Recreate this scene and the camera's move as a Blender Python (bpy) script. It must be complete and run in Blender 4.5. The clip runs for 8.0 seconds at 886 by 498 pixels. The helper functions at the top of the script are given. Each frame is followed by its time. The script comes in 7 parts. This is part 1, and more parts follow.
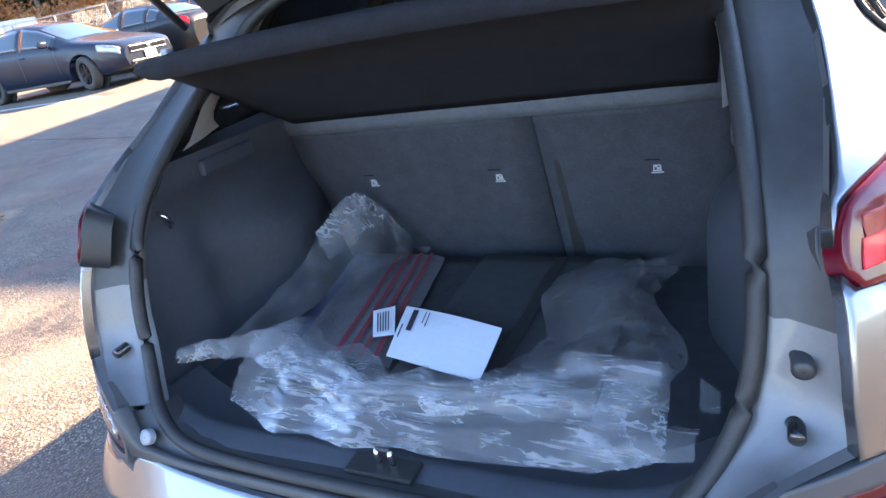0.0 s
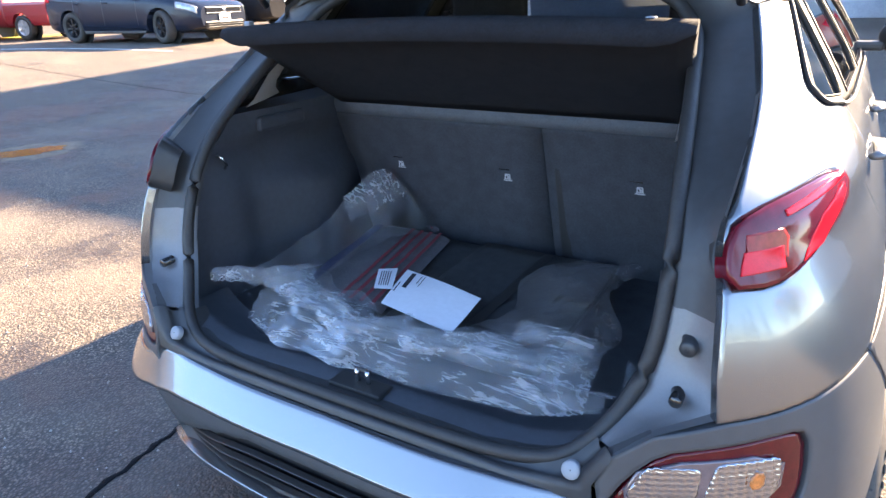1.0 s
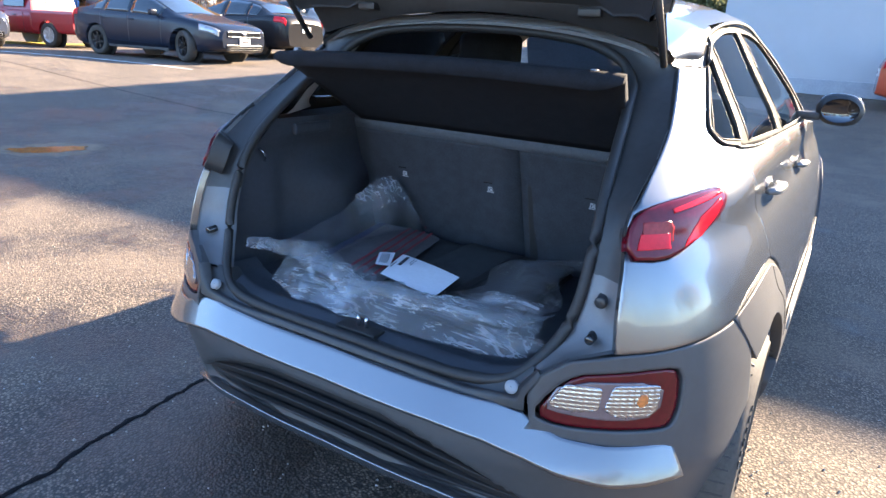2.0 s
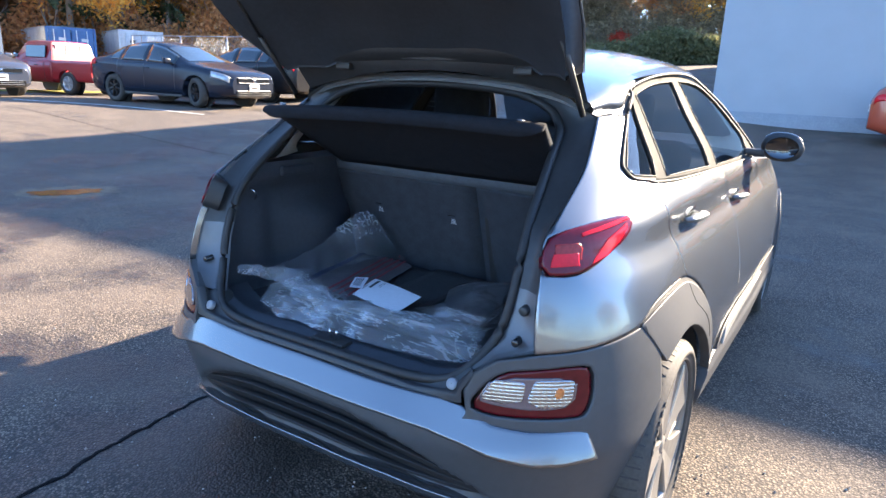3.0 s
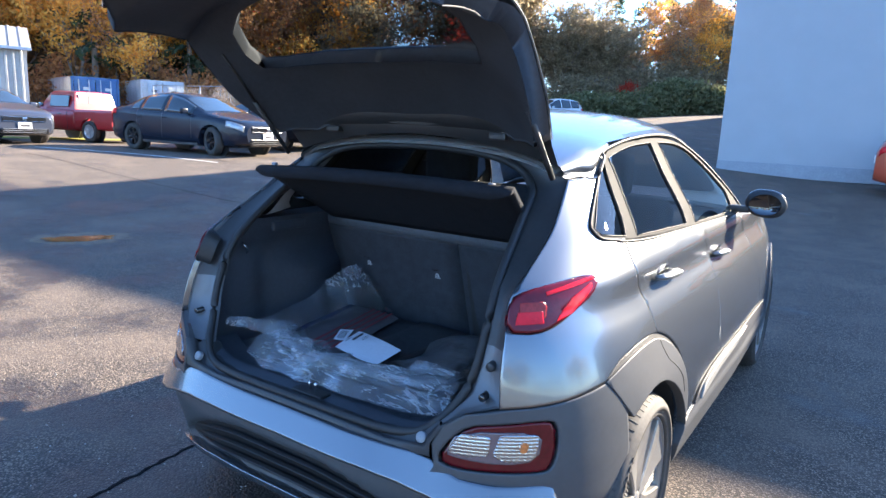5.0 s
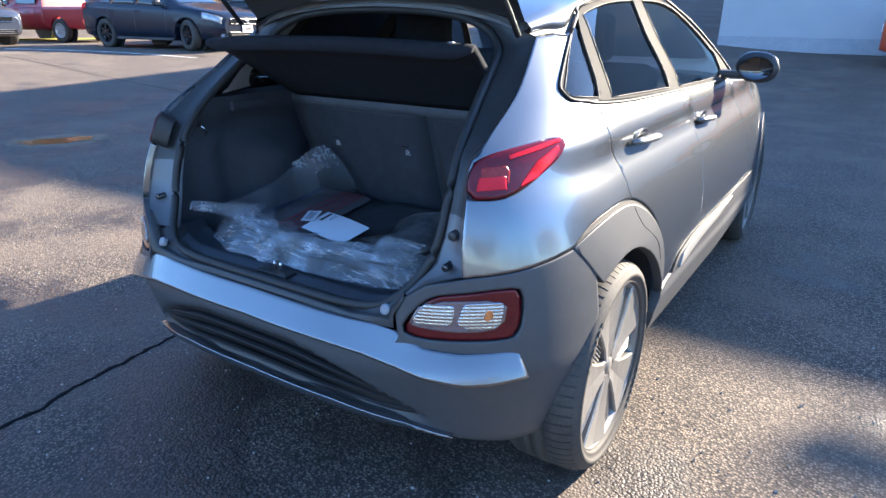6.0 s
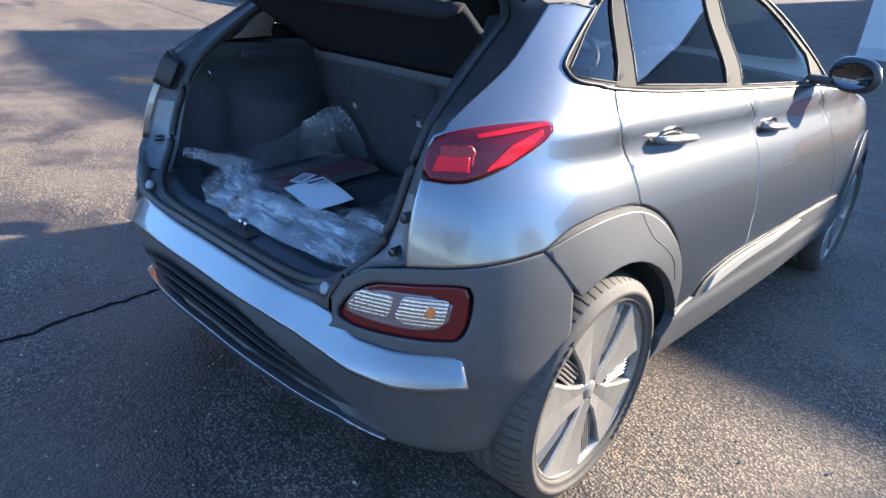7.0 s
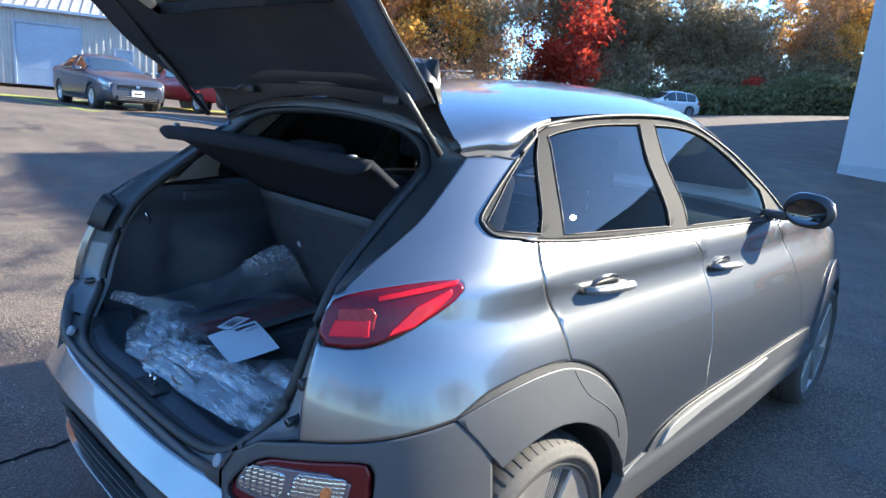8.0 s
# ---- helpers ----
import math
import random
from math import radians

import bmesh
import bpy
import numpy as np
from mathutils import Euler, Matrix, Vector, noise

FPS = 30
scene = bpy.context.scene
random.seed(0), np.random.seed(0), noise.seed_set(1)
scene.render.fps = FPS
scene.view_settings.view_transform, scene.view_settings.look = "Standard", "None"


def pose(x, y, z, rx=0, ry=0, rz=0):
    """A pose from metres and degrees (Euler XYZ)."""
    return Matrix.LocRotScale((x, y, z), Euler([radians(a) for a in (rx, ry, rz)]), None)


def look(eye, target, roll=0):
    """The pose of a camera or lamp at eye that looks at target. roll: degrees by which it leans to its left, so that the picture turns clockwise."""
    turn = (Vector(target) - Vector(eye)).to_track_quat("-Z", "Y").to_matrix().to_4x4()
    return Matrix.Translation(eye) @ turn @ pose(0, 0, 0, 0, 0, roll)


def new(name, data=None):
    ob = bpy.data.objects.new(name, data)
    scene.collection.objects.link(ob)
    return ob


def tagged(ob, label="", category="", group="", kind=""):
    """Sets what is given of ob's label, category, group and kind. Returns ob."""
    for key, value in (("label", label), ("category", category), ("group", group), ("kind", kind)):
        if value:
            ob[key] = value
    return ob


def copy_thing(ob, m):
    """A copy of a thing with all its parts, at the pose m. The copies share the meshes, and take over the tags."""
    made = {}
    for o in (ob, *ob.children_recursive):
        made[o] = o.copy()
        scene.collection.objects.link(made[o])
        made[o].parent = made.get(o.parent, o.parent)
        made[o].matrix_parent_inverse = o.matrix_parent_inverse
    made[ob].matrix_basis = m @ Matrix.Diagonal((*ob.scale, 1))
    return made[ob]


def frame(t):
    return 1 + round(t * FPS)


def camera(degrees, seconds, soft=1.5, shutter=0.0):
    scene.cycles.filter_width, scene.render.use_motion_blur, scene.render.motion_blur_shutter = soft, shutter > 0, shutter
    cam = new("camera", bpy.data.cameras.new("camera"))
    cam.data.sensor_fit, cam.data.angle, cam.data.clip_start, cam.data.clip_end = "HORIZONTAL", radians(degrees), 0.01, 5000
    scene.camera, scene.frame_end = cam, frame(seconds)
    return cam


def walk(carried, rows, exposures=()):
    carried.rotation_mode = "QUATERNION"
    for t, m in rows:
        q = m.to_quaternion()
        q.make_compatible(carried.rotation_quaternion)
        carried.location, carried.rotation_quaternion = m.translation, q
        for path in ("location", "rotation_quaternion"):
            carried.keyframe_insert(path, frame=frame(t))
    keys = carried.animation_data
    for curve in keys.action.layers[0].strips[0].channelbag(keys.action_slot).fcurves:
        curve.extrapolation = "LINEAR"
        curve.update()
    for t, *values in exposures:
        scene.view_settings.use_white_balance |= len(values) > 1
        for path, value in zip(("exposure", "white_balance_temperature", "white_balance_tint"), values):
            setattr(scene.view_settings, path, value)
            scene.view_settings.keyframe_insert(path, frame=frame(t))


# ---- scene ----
cam = camera(69.8, 8.0)
PATH = [
    (0, (0.529, -0.413, 1.299), (-0.356, 1.208, 0.533), -11.2),
    (0.5, (0.553, -0.524, 1.324), (-0.293, 1.146, 0.620), -3.6),
    (1, (0.690, -0.588, 1.316), (-0.276, 0.999, 0.575), -1.9),
    (1.5, (0.815, -0.739, 1.320), (-0.265, 0.806, 0.652), 3.1),
    (1.7, (0.851, -0.819, 1.316), (-0.145, 0.783, 0.659), 4.2),
    (2.8, (1.096, -1.057, 1.352), (0.135, 0.609, 0.805), 3.0),
    (3, (1.166, -1.072, 1.366), (0.149, 0.572, 0.855), 2.4),
    (3.5, (1.269, -1.108, 1.384), (0.214, 0.509, 0.86), 3.6),
    (4, (1.292, -1.108, 1.433), (0.209, 0.527, 1.041), 3.5),
    (4.2, (1.284, -1.098, 1.465), (0.19, 0.553, 1.188), 3.2),
    (5.3, (1.3, -1.067, 1.388), (0.266, 0.567, 0.878), 1.9),
    (5.5, (1.321, -1.054, 1.367), (0.341, 0.575, 0.745), 1.5),
    (6, (1.343, -0.975, 1.338), (0.329, 0.605, 0.649), 0.5),
    (6.5, (1.358, -0.809, 1.316), (0.318, 0.713, 0.54), 3.7),
    (7, (1.488, -0.642, 1.299), (0.268, 0.75, 0.541), 5.6),
    (7.5, (1.629, -0.487, 1.337), (0.34, 0.88, 0.652), 7.8),
    (8, (1.549, -0.428, 1.396), (0.234, 1.015, 0.963), 5.2),
]
EXPOSURES = [(0.0, 4.05, 7200, 14), (1.0, 3.7, 6950, 13), (2.0, 3.3, 6450, 11), (3.0, 3.05, 6050, 10), (5.5, 2.85, 5650, 8), (7.0, 2.7, 5600, 8), (8.0, 2.55, 5350, 4)]
walk(cam, [(t, look(eye, target, roll)) for t, eye, target, roll in PATH], EXPOSURES)


# ---- light ----
SUN = Vector((0.40, 0.82, 0.40)).normalized()
world = bpy.data.worlds.new("sky")
scene.world = world
world.use_nodes = True
wn = world.node_tree
sky = wn.nodes.new("ShaderNodeTexSky")
sky.sky_type, sky.sun_disc = "NISHITA", False
sky.dust_density, sky.ozone_density, sky.air_density, sky.altitude = 0.2, 3.5, 1.0, 1200
sky.sun_elevation = math.asin(SUN.z)
sky.sun_rotation = math.atan2(SUN.x, SUN.y)
wn.links.new(sky.outputs[0], wn.nodes["Background"].inputs[0])
wn.nodes["Background"].inputs[1].default_value = 0.095
lamp = bpy.data.lights.new("sun", "SUN")
lamp.energy, lamp.angle, lamp.color = 4.4, radians(0.6), (1.0, 0.79, 0.55)
new("sun", lamp).matrix_world = look(SUN * 50, (0, 0, 0))


# ---- materials ----
def mat(name, color, rough=0.5, metal=0.0, coat=0.0, spec=0.5, var=0.0, scale=8.0, bump=0.0, bscale=60.0, dark=None, spot=0.0):
    """Principled material with variation at two scales and fine relief."""
    m = bpy.data.materials.new(name)
    m.use_nodes = True
    nt = m.node_tree
    p = nt.nodes["Principled BSDF"]
    p.inputs["Base Color"].default_value = (*color, 1)
    p.inputs["Roughness"].default_value = rough
    p.inputs["Metallic"].default_value = metal
    p.inputs["Coat Weight"].default_value = coat
    p.inputs["Coat Roughness"].default_value = 0.04
    p.inputs["Specular IOR Level"].default_value = spec
    if var or bump or spot:
        tc = nt.nodes.new("ShaderNodeTexCoord")
    if var:
        n1 = nt.nodes.new("ShaderNodeTexNoise")
        n1.inputs["Scale"].default_value, n1.inputs["Detail"].default_value = scale, 6
        n2 = nt.nodes.new("ShaderNodeTexNoise")
        n2.inputs["Scale"].default_value, n2.inputs["Detail"].default_value = scale * 9, 3
        add = nt.nodes.new("ShaderNodeMath")
        add.operation = "ADD"
        ramp = nt.nodes.new("ShaderNodeMapRange")
        ramp.inputs[1].default_value, ramp.inputs[2].default_value = 0.75, 1.25
        mix = nt.nodes.new("ShaderNodeMix")
        mix.data_type = "RGBA"
        d = dark or tuple(c * (1 - var) for c in color)
        mix.inputs[6].default_value, mix.inputs[7].default_value = (*d, 1), (*[min(1, c * (1 + var * 0.5)) for c in color], 1)
        for n in (n1, n2):
            nt.links.new(tc.outputs["Object"], n.inputs["Vector"])
        nt.links.new(n1.outputs[0], add.inputs[0])
        nt.links.new(n2.outputs[0], add.inputs[1])
        nt.links.new(add.outputs[0], ramp.inputs[0])
        nt.links.new(ramp.outputs[0], mix.inputs[0])
        nt.links.new(mix.outputs[2], p.inputs["Base Color"])
    if bump:
        n3 = nt.nodes.new("ShaderNodeTexNoise")
        n3.inputs["Scale"].default_value, n3.inputs["Detail"].default_value = bscale, 4
        b = nt.nodes.new("ShaderNodeBump")
        b.inputs["Strength"].default_value, b.inputs["Distance"].default_value = bump, 0.01
        nt.links.new(tc.outputs["Object"], n3.inputs["Vector"])
        nt.links.new(n3.outputs[0], b.inputs["Height"])
        nt.links.new(b.outputs[0], p.inputs["Normal"])
    return m


def glass(name, tint, rough=0.0, ior=1.5):
    """A pane: tinted see-through with a mirror sheen by the angle."""
    m = bpy.data.materials.new(name)
    m.use_nodes = True
    nt = m.node_tree
    nt.nodes.remove(nt.nodes["Principled BSDF"])
    tr, gl = nt.nodes.new("ShaderNodeBsdfTransparent"), nt.nodes.new("ShaderNodeBsdfGlossy")
    tr.inputs[0].default_value = (*tint, 1)
    gl.inputs["Roughness"].default_value = rough
    fr, mx = nt.nodes.new("ShaderNodeFresnel"), nt.nodes.new("ShaderNodeMixShader")
    fr.inputs[0].default_value = ior
    nt.links.new(fr.outputs[0], mx.inputs[0])
    nt.links.new(tr.outputs[0], mx.inputs[1])
    nt.links.new(gl.outputs[0], mx.inputs[2])
    nt.links.new(mx.outputs[0], nt.nodes["Material Output"].inputs[0])
    return m


PAINT = mat("silver_paint", (0.190, 0.201, 0.214), 0.27, 0.88, 0.8, var=0.06, scale=900, bump=0.0)
CLAD = mat("grey_cladding", (0.056, 0.058, 0.062), 0.46, 0.0, 0.0, 0.4, var=0.08, scale=5, bump=0.04, bscale=400)
BLACK = mat("black_plastic", (0.028, 0.029, 0.031), 0.45, bump=0.05, bscale=500, var=0.2, scale=6)
GLOSSBLACK = mat("gloss_black", (0.012, 0.012, 0.013), 0.12, coat=0.6)
RUBBER = mat("rubber", (0.02, 0.02, 0.021), 0.6, var=0.25, scale=20, bump=0.1, bscale=200)
TYRE = mat("tyre_rubber", (0.050, 0.045, 0.040), 0.75, var=0.3, scale=12, bump=0.03, bscale=150)
ALLOY = mat("alloy", (0.26, 0.25, 0.235), 0.38, 0.55, var=0.12, scale=20)
# body silver darkened to give the door handles their shaded look
SHADEDHANDLE = mat("shaded_handle_paint", (0.15, 0.16, 0.17), 0.42, 0.6, var=0.05, scale=40)
CHROME = mat("chrome", (0.72, 0.73, 0.75), 0.12, 1.0)
SATIN = mat("satin_silver", (0.25, 0.245, 0.23), 0.5, 0.1, 0.0, 0.2, var=0.06, scale=30)
REDLENS = mat("red_lens", (0.60, 0.008, 0.018), 0.12, spec=0.35, var=0.15, scale=60)
REDDEEP = mat("red_lens_deep", (0.105, 0.004, 0.011), 0.07, spec=0.4, var=0.2, scale=60)
REDLIGHT = mat("red_lens_reflector", (0.24, 0.016, 0.016), 0.2, spec=0.35, var=0.25, scale=90)
CLEARLENS = mat("clear_lens", (0.31, 0.32, 0.345), 0.10, 0.9, coat=0.6)
FOGRED = mat("fog_lens_red", (0.085, 0.004, 0.008), 0.10, coat=0.2, spec=0.3, var=0.25, scale=60)
LENSFRAME = mat("lens_frame_grey", (0.15, 0.12, 0.13), 0.15, 0.3, coat=0.5, var=0.2, scale=60)
AMBER = mat("amber_bulb", (0.55, 0.17, 0.04), 0.3, coat=0.3, var=0.5, scale=160)
TINT = glass("privacy_glass", (0.30, 0.31, 0.32))
GATEGLASS = glass("rear_glass", (0.24, 0.26, 0.27), 0.0, 1.09)
GREENGLASS = glass("green_glass", (0.42, 0.5, 0.46))
CLEARGLASS = glass("clear_glass", (0.7, 0.74, 0.72))
CARPET = mat("cargo_carpet", (0.029, 0.033, 0.041), 0.95, var=0.35, scale=30, bump=0.4, bscale=900)
TRIM = mat("dark_trim", (0.034, 0.039, 0.049), 0.6, var=0.2, scale=8, bump=0.15, bscale=700)
FABRIC = mat("seat_fabric", (0.031, 0.035, 0.044), 0.9, var=0.3, scale=25, bump=0.3, bscale=700)
LINER = mat("headliner", (0.42, 0.41, 0.39), 0.9, var=0.1, scale=10)


# ---- mesh helpers ----
def mesh(name, verts, faces, material, parent=None, label="", smooth=True):
    me = bpy.data.meshes.new(name)
    me.from_pydata([tuple(v) for v in verts], [], faces)
    me.materials.append(material)
    if smooth:
        me.polygons.foreach_set("use_smooth", [True] * len(me.polygons))
    me.update()
    ob = new(name, me)
    if parent:
        ob.parent = parent
    return tagged(ob, label) if label else ob


def part(name, bm, material, parent=None, label="", smooth=False):
    me = bpy.data.meshes.new(name)
    bmesh.ops.recalc_face_normals(bm, faces=bm.faces)
    bm.to_mesh(me)
    bm.free()
    me.materials.append(material)
    if smooth:
        me.polygons.foreach_set("use_smooth", [True] * len(me.polygons))
    ob = new(name, me)
    if parent:
        ob.parent = parent
    return tagged(ob, label) if label else ob


def thing(name, label, category, m=None, group="", kind=""):
    ob = tagged(new(name), label, category, group, kind)
    if m is not None:
        ob.matrix_world = m
    return ob


def box(size, at=(0, 0, 0), bevel=0.01, m=None, bm=None, seg=2):
    """A bevelled box, added to bm."""
    one = bmesh.new()
    bmesh.ops.create_cube(one, size=1)
    bmesh.ops.scale(one, vec=size, verts=one.verts)
    if bevel:
        bmesh.ops.bevel(one, geom=list(one.edges), offset=bevel, segments=seg, profile=0.6, affect="EDGES")
    bmesh.ops.translate(one, vec=at, verts=one.verts)
    if m is not None:
        bmesh.ops.transform(one, matrix=m, verts=one.verts)
    if bm is None:
        return one
    tmp = bpy.data.meshes.new("tmp")
    one.to_mesh(tmp)
    one.free()
    bm.from_mesh(tmp)
    bpy.data.meshes.remove(tmp)
    return bm


def lathe(profile, axis="x", n=40, sign=1):
    """Verts and faces of a profile of (radius, along) turned round an axis."""
    vs, fs, k = [], [], len(profile)
    for i in range(n):
        a = 2 * math.pi * i / n
        c, s = math.cos(a), math.sin(a)
        for r, h in profile:
            vs.append({"x": (h * sign, r * c, r * s), "y": (r * c, h * sign, r * s), "z": (r * c, r * s, h * sign)}[axis])
    for i in range(n):
        for j in range(k - 1):
            a, b, c, d = i * k + j, i * k + j + 1, ((i + 1) % n) * k + j + 1, ((i + 1) % n) * k + j
            fs.append((a, b, c, d))
    return vs, fs


def tube(pts, r, n=8, close=False, flat=1.0):
    """Verts and faces of a tube along points."""
    P = [Vector(p) for p in pts]
    vs, fs = [], []
    for i, p in enumerate(P):
        a = P[i - 1] if (i or close) else p
        b = P[(i + 1) % len(P)] if (i < len(P) - 1 or close) else p
        d = (b - a).normalized()
        u = d.cross(Vector((0, 0, 1)) if abs(d.z) < 0.9 else Vector((0, 1, 0))).normalized()
        w = u.cross(d)
        rr = r[i] if isinstance(r, (list, tuple)) else r
        for k in range(n):
            t = 2 * math.pi * k / n
            vs.append(p + u * rr * math.cos(t) + w * rr * flat * math.sin(t))
    m = len(P)
    for i in range(m if close else m - 1):
        for k in range(n):
            a, b = i * n + k, i * n + (k + 1) % n
            c, d = ((i + 1) % m) * n + (k + 1) % n, ((i + 1) % m) * n + k
            fs.append((a, b, c, d))
    if not close:
        fs += [tuple(range(n))[::-1], tuple(range((m - 1) * n, m * n))]
    return vs, fs


def loft(rings, closed=False, caps=False):
    """Faces between rings of equal length."""
    vs = [v for r in rings for v in r]
    k, fs = len(rings[0]), []
    for i in range(len(rings) - 1):
        for j in range(k if closed else k - 1):
            a, b = i * k + j, i * k + (j + 1) % k
            fs.append((a, b, b + k, a + k))
    if caps:
        fs += [tuple(range(k))[::-1], tuple(range((len(rings) - 1) * k, len(rings) * k))]
    return vs, fs


def smoothed(pts, n=2, closed=True):
    """Corners cut n times."""
    P = [Vector(p) for p in pts]
    for _ in range(n):
        Q = [] if closed else [P[0]]
        for i in range(len(P) if closed else len(P) - 1):
            a, b = P[i], P[(i + 1) % len(P)]
            Q += [a.lerp(b, 0.25), a.lerp(b, 0.75)]
        P = Q if closed else Q + [P[-1]]
    return [tuple(p) for p in P]


# ---- the hatchback's skin ----
# half width and rearmost y by height; the corner is a cubic superellipse of depth DEEP
SKIN_Z = (0.18, 0.28, 0.36, 0.50, 0.60, 0.70, 0.78, 0.84, 0.90, 0.935, 0.965, 1.0, 1.025, 1.05, 1.08, 1.15, 1.29, 1.38, 1.44)
SKIN_W = (0.80, 0.855, 0.875, 0.885, 0.88, 0.868, 0.85, 0.832, 0.810, 0.792, 0.774, 0.772, 0.774, 0.760, 0.738, 0.70, 0.61, 0.55, 0.50)
SKIN_Y = (0.17, 0.125, 0.11, 0.07, 0.085, 0.10, 0.105, 0.11, 0.12, 0.128, 0.138, 0.15, 0.167, 0.19, 0.22, 0.313, 0.43, 0.55, 0.65)
DEEP = 0.75


def along(y):
    return 1 + 0.035 * min(max((y - 0.85) / 1.2, 0), 1) - 0.25 * max((y - 3.0) / 1.2, 0) ** 2


def smoothw(z):
    k = (-0.018, -0.009, 0, 0.009, 0.018)
    return sum(float(np.interp(z + d, SKIN_Z, SKIN_W)) for d in k) / 5, sum(float(np.interp(z + d, SKIN_Z, SKIN_Y)) for d in k) / 5


def to_skin(p):
    x, y, z = p
    w, y0 = smoothw(z)
    w *= along(y)
    s = -1 if x < 0 else 1
    if y >= y0 + DEEP:
        return s * (1 + y - y0 - DEEP), z
    return s * math.degrees(math.atan2(abs(x) / w, 1 - (y - y0) / DEEP)) / 90, z


def on_skin(u, z):
    w, y0 = smoothw(z)
    s = -1 if u < 0 else 1
    u = abs(u)
    if u >= 1:
        y = y0 + DEEP + u - 1
        return Vector((s * w * along(y), y, z))
    f = radians(90 * u)
    r = (math.sin(f) ** 3 + math.cos(f) ** 3) ** (-1 / 3)
    y = y0 + DEEP * (1 - r * math.cos(f))
    return Vector((s * w * along(y) * r * math.sin(f), y, z))


def skin_normal(u, z):
    a = on_skin(u + 0.004, z) - on_skin(u - 0.004, z)
    b = on_skin(u, z + 0.004) - on_skin(u, z - 0.004)
    return a.cross(b).normalized()


def inside(p, poly):
    x, y = p
    hit = False
    for (ax, ay), (bx, by) in zip(poly, poly[1:] + poly[:1]):
        if (ay > y) != (by > y) and x < (bx - ax) * (y - ay) / (by - ay) + ax:
            hit = not hit
    return hit


def dense(pts, step):
    out = []
    for (ax, ay), (bx, by) in zip(pts, pts[1:] + pts[:1]):
        n = max(1, math.ceil(math.hypot(bx - ax, by - ay) / step))
        out += [(ax + (bx - ax) * i / n, ay + (by - ay) * i / n) for i in range(n)]
    return out


def inset(poly, d):
    area = sum(a[0] * b[1] - b[0] * a[1] for a, b in zip(poly, poly[1:] + poly[:1]))
    s = 1 if area > 0 else -1
    out = []
    for a, p, b in zip(poly[-1:] + poly[:-1], poly, poly[1:] + poly[:1]):
        t = Vector((b[0] - a[0], b[1] - a[1]))
        if t.length < 1e-9:
            continue
        t.normalize()
        out.append((p[0] - t.y * d * s, p[1] + t.x * d * s))
    return out


def panel(name, outline, material, parent, side=1, holes=(), off=0.0, thick=0.018, step=0.04, edge=0.006, label="", bend=None):
    """A sheet of the skin within an outline of places, with turned-in edges; bend(u, z) adds height to it."""
    from mathutils.geometry import delaunay_2d_cdt
    uz = dense([to_skin(p) for p in outline], step)
    rings = [uz] + [dense([to_skin(p) for p in h], step) for h in holes]
    pts, edges = [], []
    for r in rings:
        k = len(pts)
        pts += r
        edges += [(k + i, k + (i + 1) % len(r)) for i in range(len(r))]
    ins = inset(uz, edge)
    for h in rings[1:]:
        ins += inset(h, -edge)
    ok = lambda p: inside(p, uz) and not any(inside(p, h) for h in rings[1:])
    extra = [p for p in ins if ok(p)]
    lo, hi = [min(p[i] for p in uz) for i in (0, 1)], [max(p[i] for p in uz) for i in (0, 1)]
    edge_np = np.array(pts)
    nx, nz = int((hi[0] - lo[0]) / step) + 1, int((hi[1] - lo[1]) / step) + 1
    for i in range(nx):
        for j in range(nz):
            p = (lo[0] + (i + 0.5 + 0.5 * (j % 2)) * step, lo[1] + (j + 0.5) * step)
            if ok(p) and np.min(np.sum((edge_np - p) ** 2, axis=1)) > (0.5 * step + edge) ** 2:
                extra.append(p)
    v2, _, tris, *_ = delaunay_2d_cdt([Vector(p) for p in pts + extra], edges, [], 0, 1e-6)
    fs = []
    for t in tris:
        c = (sum(v2[i].x for i in t) / 3, sum(v2[i].y for i in t) / 3)
        if ok(c):
            fs.append(tuple(t))
    vs, ns = [], []
    for v in v2:
        n = skin_normal(v.x, v.y)
        vs.append(on_skin(v.x, v.y) + n * (off + (bend(v.x, v.y) if bend else 0)))
        ns.append(n)
    count = {}
    for f in fs:
        for a, b in zip(f, f[1:] + f[:1]):
            count[(a, b)] = 1
    rim = [(a, b) for a, b in count if (b, a) not in count]
    ring1, base = {}, len(vs)
    for i in sorted({i for e in rim for i in e}):
        ring1[i] = len(vs)
        vs.append(vs[i] - ns[i] * 0.003)
        vs.append(vs[i] - ns[i] * thick)
    for a, b in rim:
        fs += [(b, a, ring1[a], ring1[b]), (ring1[b], ring1[a], ring1[a] + 1, ring1[b] + 1)]
    if side < 0:
        vs, fs = [Vector((-v.x, v.y, v.z)) for v in vs], [f[::-1] for f in fs]
    return mesh(name, vs, fs, material, parent, label)


def mirrored(pts):
    """A right half outline from the middle round to the middle, closed on the left."""
    return list(pts) + [(-x, y, z) for x, y, z in reversed(pts) if x > 1e-4]


hatchback = thing("hatchback", "silver compact hatchback with grey cladding and raised tailgate, parked on asphalt", "car")

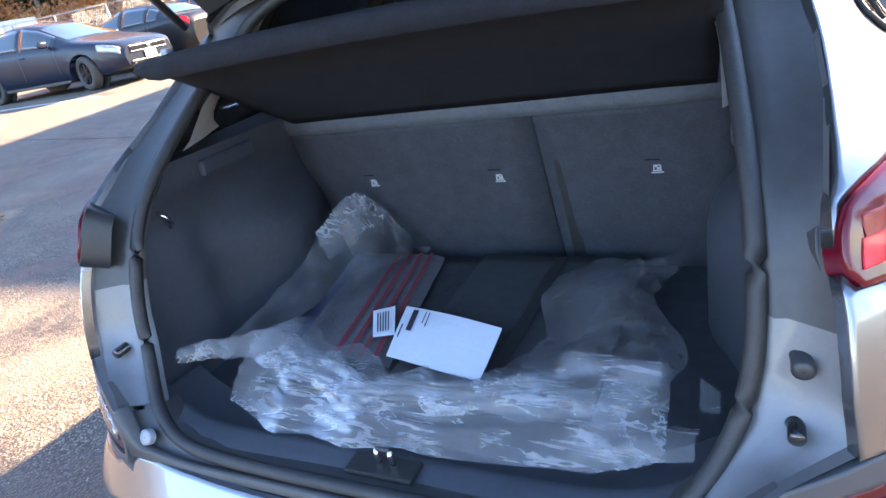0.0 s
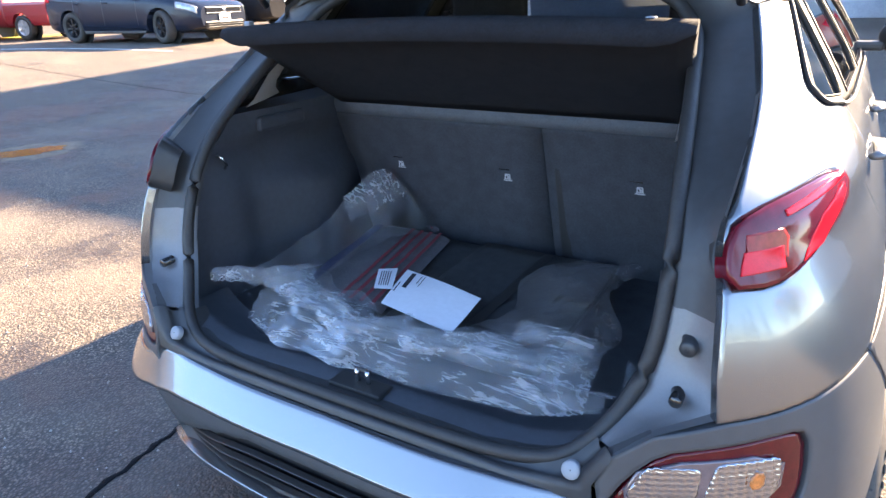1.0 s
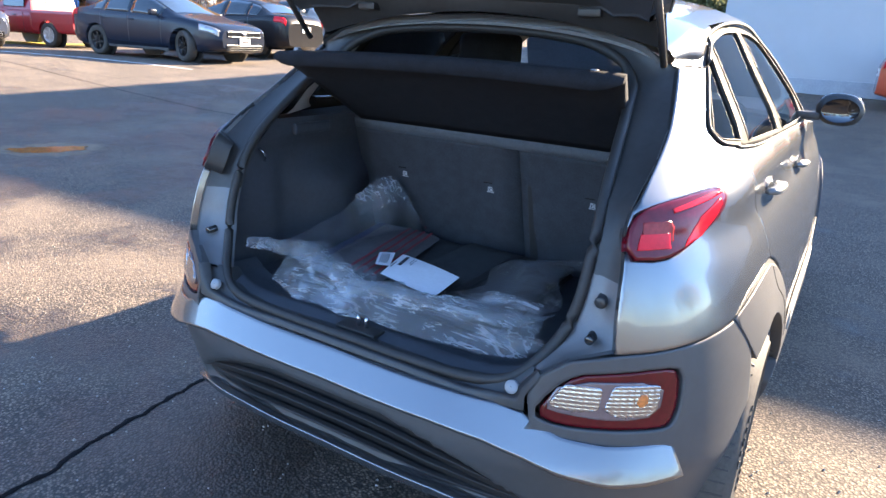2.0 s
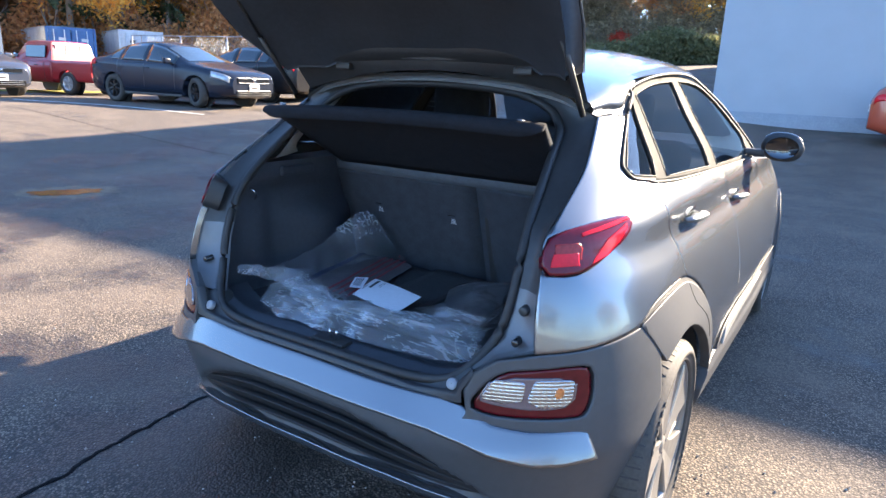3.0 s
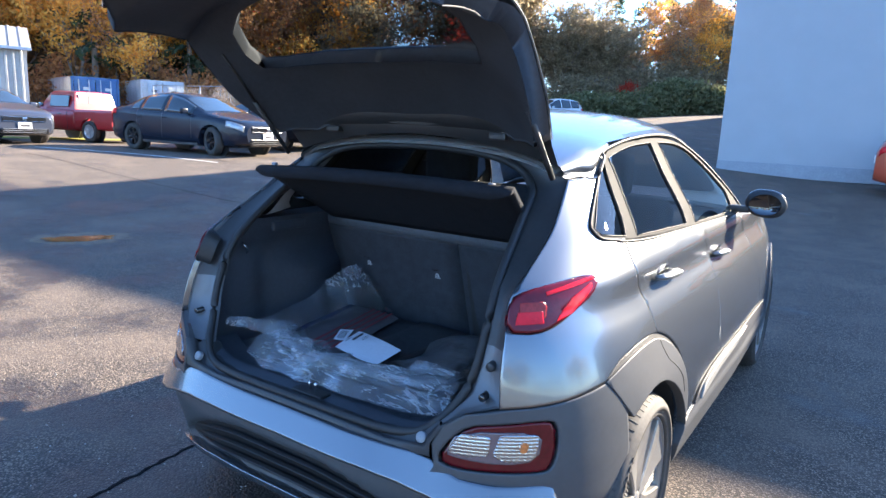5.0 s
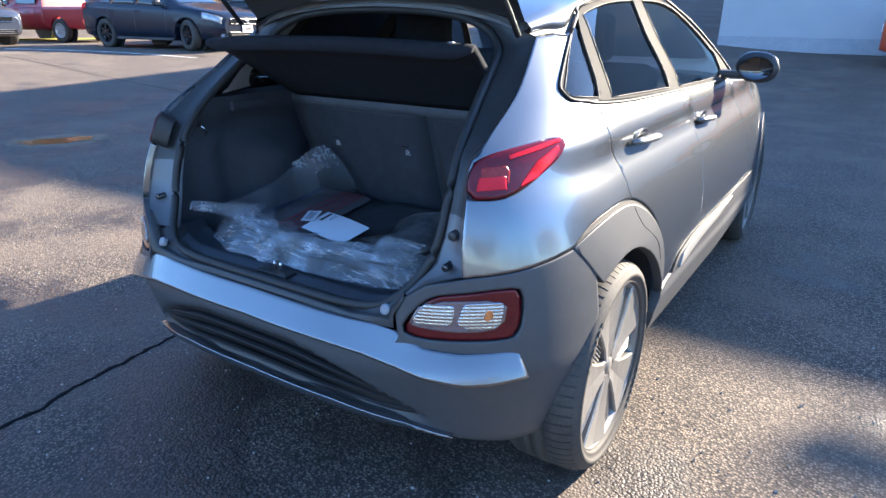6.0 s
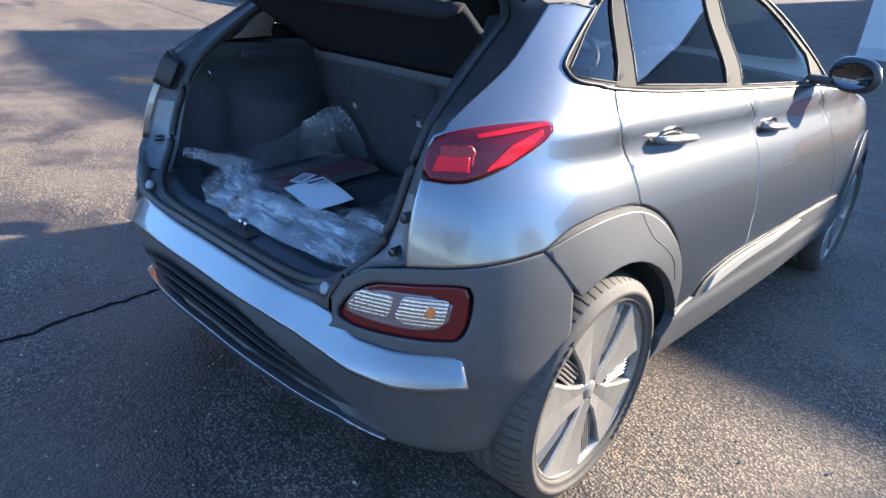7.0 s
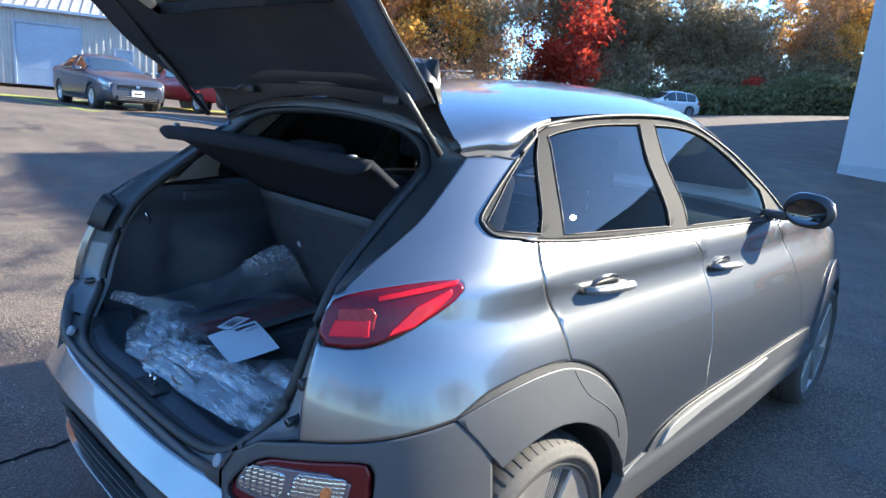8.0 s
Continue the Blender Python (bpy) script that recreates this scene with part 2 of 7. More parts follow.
# outlines on the right side; x is snapped to the skin
JAMB = [(0.560, 0.712, 1.286), (0.594, 0.555, 1.172), (0.603, 0.436, 1.102), (0.597, 0.312, 1.022), (0.607, 0.276, 0.951), (0.613, 0.25, 0.88), (0.620, 0.232, 0.82), (0.628, 0.223, 0.754)]
QUARTER_LOW = [(0.628, 0.223, 0.754), (0.687, 0.271, 0.759), (0.743, 0.332, 0.767), (0.778, 0.401, 0.778), (0.804, 0.474, 0.791)]
ARCH_OUT = [(0.804, 0.474, 0.791), (0.82, 0.56, 0.815), (0.829, 0.66, 0.829), (0.832, 0.76, 0.831), (0.836, 0.842, 0.822), (0.845, 0.92, 0.795), (0.856, 0.985, 0.755), (0.868, 1.035, 0.70), (0.88, 1.07, 0.63), (0.886, 1.085, 0.56), (0.889, 1.08, 0.49)]


def curved(pts, n):
    """Points with n steps of a smooth curve between each pair."""
    P, out = [Vector(p) for p in pts], []
    for i in range(len(P) - 1):
        a, b, c, d = P[max(0, i - 1)], P[i], P[i + 1], P[min(len(P) - 1, i + 2)]
        for k in range(n):
            t = k / n
            out.append(tuple(0.5 * (2 * b + (c - a) * t + (2 * a - 5 * b + 4 * c - d) * t * t + (3 * b - a - 3 * c + d) * t ** 3)))
    return out + [tuple(P[-1])]


ARCH_OUT = curved(ARCH_OUT, 4)
QUARTER_LOW = curved(QUARTER_LOW, 3)


def grown(pts, d):
    """The arch line moved outwards from the wheel's centre, fading in from its first point."""
    out = []
    for x, y, z in pts:
        k = d * min(1.0, max(0.0, (y - 0.474) / 0.08)) * min(1.0, max(0.25, (z - 0.50) / 0.12))
        v = Vector((0, y - 0.74, z - 0.334)).normalized() * k
        out.append((x, y + v.y, z + v.z))
    return out


ARCH_EDGE = grown(ARCH_OUT, 0.015)
ARCH_IN = [(0.85, 0.74 + 0.375 * math.cos(radians(a)), 0.334 + 0.375 * math.sin(radians(a))) for a in range(20, 119, 8)] + [(0.848, 0.543, 0.705)]
SEAM_REAR = [(0.836, 0.842, 0.822), (0.815, 0.838, 0.88), (0.792, 0.824, 0.936), (0.774, 0.79, 1.0), (0.755, 0.785, 1.049), (0.719, 0.814, 1.108)]
WIN_REAR = [(0.712, 0.815, 1.118), (0.68, 0.70, 1.127), (0.664, 0.668, 1.145), (0.655, 0.675, 1.168), (0.628, 0.765, 1.23), (0.60, 0.86, 1.288)]
BELT = [(0.719, 0.814, 1.108), (0.74, 1.093, 1.092), (0.756, 1.6, 1.08), (0.77, 2.1, 1.07), (0.775, 2.45, 1.063)]
SEAM_MID = [(0.756, 1.6, 1.08), (0.8, 1.675, 0.993), (0.837, 1.678, 0.868), (0.875, 1.65, 0.75), (0.89, 1.625, 0.66), (0.9, 1.605, 0.56)]
SEAM_FRONT = [(0.775, 2.45, 1.063), (0.80, 2.53, 0.99), (0.839, 2.60, 0.884), (0.86, 2.66, 0.75), (0.87, 2.68, 0.56)]
LAMP = [(0.598, 0.30, 1.006), (0.622, 0.338, 1.026), (0.667, 0.411, 1.041), (0.705, 0.50, 1.050), (0.722, 0.545, 1.047), (0.729, 0.54, 1.027), (0.721, 0.45, 0.978), (0.696, 0.375, 0.945), (0.665, 0.323, 0.930), (0.605, 0.272, 0.934)]
FOG = [(0.575, 0.184, 0.705), (0.618, 0.21, 0.711), (0.711, 0.285, 0.722), (0.742, 0.314, 0.715), (0.751, 0.305, 0.645), (0.744, 0.287, 0.606), (0.726, 0.268, 0.600), (0.638, 0.201, 0.600), (0.55, 0.156, 0.602), (0.508, 0.144, 0.618), (0.54, 0.161, 0.671)]
BUMPER_IN = [(0.628, 0.223, 0.752), (0.56, 0.174, 0.737), (0.51, 0.147, 0.70), (0.487, 0.134, 0.655), (0.488, 0.134, 0.622), (0.44, 0.117, 0.612)]
STRIP_TOP = [(0, 0.085, 0.618), (0.2, 0.09, 0.616), (0.36, 0.10, 0.615), (0.44, 0.12, 0.617), (0.485, 0.135, 0.612), (0.515, 0.143, 0.596), (0.56, 0.16, 0.577), (0.646, 0.197, 0.567), (0.735, 0.27, 0.566), (0.756, 0.291, 0.558)]
STRIP_LOW = [(0, 0.075, 0.553), (0.3, 0.085, 0.549), (0.42, 0.10, 0.543), (0.50, 0.12, 0.529), (0.56, 0.148, 0.512), (0.652, 0.195, 0.499), (0.715, 0.238, 0.499), (0.770, 0.300, 0.504)]


def sk(x, z):
    """The place on the rear skin at a distance from the middle and a height."""
    a, b = 0.0, 1.6
    for _ in range(40):
        c = (a + b) / 2
        a, b = (c, b) if on_skin(c, z).x < x else (a, c)
    return tuple(on_skin(a, z))


def rounded(pts, k=0.16):
    """An outline with its corners eased."""
    P, out = [Vector(p) for p in pts], []
    for a, b, c in zip(P[-1:] + P[:-1], P, P[1:] + P[:1]):
        p, q = b.lerp(a, k), b.lerp(c, k)
        out += [tuple(p), tuple((p + 2 * b + q) / 4), tuple(q)]
    return out


def shift(pts, dy=0.0, dz=0.0):
    return [(x, y + dy, z + dz) for x, y, z in pts]


def wheel(name, at, side, label):
    """Tyre with grooves and blocks, and an alloy rim of five broad spokes."""
    vs, fs = lathe([(0.170, -0.13), (0.235, -0.12), (0.240, -0.02), (0.246, 0.02), (0.253, 0.038), (0.259, 0.043), (0.262, 0.037), (0.260, 0.02), (0.254, -0.02)], "x", 64)
    w = mesh(name, vs, fs, ALLOY, hatchback, label)
    w.matrix_basis = pose(*at, 0, 0, 0 if side > 0 else 180)
    prof = [(0.254, 0.030), (0.264, 0.047), (0.268, 0.052), (0.272, 0.050), (0.284, 0.056), (0.286, 0.059), (0.296, 0.059), (0.298, 0.056), (0.310, 0.052), (0.320, 0.040), (0.328, 0.022), (0.333, 0.0)]
    for g in (-0.04, -0.08, -0.12):
        prof += [(0.334, g + 0.006), (0.326, g + 0.003), (0.326, g - 0.003), (0.334, g - 0.006)]
    prof += [(0.333, -0.145), (0.325, -0.165), (0.30, -0.185), (0.26, -0.19), (0.225, -0.17)]
    vs, fs = lathe(prof, "x", 72)
    mesh("tyre", vs, fs, TYRE, w)
    bm = bmesh.new()
    for i in range(68):
        a = 2 * math.pi * i / 68
        for x0, r0, x1, r1 in ((-0.030, 0.3335, 0.0, 0.333), (0.0, 0.333, 0.022, 0.328), (0.022, 0.328, 0.041, 0.3195), (-0.160, 0.328, -0.132, 0.3335)):
            m = Matrix.Rotation(a, 4, "X") @ pose((x0 + x1) / 2, 0, (r0 + r1) / 2 - 0.0022) @ Matrix.Rotation(math.atan2(r0 - r1, x1 - x0), 4, "Y")
            box((math.hypot(x1 - x0, r1 - r0) + 0.001, 0.0042, 0.006), (0, 0, 0), 0.0, m=m, bm=bm)
    tagged(part("tread", bm, RUBBER, w), kind="stuff")
    bm = bmesh.new()
    for i in (0, 1, 2, 3, 4, 5, 34, 35, 36, 37, 38, 39):
        m = Matrix.Rotation(radians(40 + 5.2 * i), 4, "X")
        box((0.003, 0.012 + 0.005 * (i % 2), 0.016), (0.0588, 0, 0.291), 0.0006, m=m, bm=bm, seg=1)
    tagged(part("sidewall_mark", bm, TYRE, w), kind="stuff")
    vs, fs = lathe([(0.001, -0.06), (0.14, -0.06), (0.14, -0.09)], "x", 40)
    mesh("brake_disc", vs, fs, BLACK, w)
    for k in range(5):
        a = 2 * math.pi * (k + 0.2) / 5
        prof2 = [(0.03, 0.034, 0.036), (0.08, 0.040, 0.037), (0.145, 0.064, 0.038), (0.20, 0.092, 0.040), (0.252, 0.116, 0.042)]
        rings = []
        for r, hw, h in prof2:
            rings.append([Matrix.Rotation(a, 3, "X") @ Vector(v) for v in ((h - 0.03, -hw, r), (h - 0.004, -hw, r), (h, -hw + 0.006, r), (h - 0.006, 0, r), (h, hw - 0.006, r), (h - 0.004, hw, r), (h - 0.03, hw, r))])
        v, f = loft(rings, True, True)
        mesh("spoke", v, f, ALLOY, w, smooth=False)
        a += math.pi / 5
        bm = bmesh.new()
        for j in range(5):
            box((0.022, 0.0055, 0.145), (0.016, (j - 2) * 0.0115, 0.176), 0.001, m=Matrix.Rotation(a, 4, "X"), bm=bm, seg=1)
        part("slotted_insert", bm, ALLOY, w)
    vs, fs = lathe([(0.001, 0.036), (0.026, 0.034), (0.030, 0.028), (0.052, 0.026), (0.055, -0.01)], "x", 32)
    mesh("hub_cap", vs, fs, ALLOY, w)
    for k in range(5):
        a = 2 * math.pi * (k + 0.7) / 5
        vs, fs = lathe([(0.001, 0.032), (0.007, 0.031), (0.008, 0.015)], "x", 8)
        c = Matrix.Rotation(a, 3, "X") @ Vector((0, 0, 0.043))
        mesh("wheel_nut", [Vector(v) + c for v in vs], fs, CHROME, w)
    return w


def scaled(pts, k):
    c = sum((Vector(p) for p in pts), Vector()) / len(pts)
    return [tuple(c + (Vector(p) - c) * k) for p in pts]


FRAME = mat("satin_frame", (0.050, 0.049, 0.047), 0.6, 0.0, spec=0.02, var=0.05, scale=8)
lamp_r, fog_r = smoothed(LAMP, 1), smoothed(FOG, 1)
GLASS_Q = [(0.70, 0.835, 1.135), (0.67, 0.715, 1.147), (0.663, 0.70, 1.163), (0.63, 0.79, 1.23), (0.605, 0.87, 1.283), (0.58, 0.955, 1.33), (0.575, 0.965, 1.33)]
GLASS_R = [(0.722, 0.925, 1.115), (0.60, 1.01, 1.315), (0.575, 1.045, 1.352), (0.553, 1.3, 1.386), (0.546, 1.585, 1.400), (0.75, 1.50, 1.098)]
GLASS_F = [(0.756, 1.625, 1.093), (0.546, 1.70, 1.402), (0.55, 1.9, 1.40), (0.565, 2.07, 1.375), (0.62, 2.25, 1.30), (0.69, 2.40, 1.20), (0.70, 2.43, 1.17), (0.765, 2.40, 1.082)]
DLO_TOP = curved([(0.60, 0.86, 1.288), (0.575, 0.96, 1.345), (0.561, 1.02, 1.366), (0.54, 1.292, 1.402), (0.53, 1.67, 1.424), (0.535, 1.95, 1.418), (0.56, 2.12, 1.378), (0.62, 2.30, 1.30), (0.70, 2.50, 1.175), (0.765, 2.60, 1.07)], 4)

GLASS_Q = scaled(GLASS_Q, 1.13)
GLASS_R = curved(GLASS_R[:2] + GLASS_R[2:5], 4) + GLASS_R[5:]
GLASS_F = GLASS_F[:1] + curved(GLASS_F[1:], 4)
for side in (1, -1):
    quarter = JAMB + QUARTER_LOW[1:] + ARCH_EDGE[1:17] + SEAM_REAR[1:] + WIN_REAR + [(0.575, 0.80, 1.292)]
    panel("rear_quarter_panel", quarter, PAINT, hatchback, side, holes=[scaled(lamp_r, 1.01)], step=0.03)
    lampo = panel("tail_lamp", lamp_r, REDDEEP, hatchback, side, off=0.004, thick=0.028, step=0.02, label="red tail lamp lens", bend=lambda u, z: 0.006 * math.cos((z - 0.985) * 20))
    u0, u1 = to_skin((0.600, 0.285, 0.97))[0], to_skin((0.725, 0.54, 1.04))[0]
    spot = lambda t, z: tuple(on_skin(u0 + (u1 - u0) * t, z))
    wedge = [spot(*q) for q in ((0.50, 0.950), (0.58, 0.978), (0.66, 1.006), (0.80, 1.022), (0.91, 1.033), (0.93, 1.024), (0.84, 0.996), (0.70, 0.966))]
    panel("light_guide", wedge, REDLENS, lampo, side, off=0.0103, thick=0.002, step=0.012, edge=0.003, label="bright red light guide")
    upper_bar = [spot(*q) for q in ((0.34, 1.022), (0.62, 1.036), (0.95, 1.0475), (0.94, 1.040), (0.62, 1.026), (0.36, 1.014))]
    panel("upper_light_guide", upper_bar, REDLENS, lampo, side, off=0.0104, thick=0.006, step=0.012, edge=0.002, label="bright red light guide")
    glow = [spot(*q) for q in ((0.07, 0.948), (0.10, 0.978), (0.355, 0.979), (0.36, 0.949))]
    panel("lower_light_guide", glow, REDLENS, lampo, side, off=0.0106, thick=0.002, step=0.012, edge=0.002, label="bright red light guide")
    block = [spot(*q) for q in ((0.12, 0.962), (0.10, 1.000), (0.34, 1.002), (0.39, 0.990), (0.39, 0.962))]
    panel("reflector", block, REDLIGHT, lampo, side, off=0.0102, thick=0.002, step=0.012, edge=0.003, label="pale red reflector block")
    wide = 0.11
    cap_in = [spot(*q) for q in ((-wide, 0.940), (-wide * 0.95, 1.034), (0.05, 1.038), (0.0, 0.936))]
    if side < 0:
        panel("lamp_housing", cap_in, BLACK, lampo, side, off=0.003, thick=0.05, step=0.02, edge=0.004)
    panel("lamp_backing", scaled(lamp_r, 0.96), BLACK, hatchback, side, off=-0.03, thick=0.02, step=0.03)
    # doors
    door = SEAM_REAR[:0:-1] + ARCH_EDGE[16:] + [(0.89, 1.094, 0.455), (0.9, 1.60, 0.455)] + SEAM_MID[::-1] + [(0.74, 1.093, 1.092)]
    rd = panel("rear_door", [(x, y + 0.004, z) for x, y, z in door], PAINT, hatchback, side, step=0.035)
    doorf = SEAM_MID + [(0.9, 1.605, 0.44), (0.87, 2.68, 0.44)] + SEAM_FRONT[::-1] + [(0.77, 2.1, 1.07)]
    fd = panel("front_door", [(x, y + (0.004 if y < 2 else -0.003), z) for x, y, z in doorf], PAINT, hatchback, side, step=0.04)
    fender = SEAM_FRONT + [(0.87, 2.68, 0.44), (0.87, 2.90, 0.42)] + [(0.87, 3.34 + 0.40 * math.cos(radians(a)), 0.334 + 0.40 * math.sin(radians(a))) for a in range(168, 10, -12)] + [(0.7, 3.95, 0.45), (0.7, 4.0, 0.7), (0.7, 3.9, 0.85), (0.75, 3.5, 0.95), (0.75, 3.0, 1.02)]
    panel("front_fender", fender, PAINT, hatchback, side, step=0.05)
    # window surround and panes
    surround = [(0.719, 0.816, 1.112)] + WIN_REAR[1:] + DLO_TOP[1:] + [(0.77, 2.45, 1.067), (0.77, 2.1, 1.073), (0.756, 1.6, 1.083), (0.74, 1.093, 1.095)]
    panel("window_surround", surround, FRAME, hatchback, side, holes=[GLASS_Q, GLASS_R, GLASS_F], off=-0.002, thick=0.010, step=0.03, edge=0.004)
    panel("quarter_window", scaled(GLASS_Q, 1.05), TINT, hatchback, side, off=-0.0065, thick=0.003, step=0.05, label="dark privacy glass")
    panel("rear_door_window", scaled(GLASS_R, 1.03), TINT, hatchback, side, off=-0.0065, thick=0.003, step=0.05, label="dark privacy glass")
    panel("front_door_window", scaled(GLASS_F, 1.03), GREENGLASS, hatchback, side, off=-0.0065, thick=0.003, step=0.05, label="green tinted glass")
    # black seals round the panes and along the belt
    for loop in (GLASS_Q, GLASS_R, GLASS_F):
        ring_pts = [Vector((side * p.x, p.y, p.z)) for p in (on_skin(*q) for q in dense([to_skin(p) for p in loop], 0.05))]
        v, f = tube(ring_pts, 0.0016, 6, True)
        mesh("window_seal", v, f, RUBBER, hatchback)
    belt = [on_skin(*q) + skin_normal(*q) * 0.0035 for q in (to_skin(p) for p in curved(WIN_REAR[:2:-1] + [(0.664, 0.668, 1.147), (0.676, 0.69, 1.127), (0.70, 0.76, 1.117)] + BELT[:1] + BELT[1:], 6))]
    v, f = tube([Vector((side * p.x, p.y, p.z)) for p in belt], 0.0038, 6)
    mesh("belt_seal", v, f, RUBBER, hatchback)
    # cladding
    # dark band painting the shade under the panel edge above the cladding
    gap = ARCH_EDGE + grown(ARCH_OUT, -0.012)[::-1]
    panel("arch_seal", gap, RUBBER, hatchback, side, off=-0.004, thick=0.008, step=0.03, edge=0.002, label="dark band for the shaded step along the wheel arch")
    clad = ARCH_OUT + [(0.89, 1.11, 0.455)] + ARCH_IN + [(0.829, 0.513, 0.745)]
    panel("rear_arch_cladding", clad, CLAD, hatchback, side, off=0.002, thick=0.03, step=0.03, edge=0.003, bend=lambda u, z: 0.009 * max(0.0, min(1.0, (0.78 - z) / 0.12)) * max(0.0, min(1.0, (u - 0.735) / 0.12)))
    joint = [to_skin(p) for p in curved([(0.838, 0.852, 0.815), (0.849, 0.868, 0.787), (0.859, 0.90, 0.746), (0.865, 0.937, 0.722), (0.871, 0.977, 0.695), (0.877, 1.015, 0.658), (0.885, 1.035, 0.60)], 4)]
    line = [on_skin(*q) + skin_normal(*q) * (0.0018 + 0.009 * max(0.0, min(1.0, (0.78 - q[1]) / 0.12))) for q in joint]
    v, f = tube([Vector((side * p.x, p.y, p.z)) for p in line], 0.0016, 6)
    mesh("cladding_joint", v, f, RUBBER, hatchback)
    fclad = [(0.87, 3.34 + 0.47 * math.cos(radians(a)), 0.334 + 0.47 * math.sin(radians(a))) for a in range(14, 167, 8)] + [(0.87, 3.34 + 0.375 * math.cos(radians(a)), 0.334 + 0.375 * math.sin(radians(a))) for a in range(168, 10, -8)]
    panel("front_arch_cladding", fclad, CLAD, hatchback, side, off=0.012, thick=0.06, step=0.04)
    sill = [(0.89, 1.089, 0.464), (0.892, 1.227, 0.490), (0.895, 1.285, 0.523), (0.897, 1.387, 0.546), (0.901, 1.582, 0.562), (0.91, 2.18, 0.568), (0.9, 2.82, 0.556), (0.9, 2.93, 0.45), (0.88, 2.95, 0.37), (0.88, 2.2, 0.345), (0.88, 1.5, 0.322), (0.88, 1.06, 0.315), (0.884, 1.05, 0.40)]
    panel("sill_cladding", sill, CLAD, hatchback, side, off=0.004, thick=0.03, step=0.012, edge=0.002, bend=lambda u, z: 0.010 * max(0.0, min(1.0, (0.475 - z) / 0.022)) - 0.10 * max(0.0, 0.44 - z))
    crest = [to_skin(p) for p in curved(sill[1:7], 6)]
    v, f = tube([Vector((side * p.x, p.y, p.z)) for p in (on_skin(*q) + skin_normal(*q) * 0.004 for q in crest)], 0.0035, 6)
    mesh("sill_seal", v, f, RUBBER, hatchback)
    sstrip = curved([(0.896, 1.300, 0.486), (0.896, 1.322, 0.512), (0.897, 1.36, 0.530), (0.898, 1.43, 0.540), (0.902, 1.586, 0.550), (0.909, 1.88, 0.556), (0.913, 2.19, 0.556)], 3) + [(0.911, 1.889, 0.530), (0.903, 1.598, 0.520), (0.90, 1.42, 0.502)]
    panel("sill_strip", sstrip, SATIN, hatchback, side, off=0.013, thick=0.012, step=0.03, edge=0.003, label="bright silver sill strip")
    # rear fog and reversing lamp
    fog = panel("rear_fog_lamp", fog_r, FOGRED, hatchback, side, off=-0.004, thick=0.05, step=0.02, label="dark red lamp cluster with clear lenses")
    rim = [sk(*q) for q in ((0.522, 0.634), (0.550, 0.694), (0.722, 0.698), (0.722, 0.628), (0.655, 0.618), (0.56, 0.626))]
    panel("lens_frame", smoothed(rim, 1), LENSFRAME, fog, side, off=0.001, thick=0.006, step=0.02, edge=0.003, label="pale grey inner frame")
    c1 = [sk(*q) for q in ((0.530, 0.640), (0.554, 0.688), (0.622, 0.686), (0.622, 0.640), (0.58, 0.632))]
    c2 = [sk(*q) for q in ((0.630, 0.640), (0.640, 0.692), (0.716, 0.692), (0.716, 0.638), (0.704, 0.628), (0.66, 0.624))]
    panel("reversing_lens", rounded(c1), CLEARLENS, fog, side, off=0.003, thick=0.004, step=0.0024, edge=0.002, label="clear faceted lens", bend=lambda u, z: 0.0014 * math.sin(u * 640) + 0.0005 * math.sin(z * 760) - 0.0008 * ((z - 0.66) / 0.03) ** 2)
    panel("turn_lens", rounded(c2), CLEARLENS, fog, side, off=0.003, thick=0.004, step=0.0024, edge=0.002, label="clear faceted lens", bend=lambda u, z: 0.0014 * math.sin(u * 640) + 0.0005 * math.sin(z * 760) - 0.0008 * ((z - 0.66) / 0.03) ** 2)
    amber = [sk(*q) for q in ((0.682, 0.650), (0.683, 0.674), (0.698, 0.674), (0.698, 0.650))]
    panel("turn_bulb", smoothed(amber, 1), AMBER, fog, side, off=0.0052, thick=0.004, step=0.012, edge=0.003, label="amber bulb behind the lens")
    panel("fog_backing", scaled(fog_r, 1.05), BLACK, hatchback, side, off=-0.035, thick=0.02, step=0.04)

cover = [(0, 0.09, 0.566), (0.30, 0.10, 0.563), (0.478, 0.130, 0.562), (0.500, 0.138, 0.60), (0.493, 0.136, 0.655)] + BUMPER_IN[::-1][3:] + QUARTER_LOW[1:] + [(0.829, 0.520, 0.745), (0.848, 0.549, 0.7045), (0.862, 0.549, 0.60), (0.855, 0.525, 0.48), (0.83, 0.49, 0.33), (0.805, 0.465, 0.268), (0.718, 0.344, 0.257), (0.64, 0.25, 0.285), (0.5, 0.17, 0.33), (0.3, 0.12, 0.350), (0, 0.10, 0.355)]
cover = shift(cover, dz=-0.003)
bump_r, bump_l = scaled(fog_r, 1.06), [(-x, y, z) for x, y, z in scaled(fog_r, 1.06)]


def mouth_top(a):
    return 0.520 - 1.65 * max(0.0, a - 0.10) ** 1.85


def mouth_low(a):
    return 0.374 - 0.09 * max(0.0, a - 0.05)


def recess(u, z):
    """A wide shallow mouth in the lower bumper that tapers out towards the corners."""
    a = abs(u)
    k = max(0.0, min(1.0, (mouth_top(a) - z) / 0.012)) * max(0.0, min(1.0, (z - mouth_low(a)) / 0.008)) * max(0.0, min(1.0, (0.41 - a) / 0.04))
    return -0.030 * k


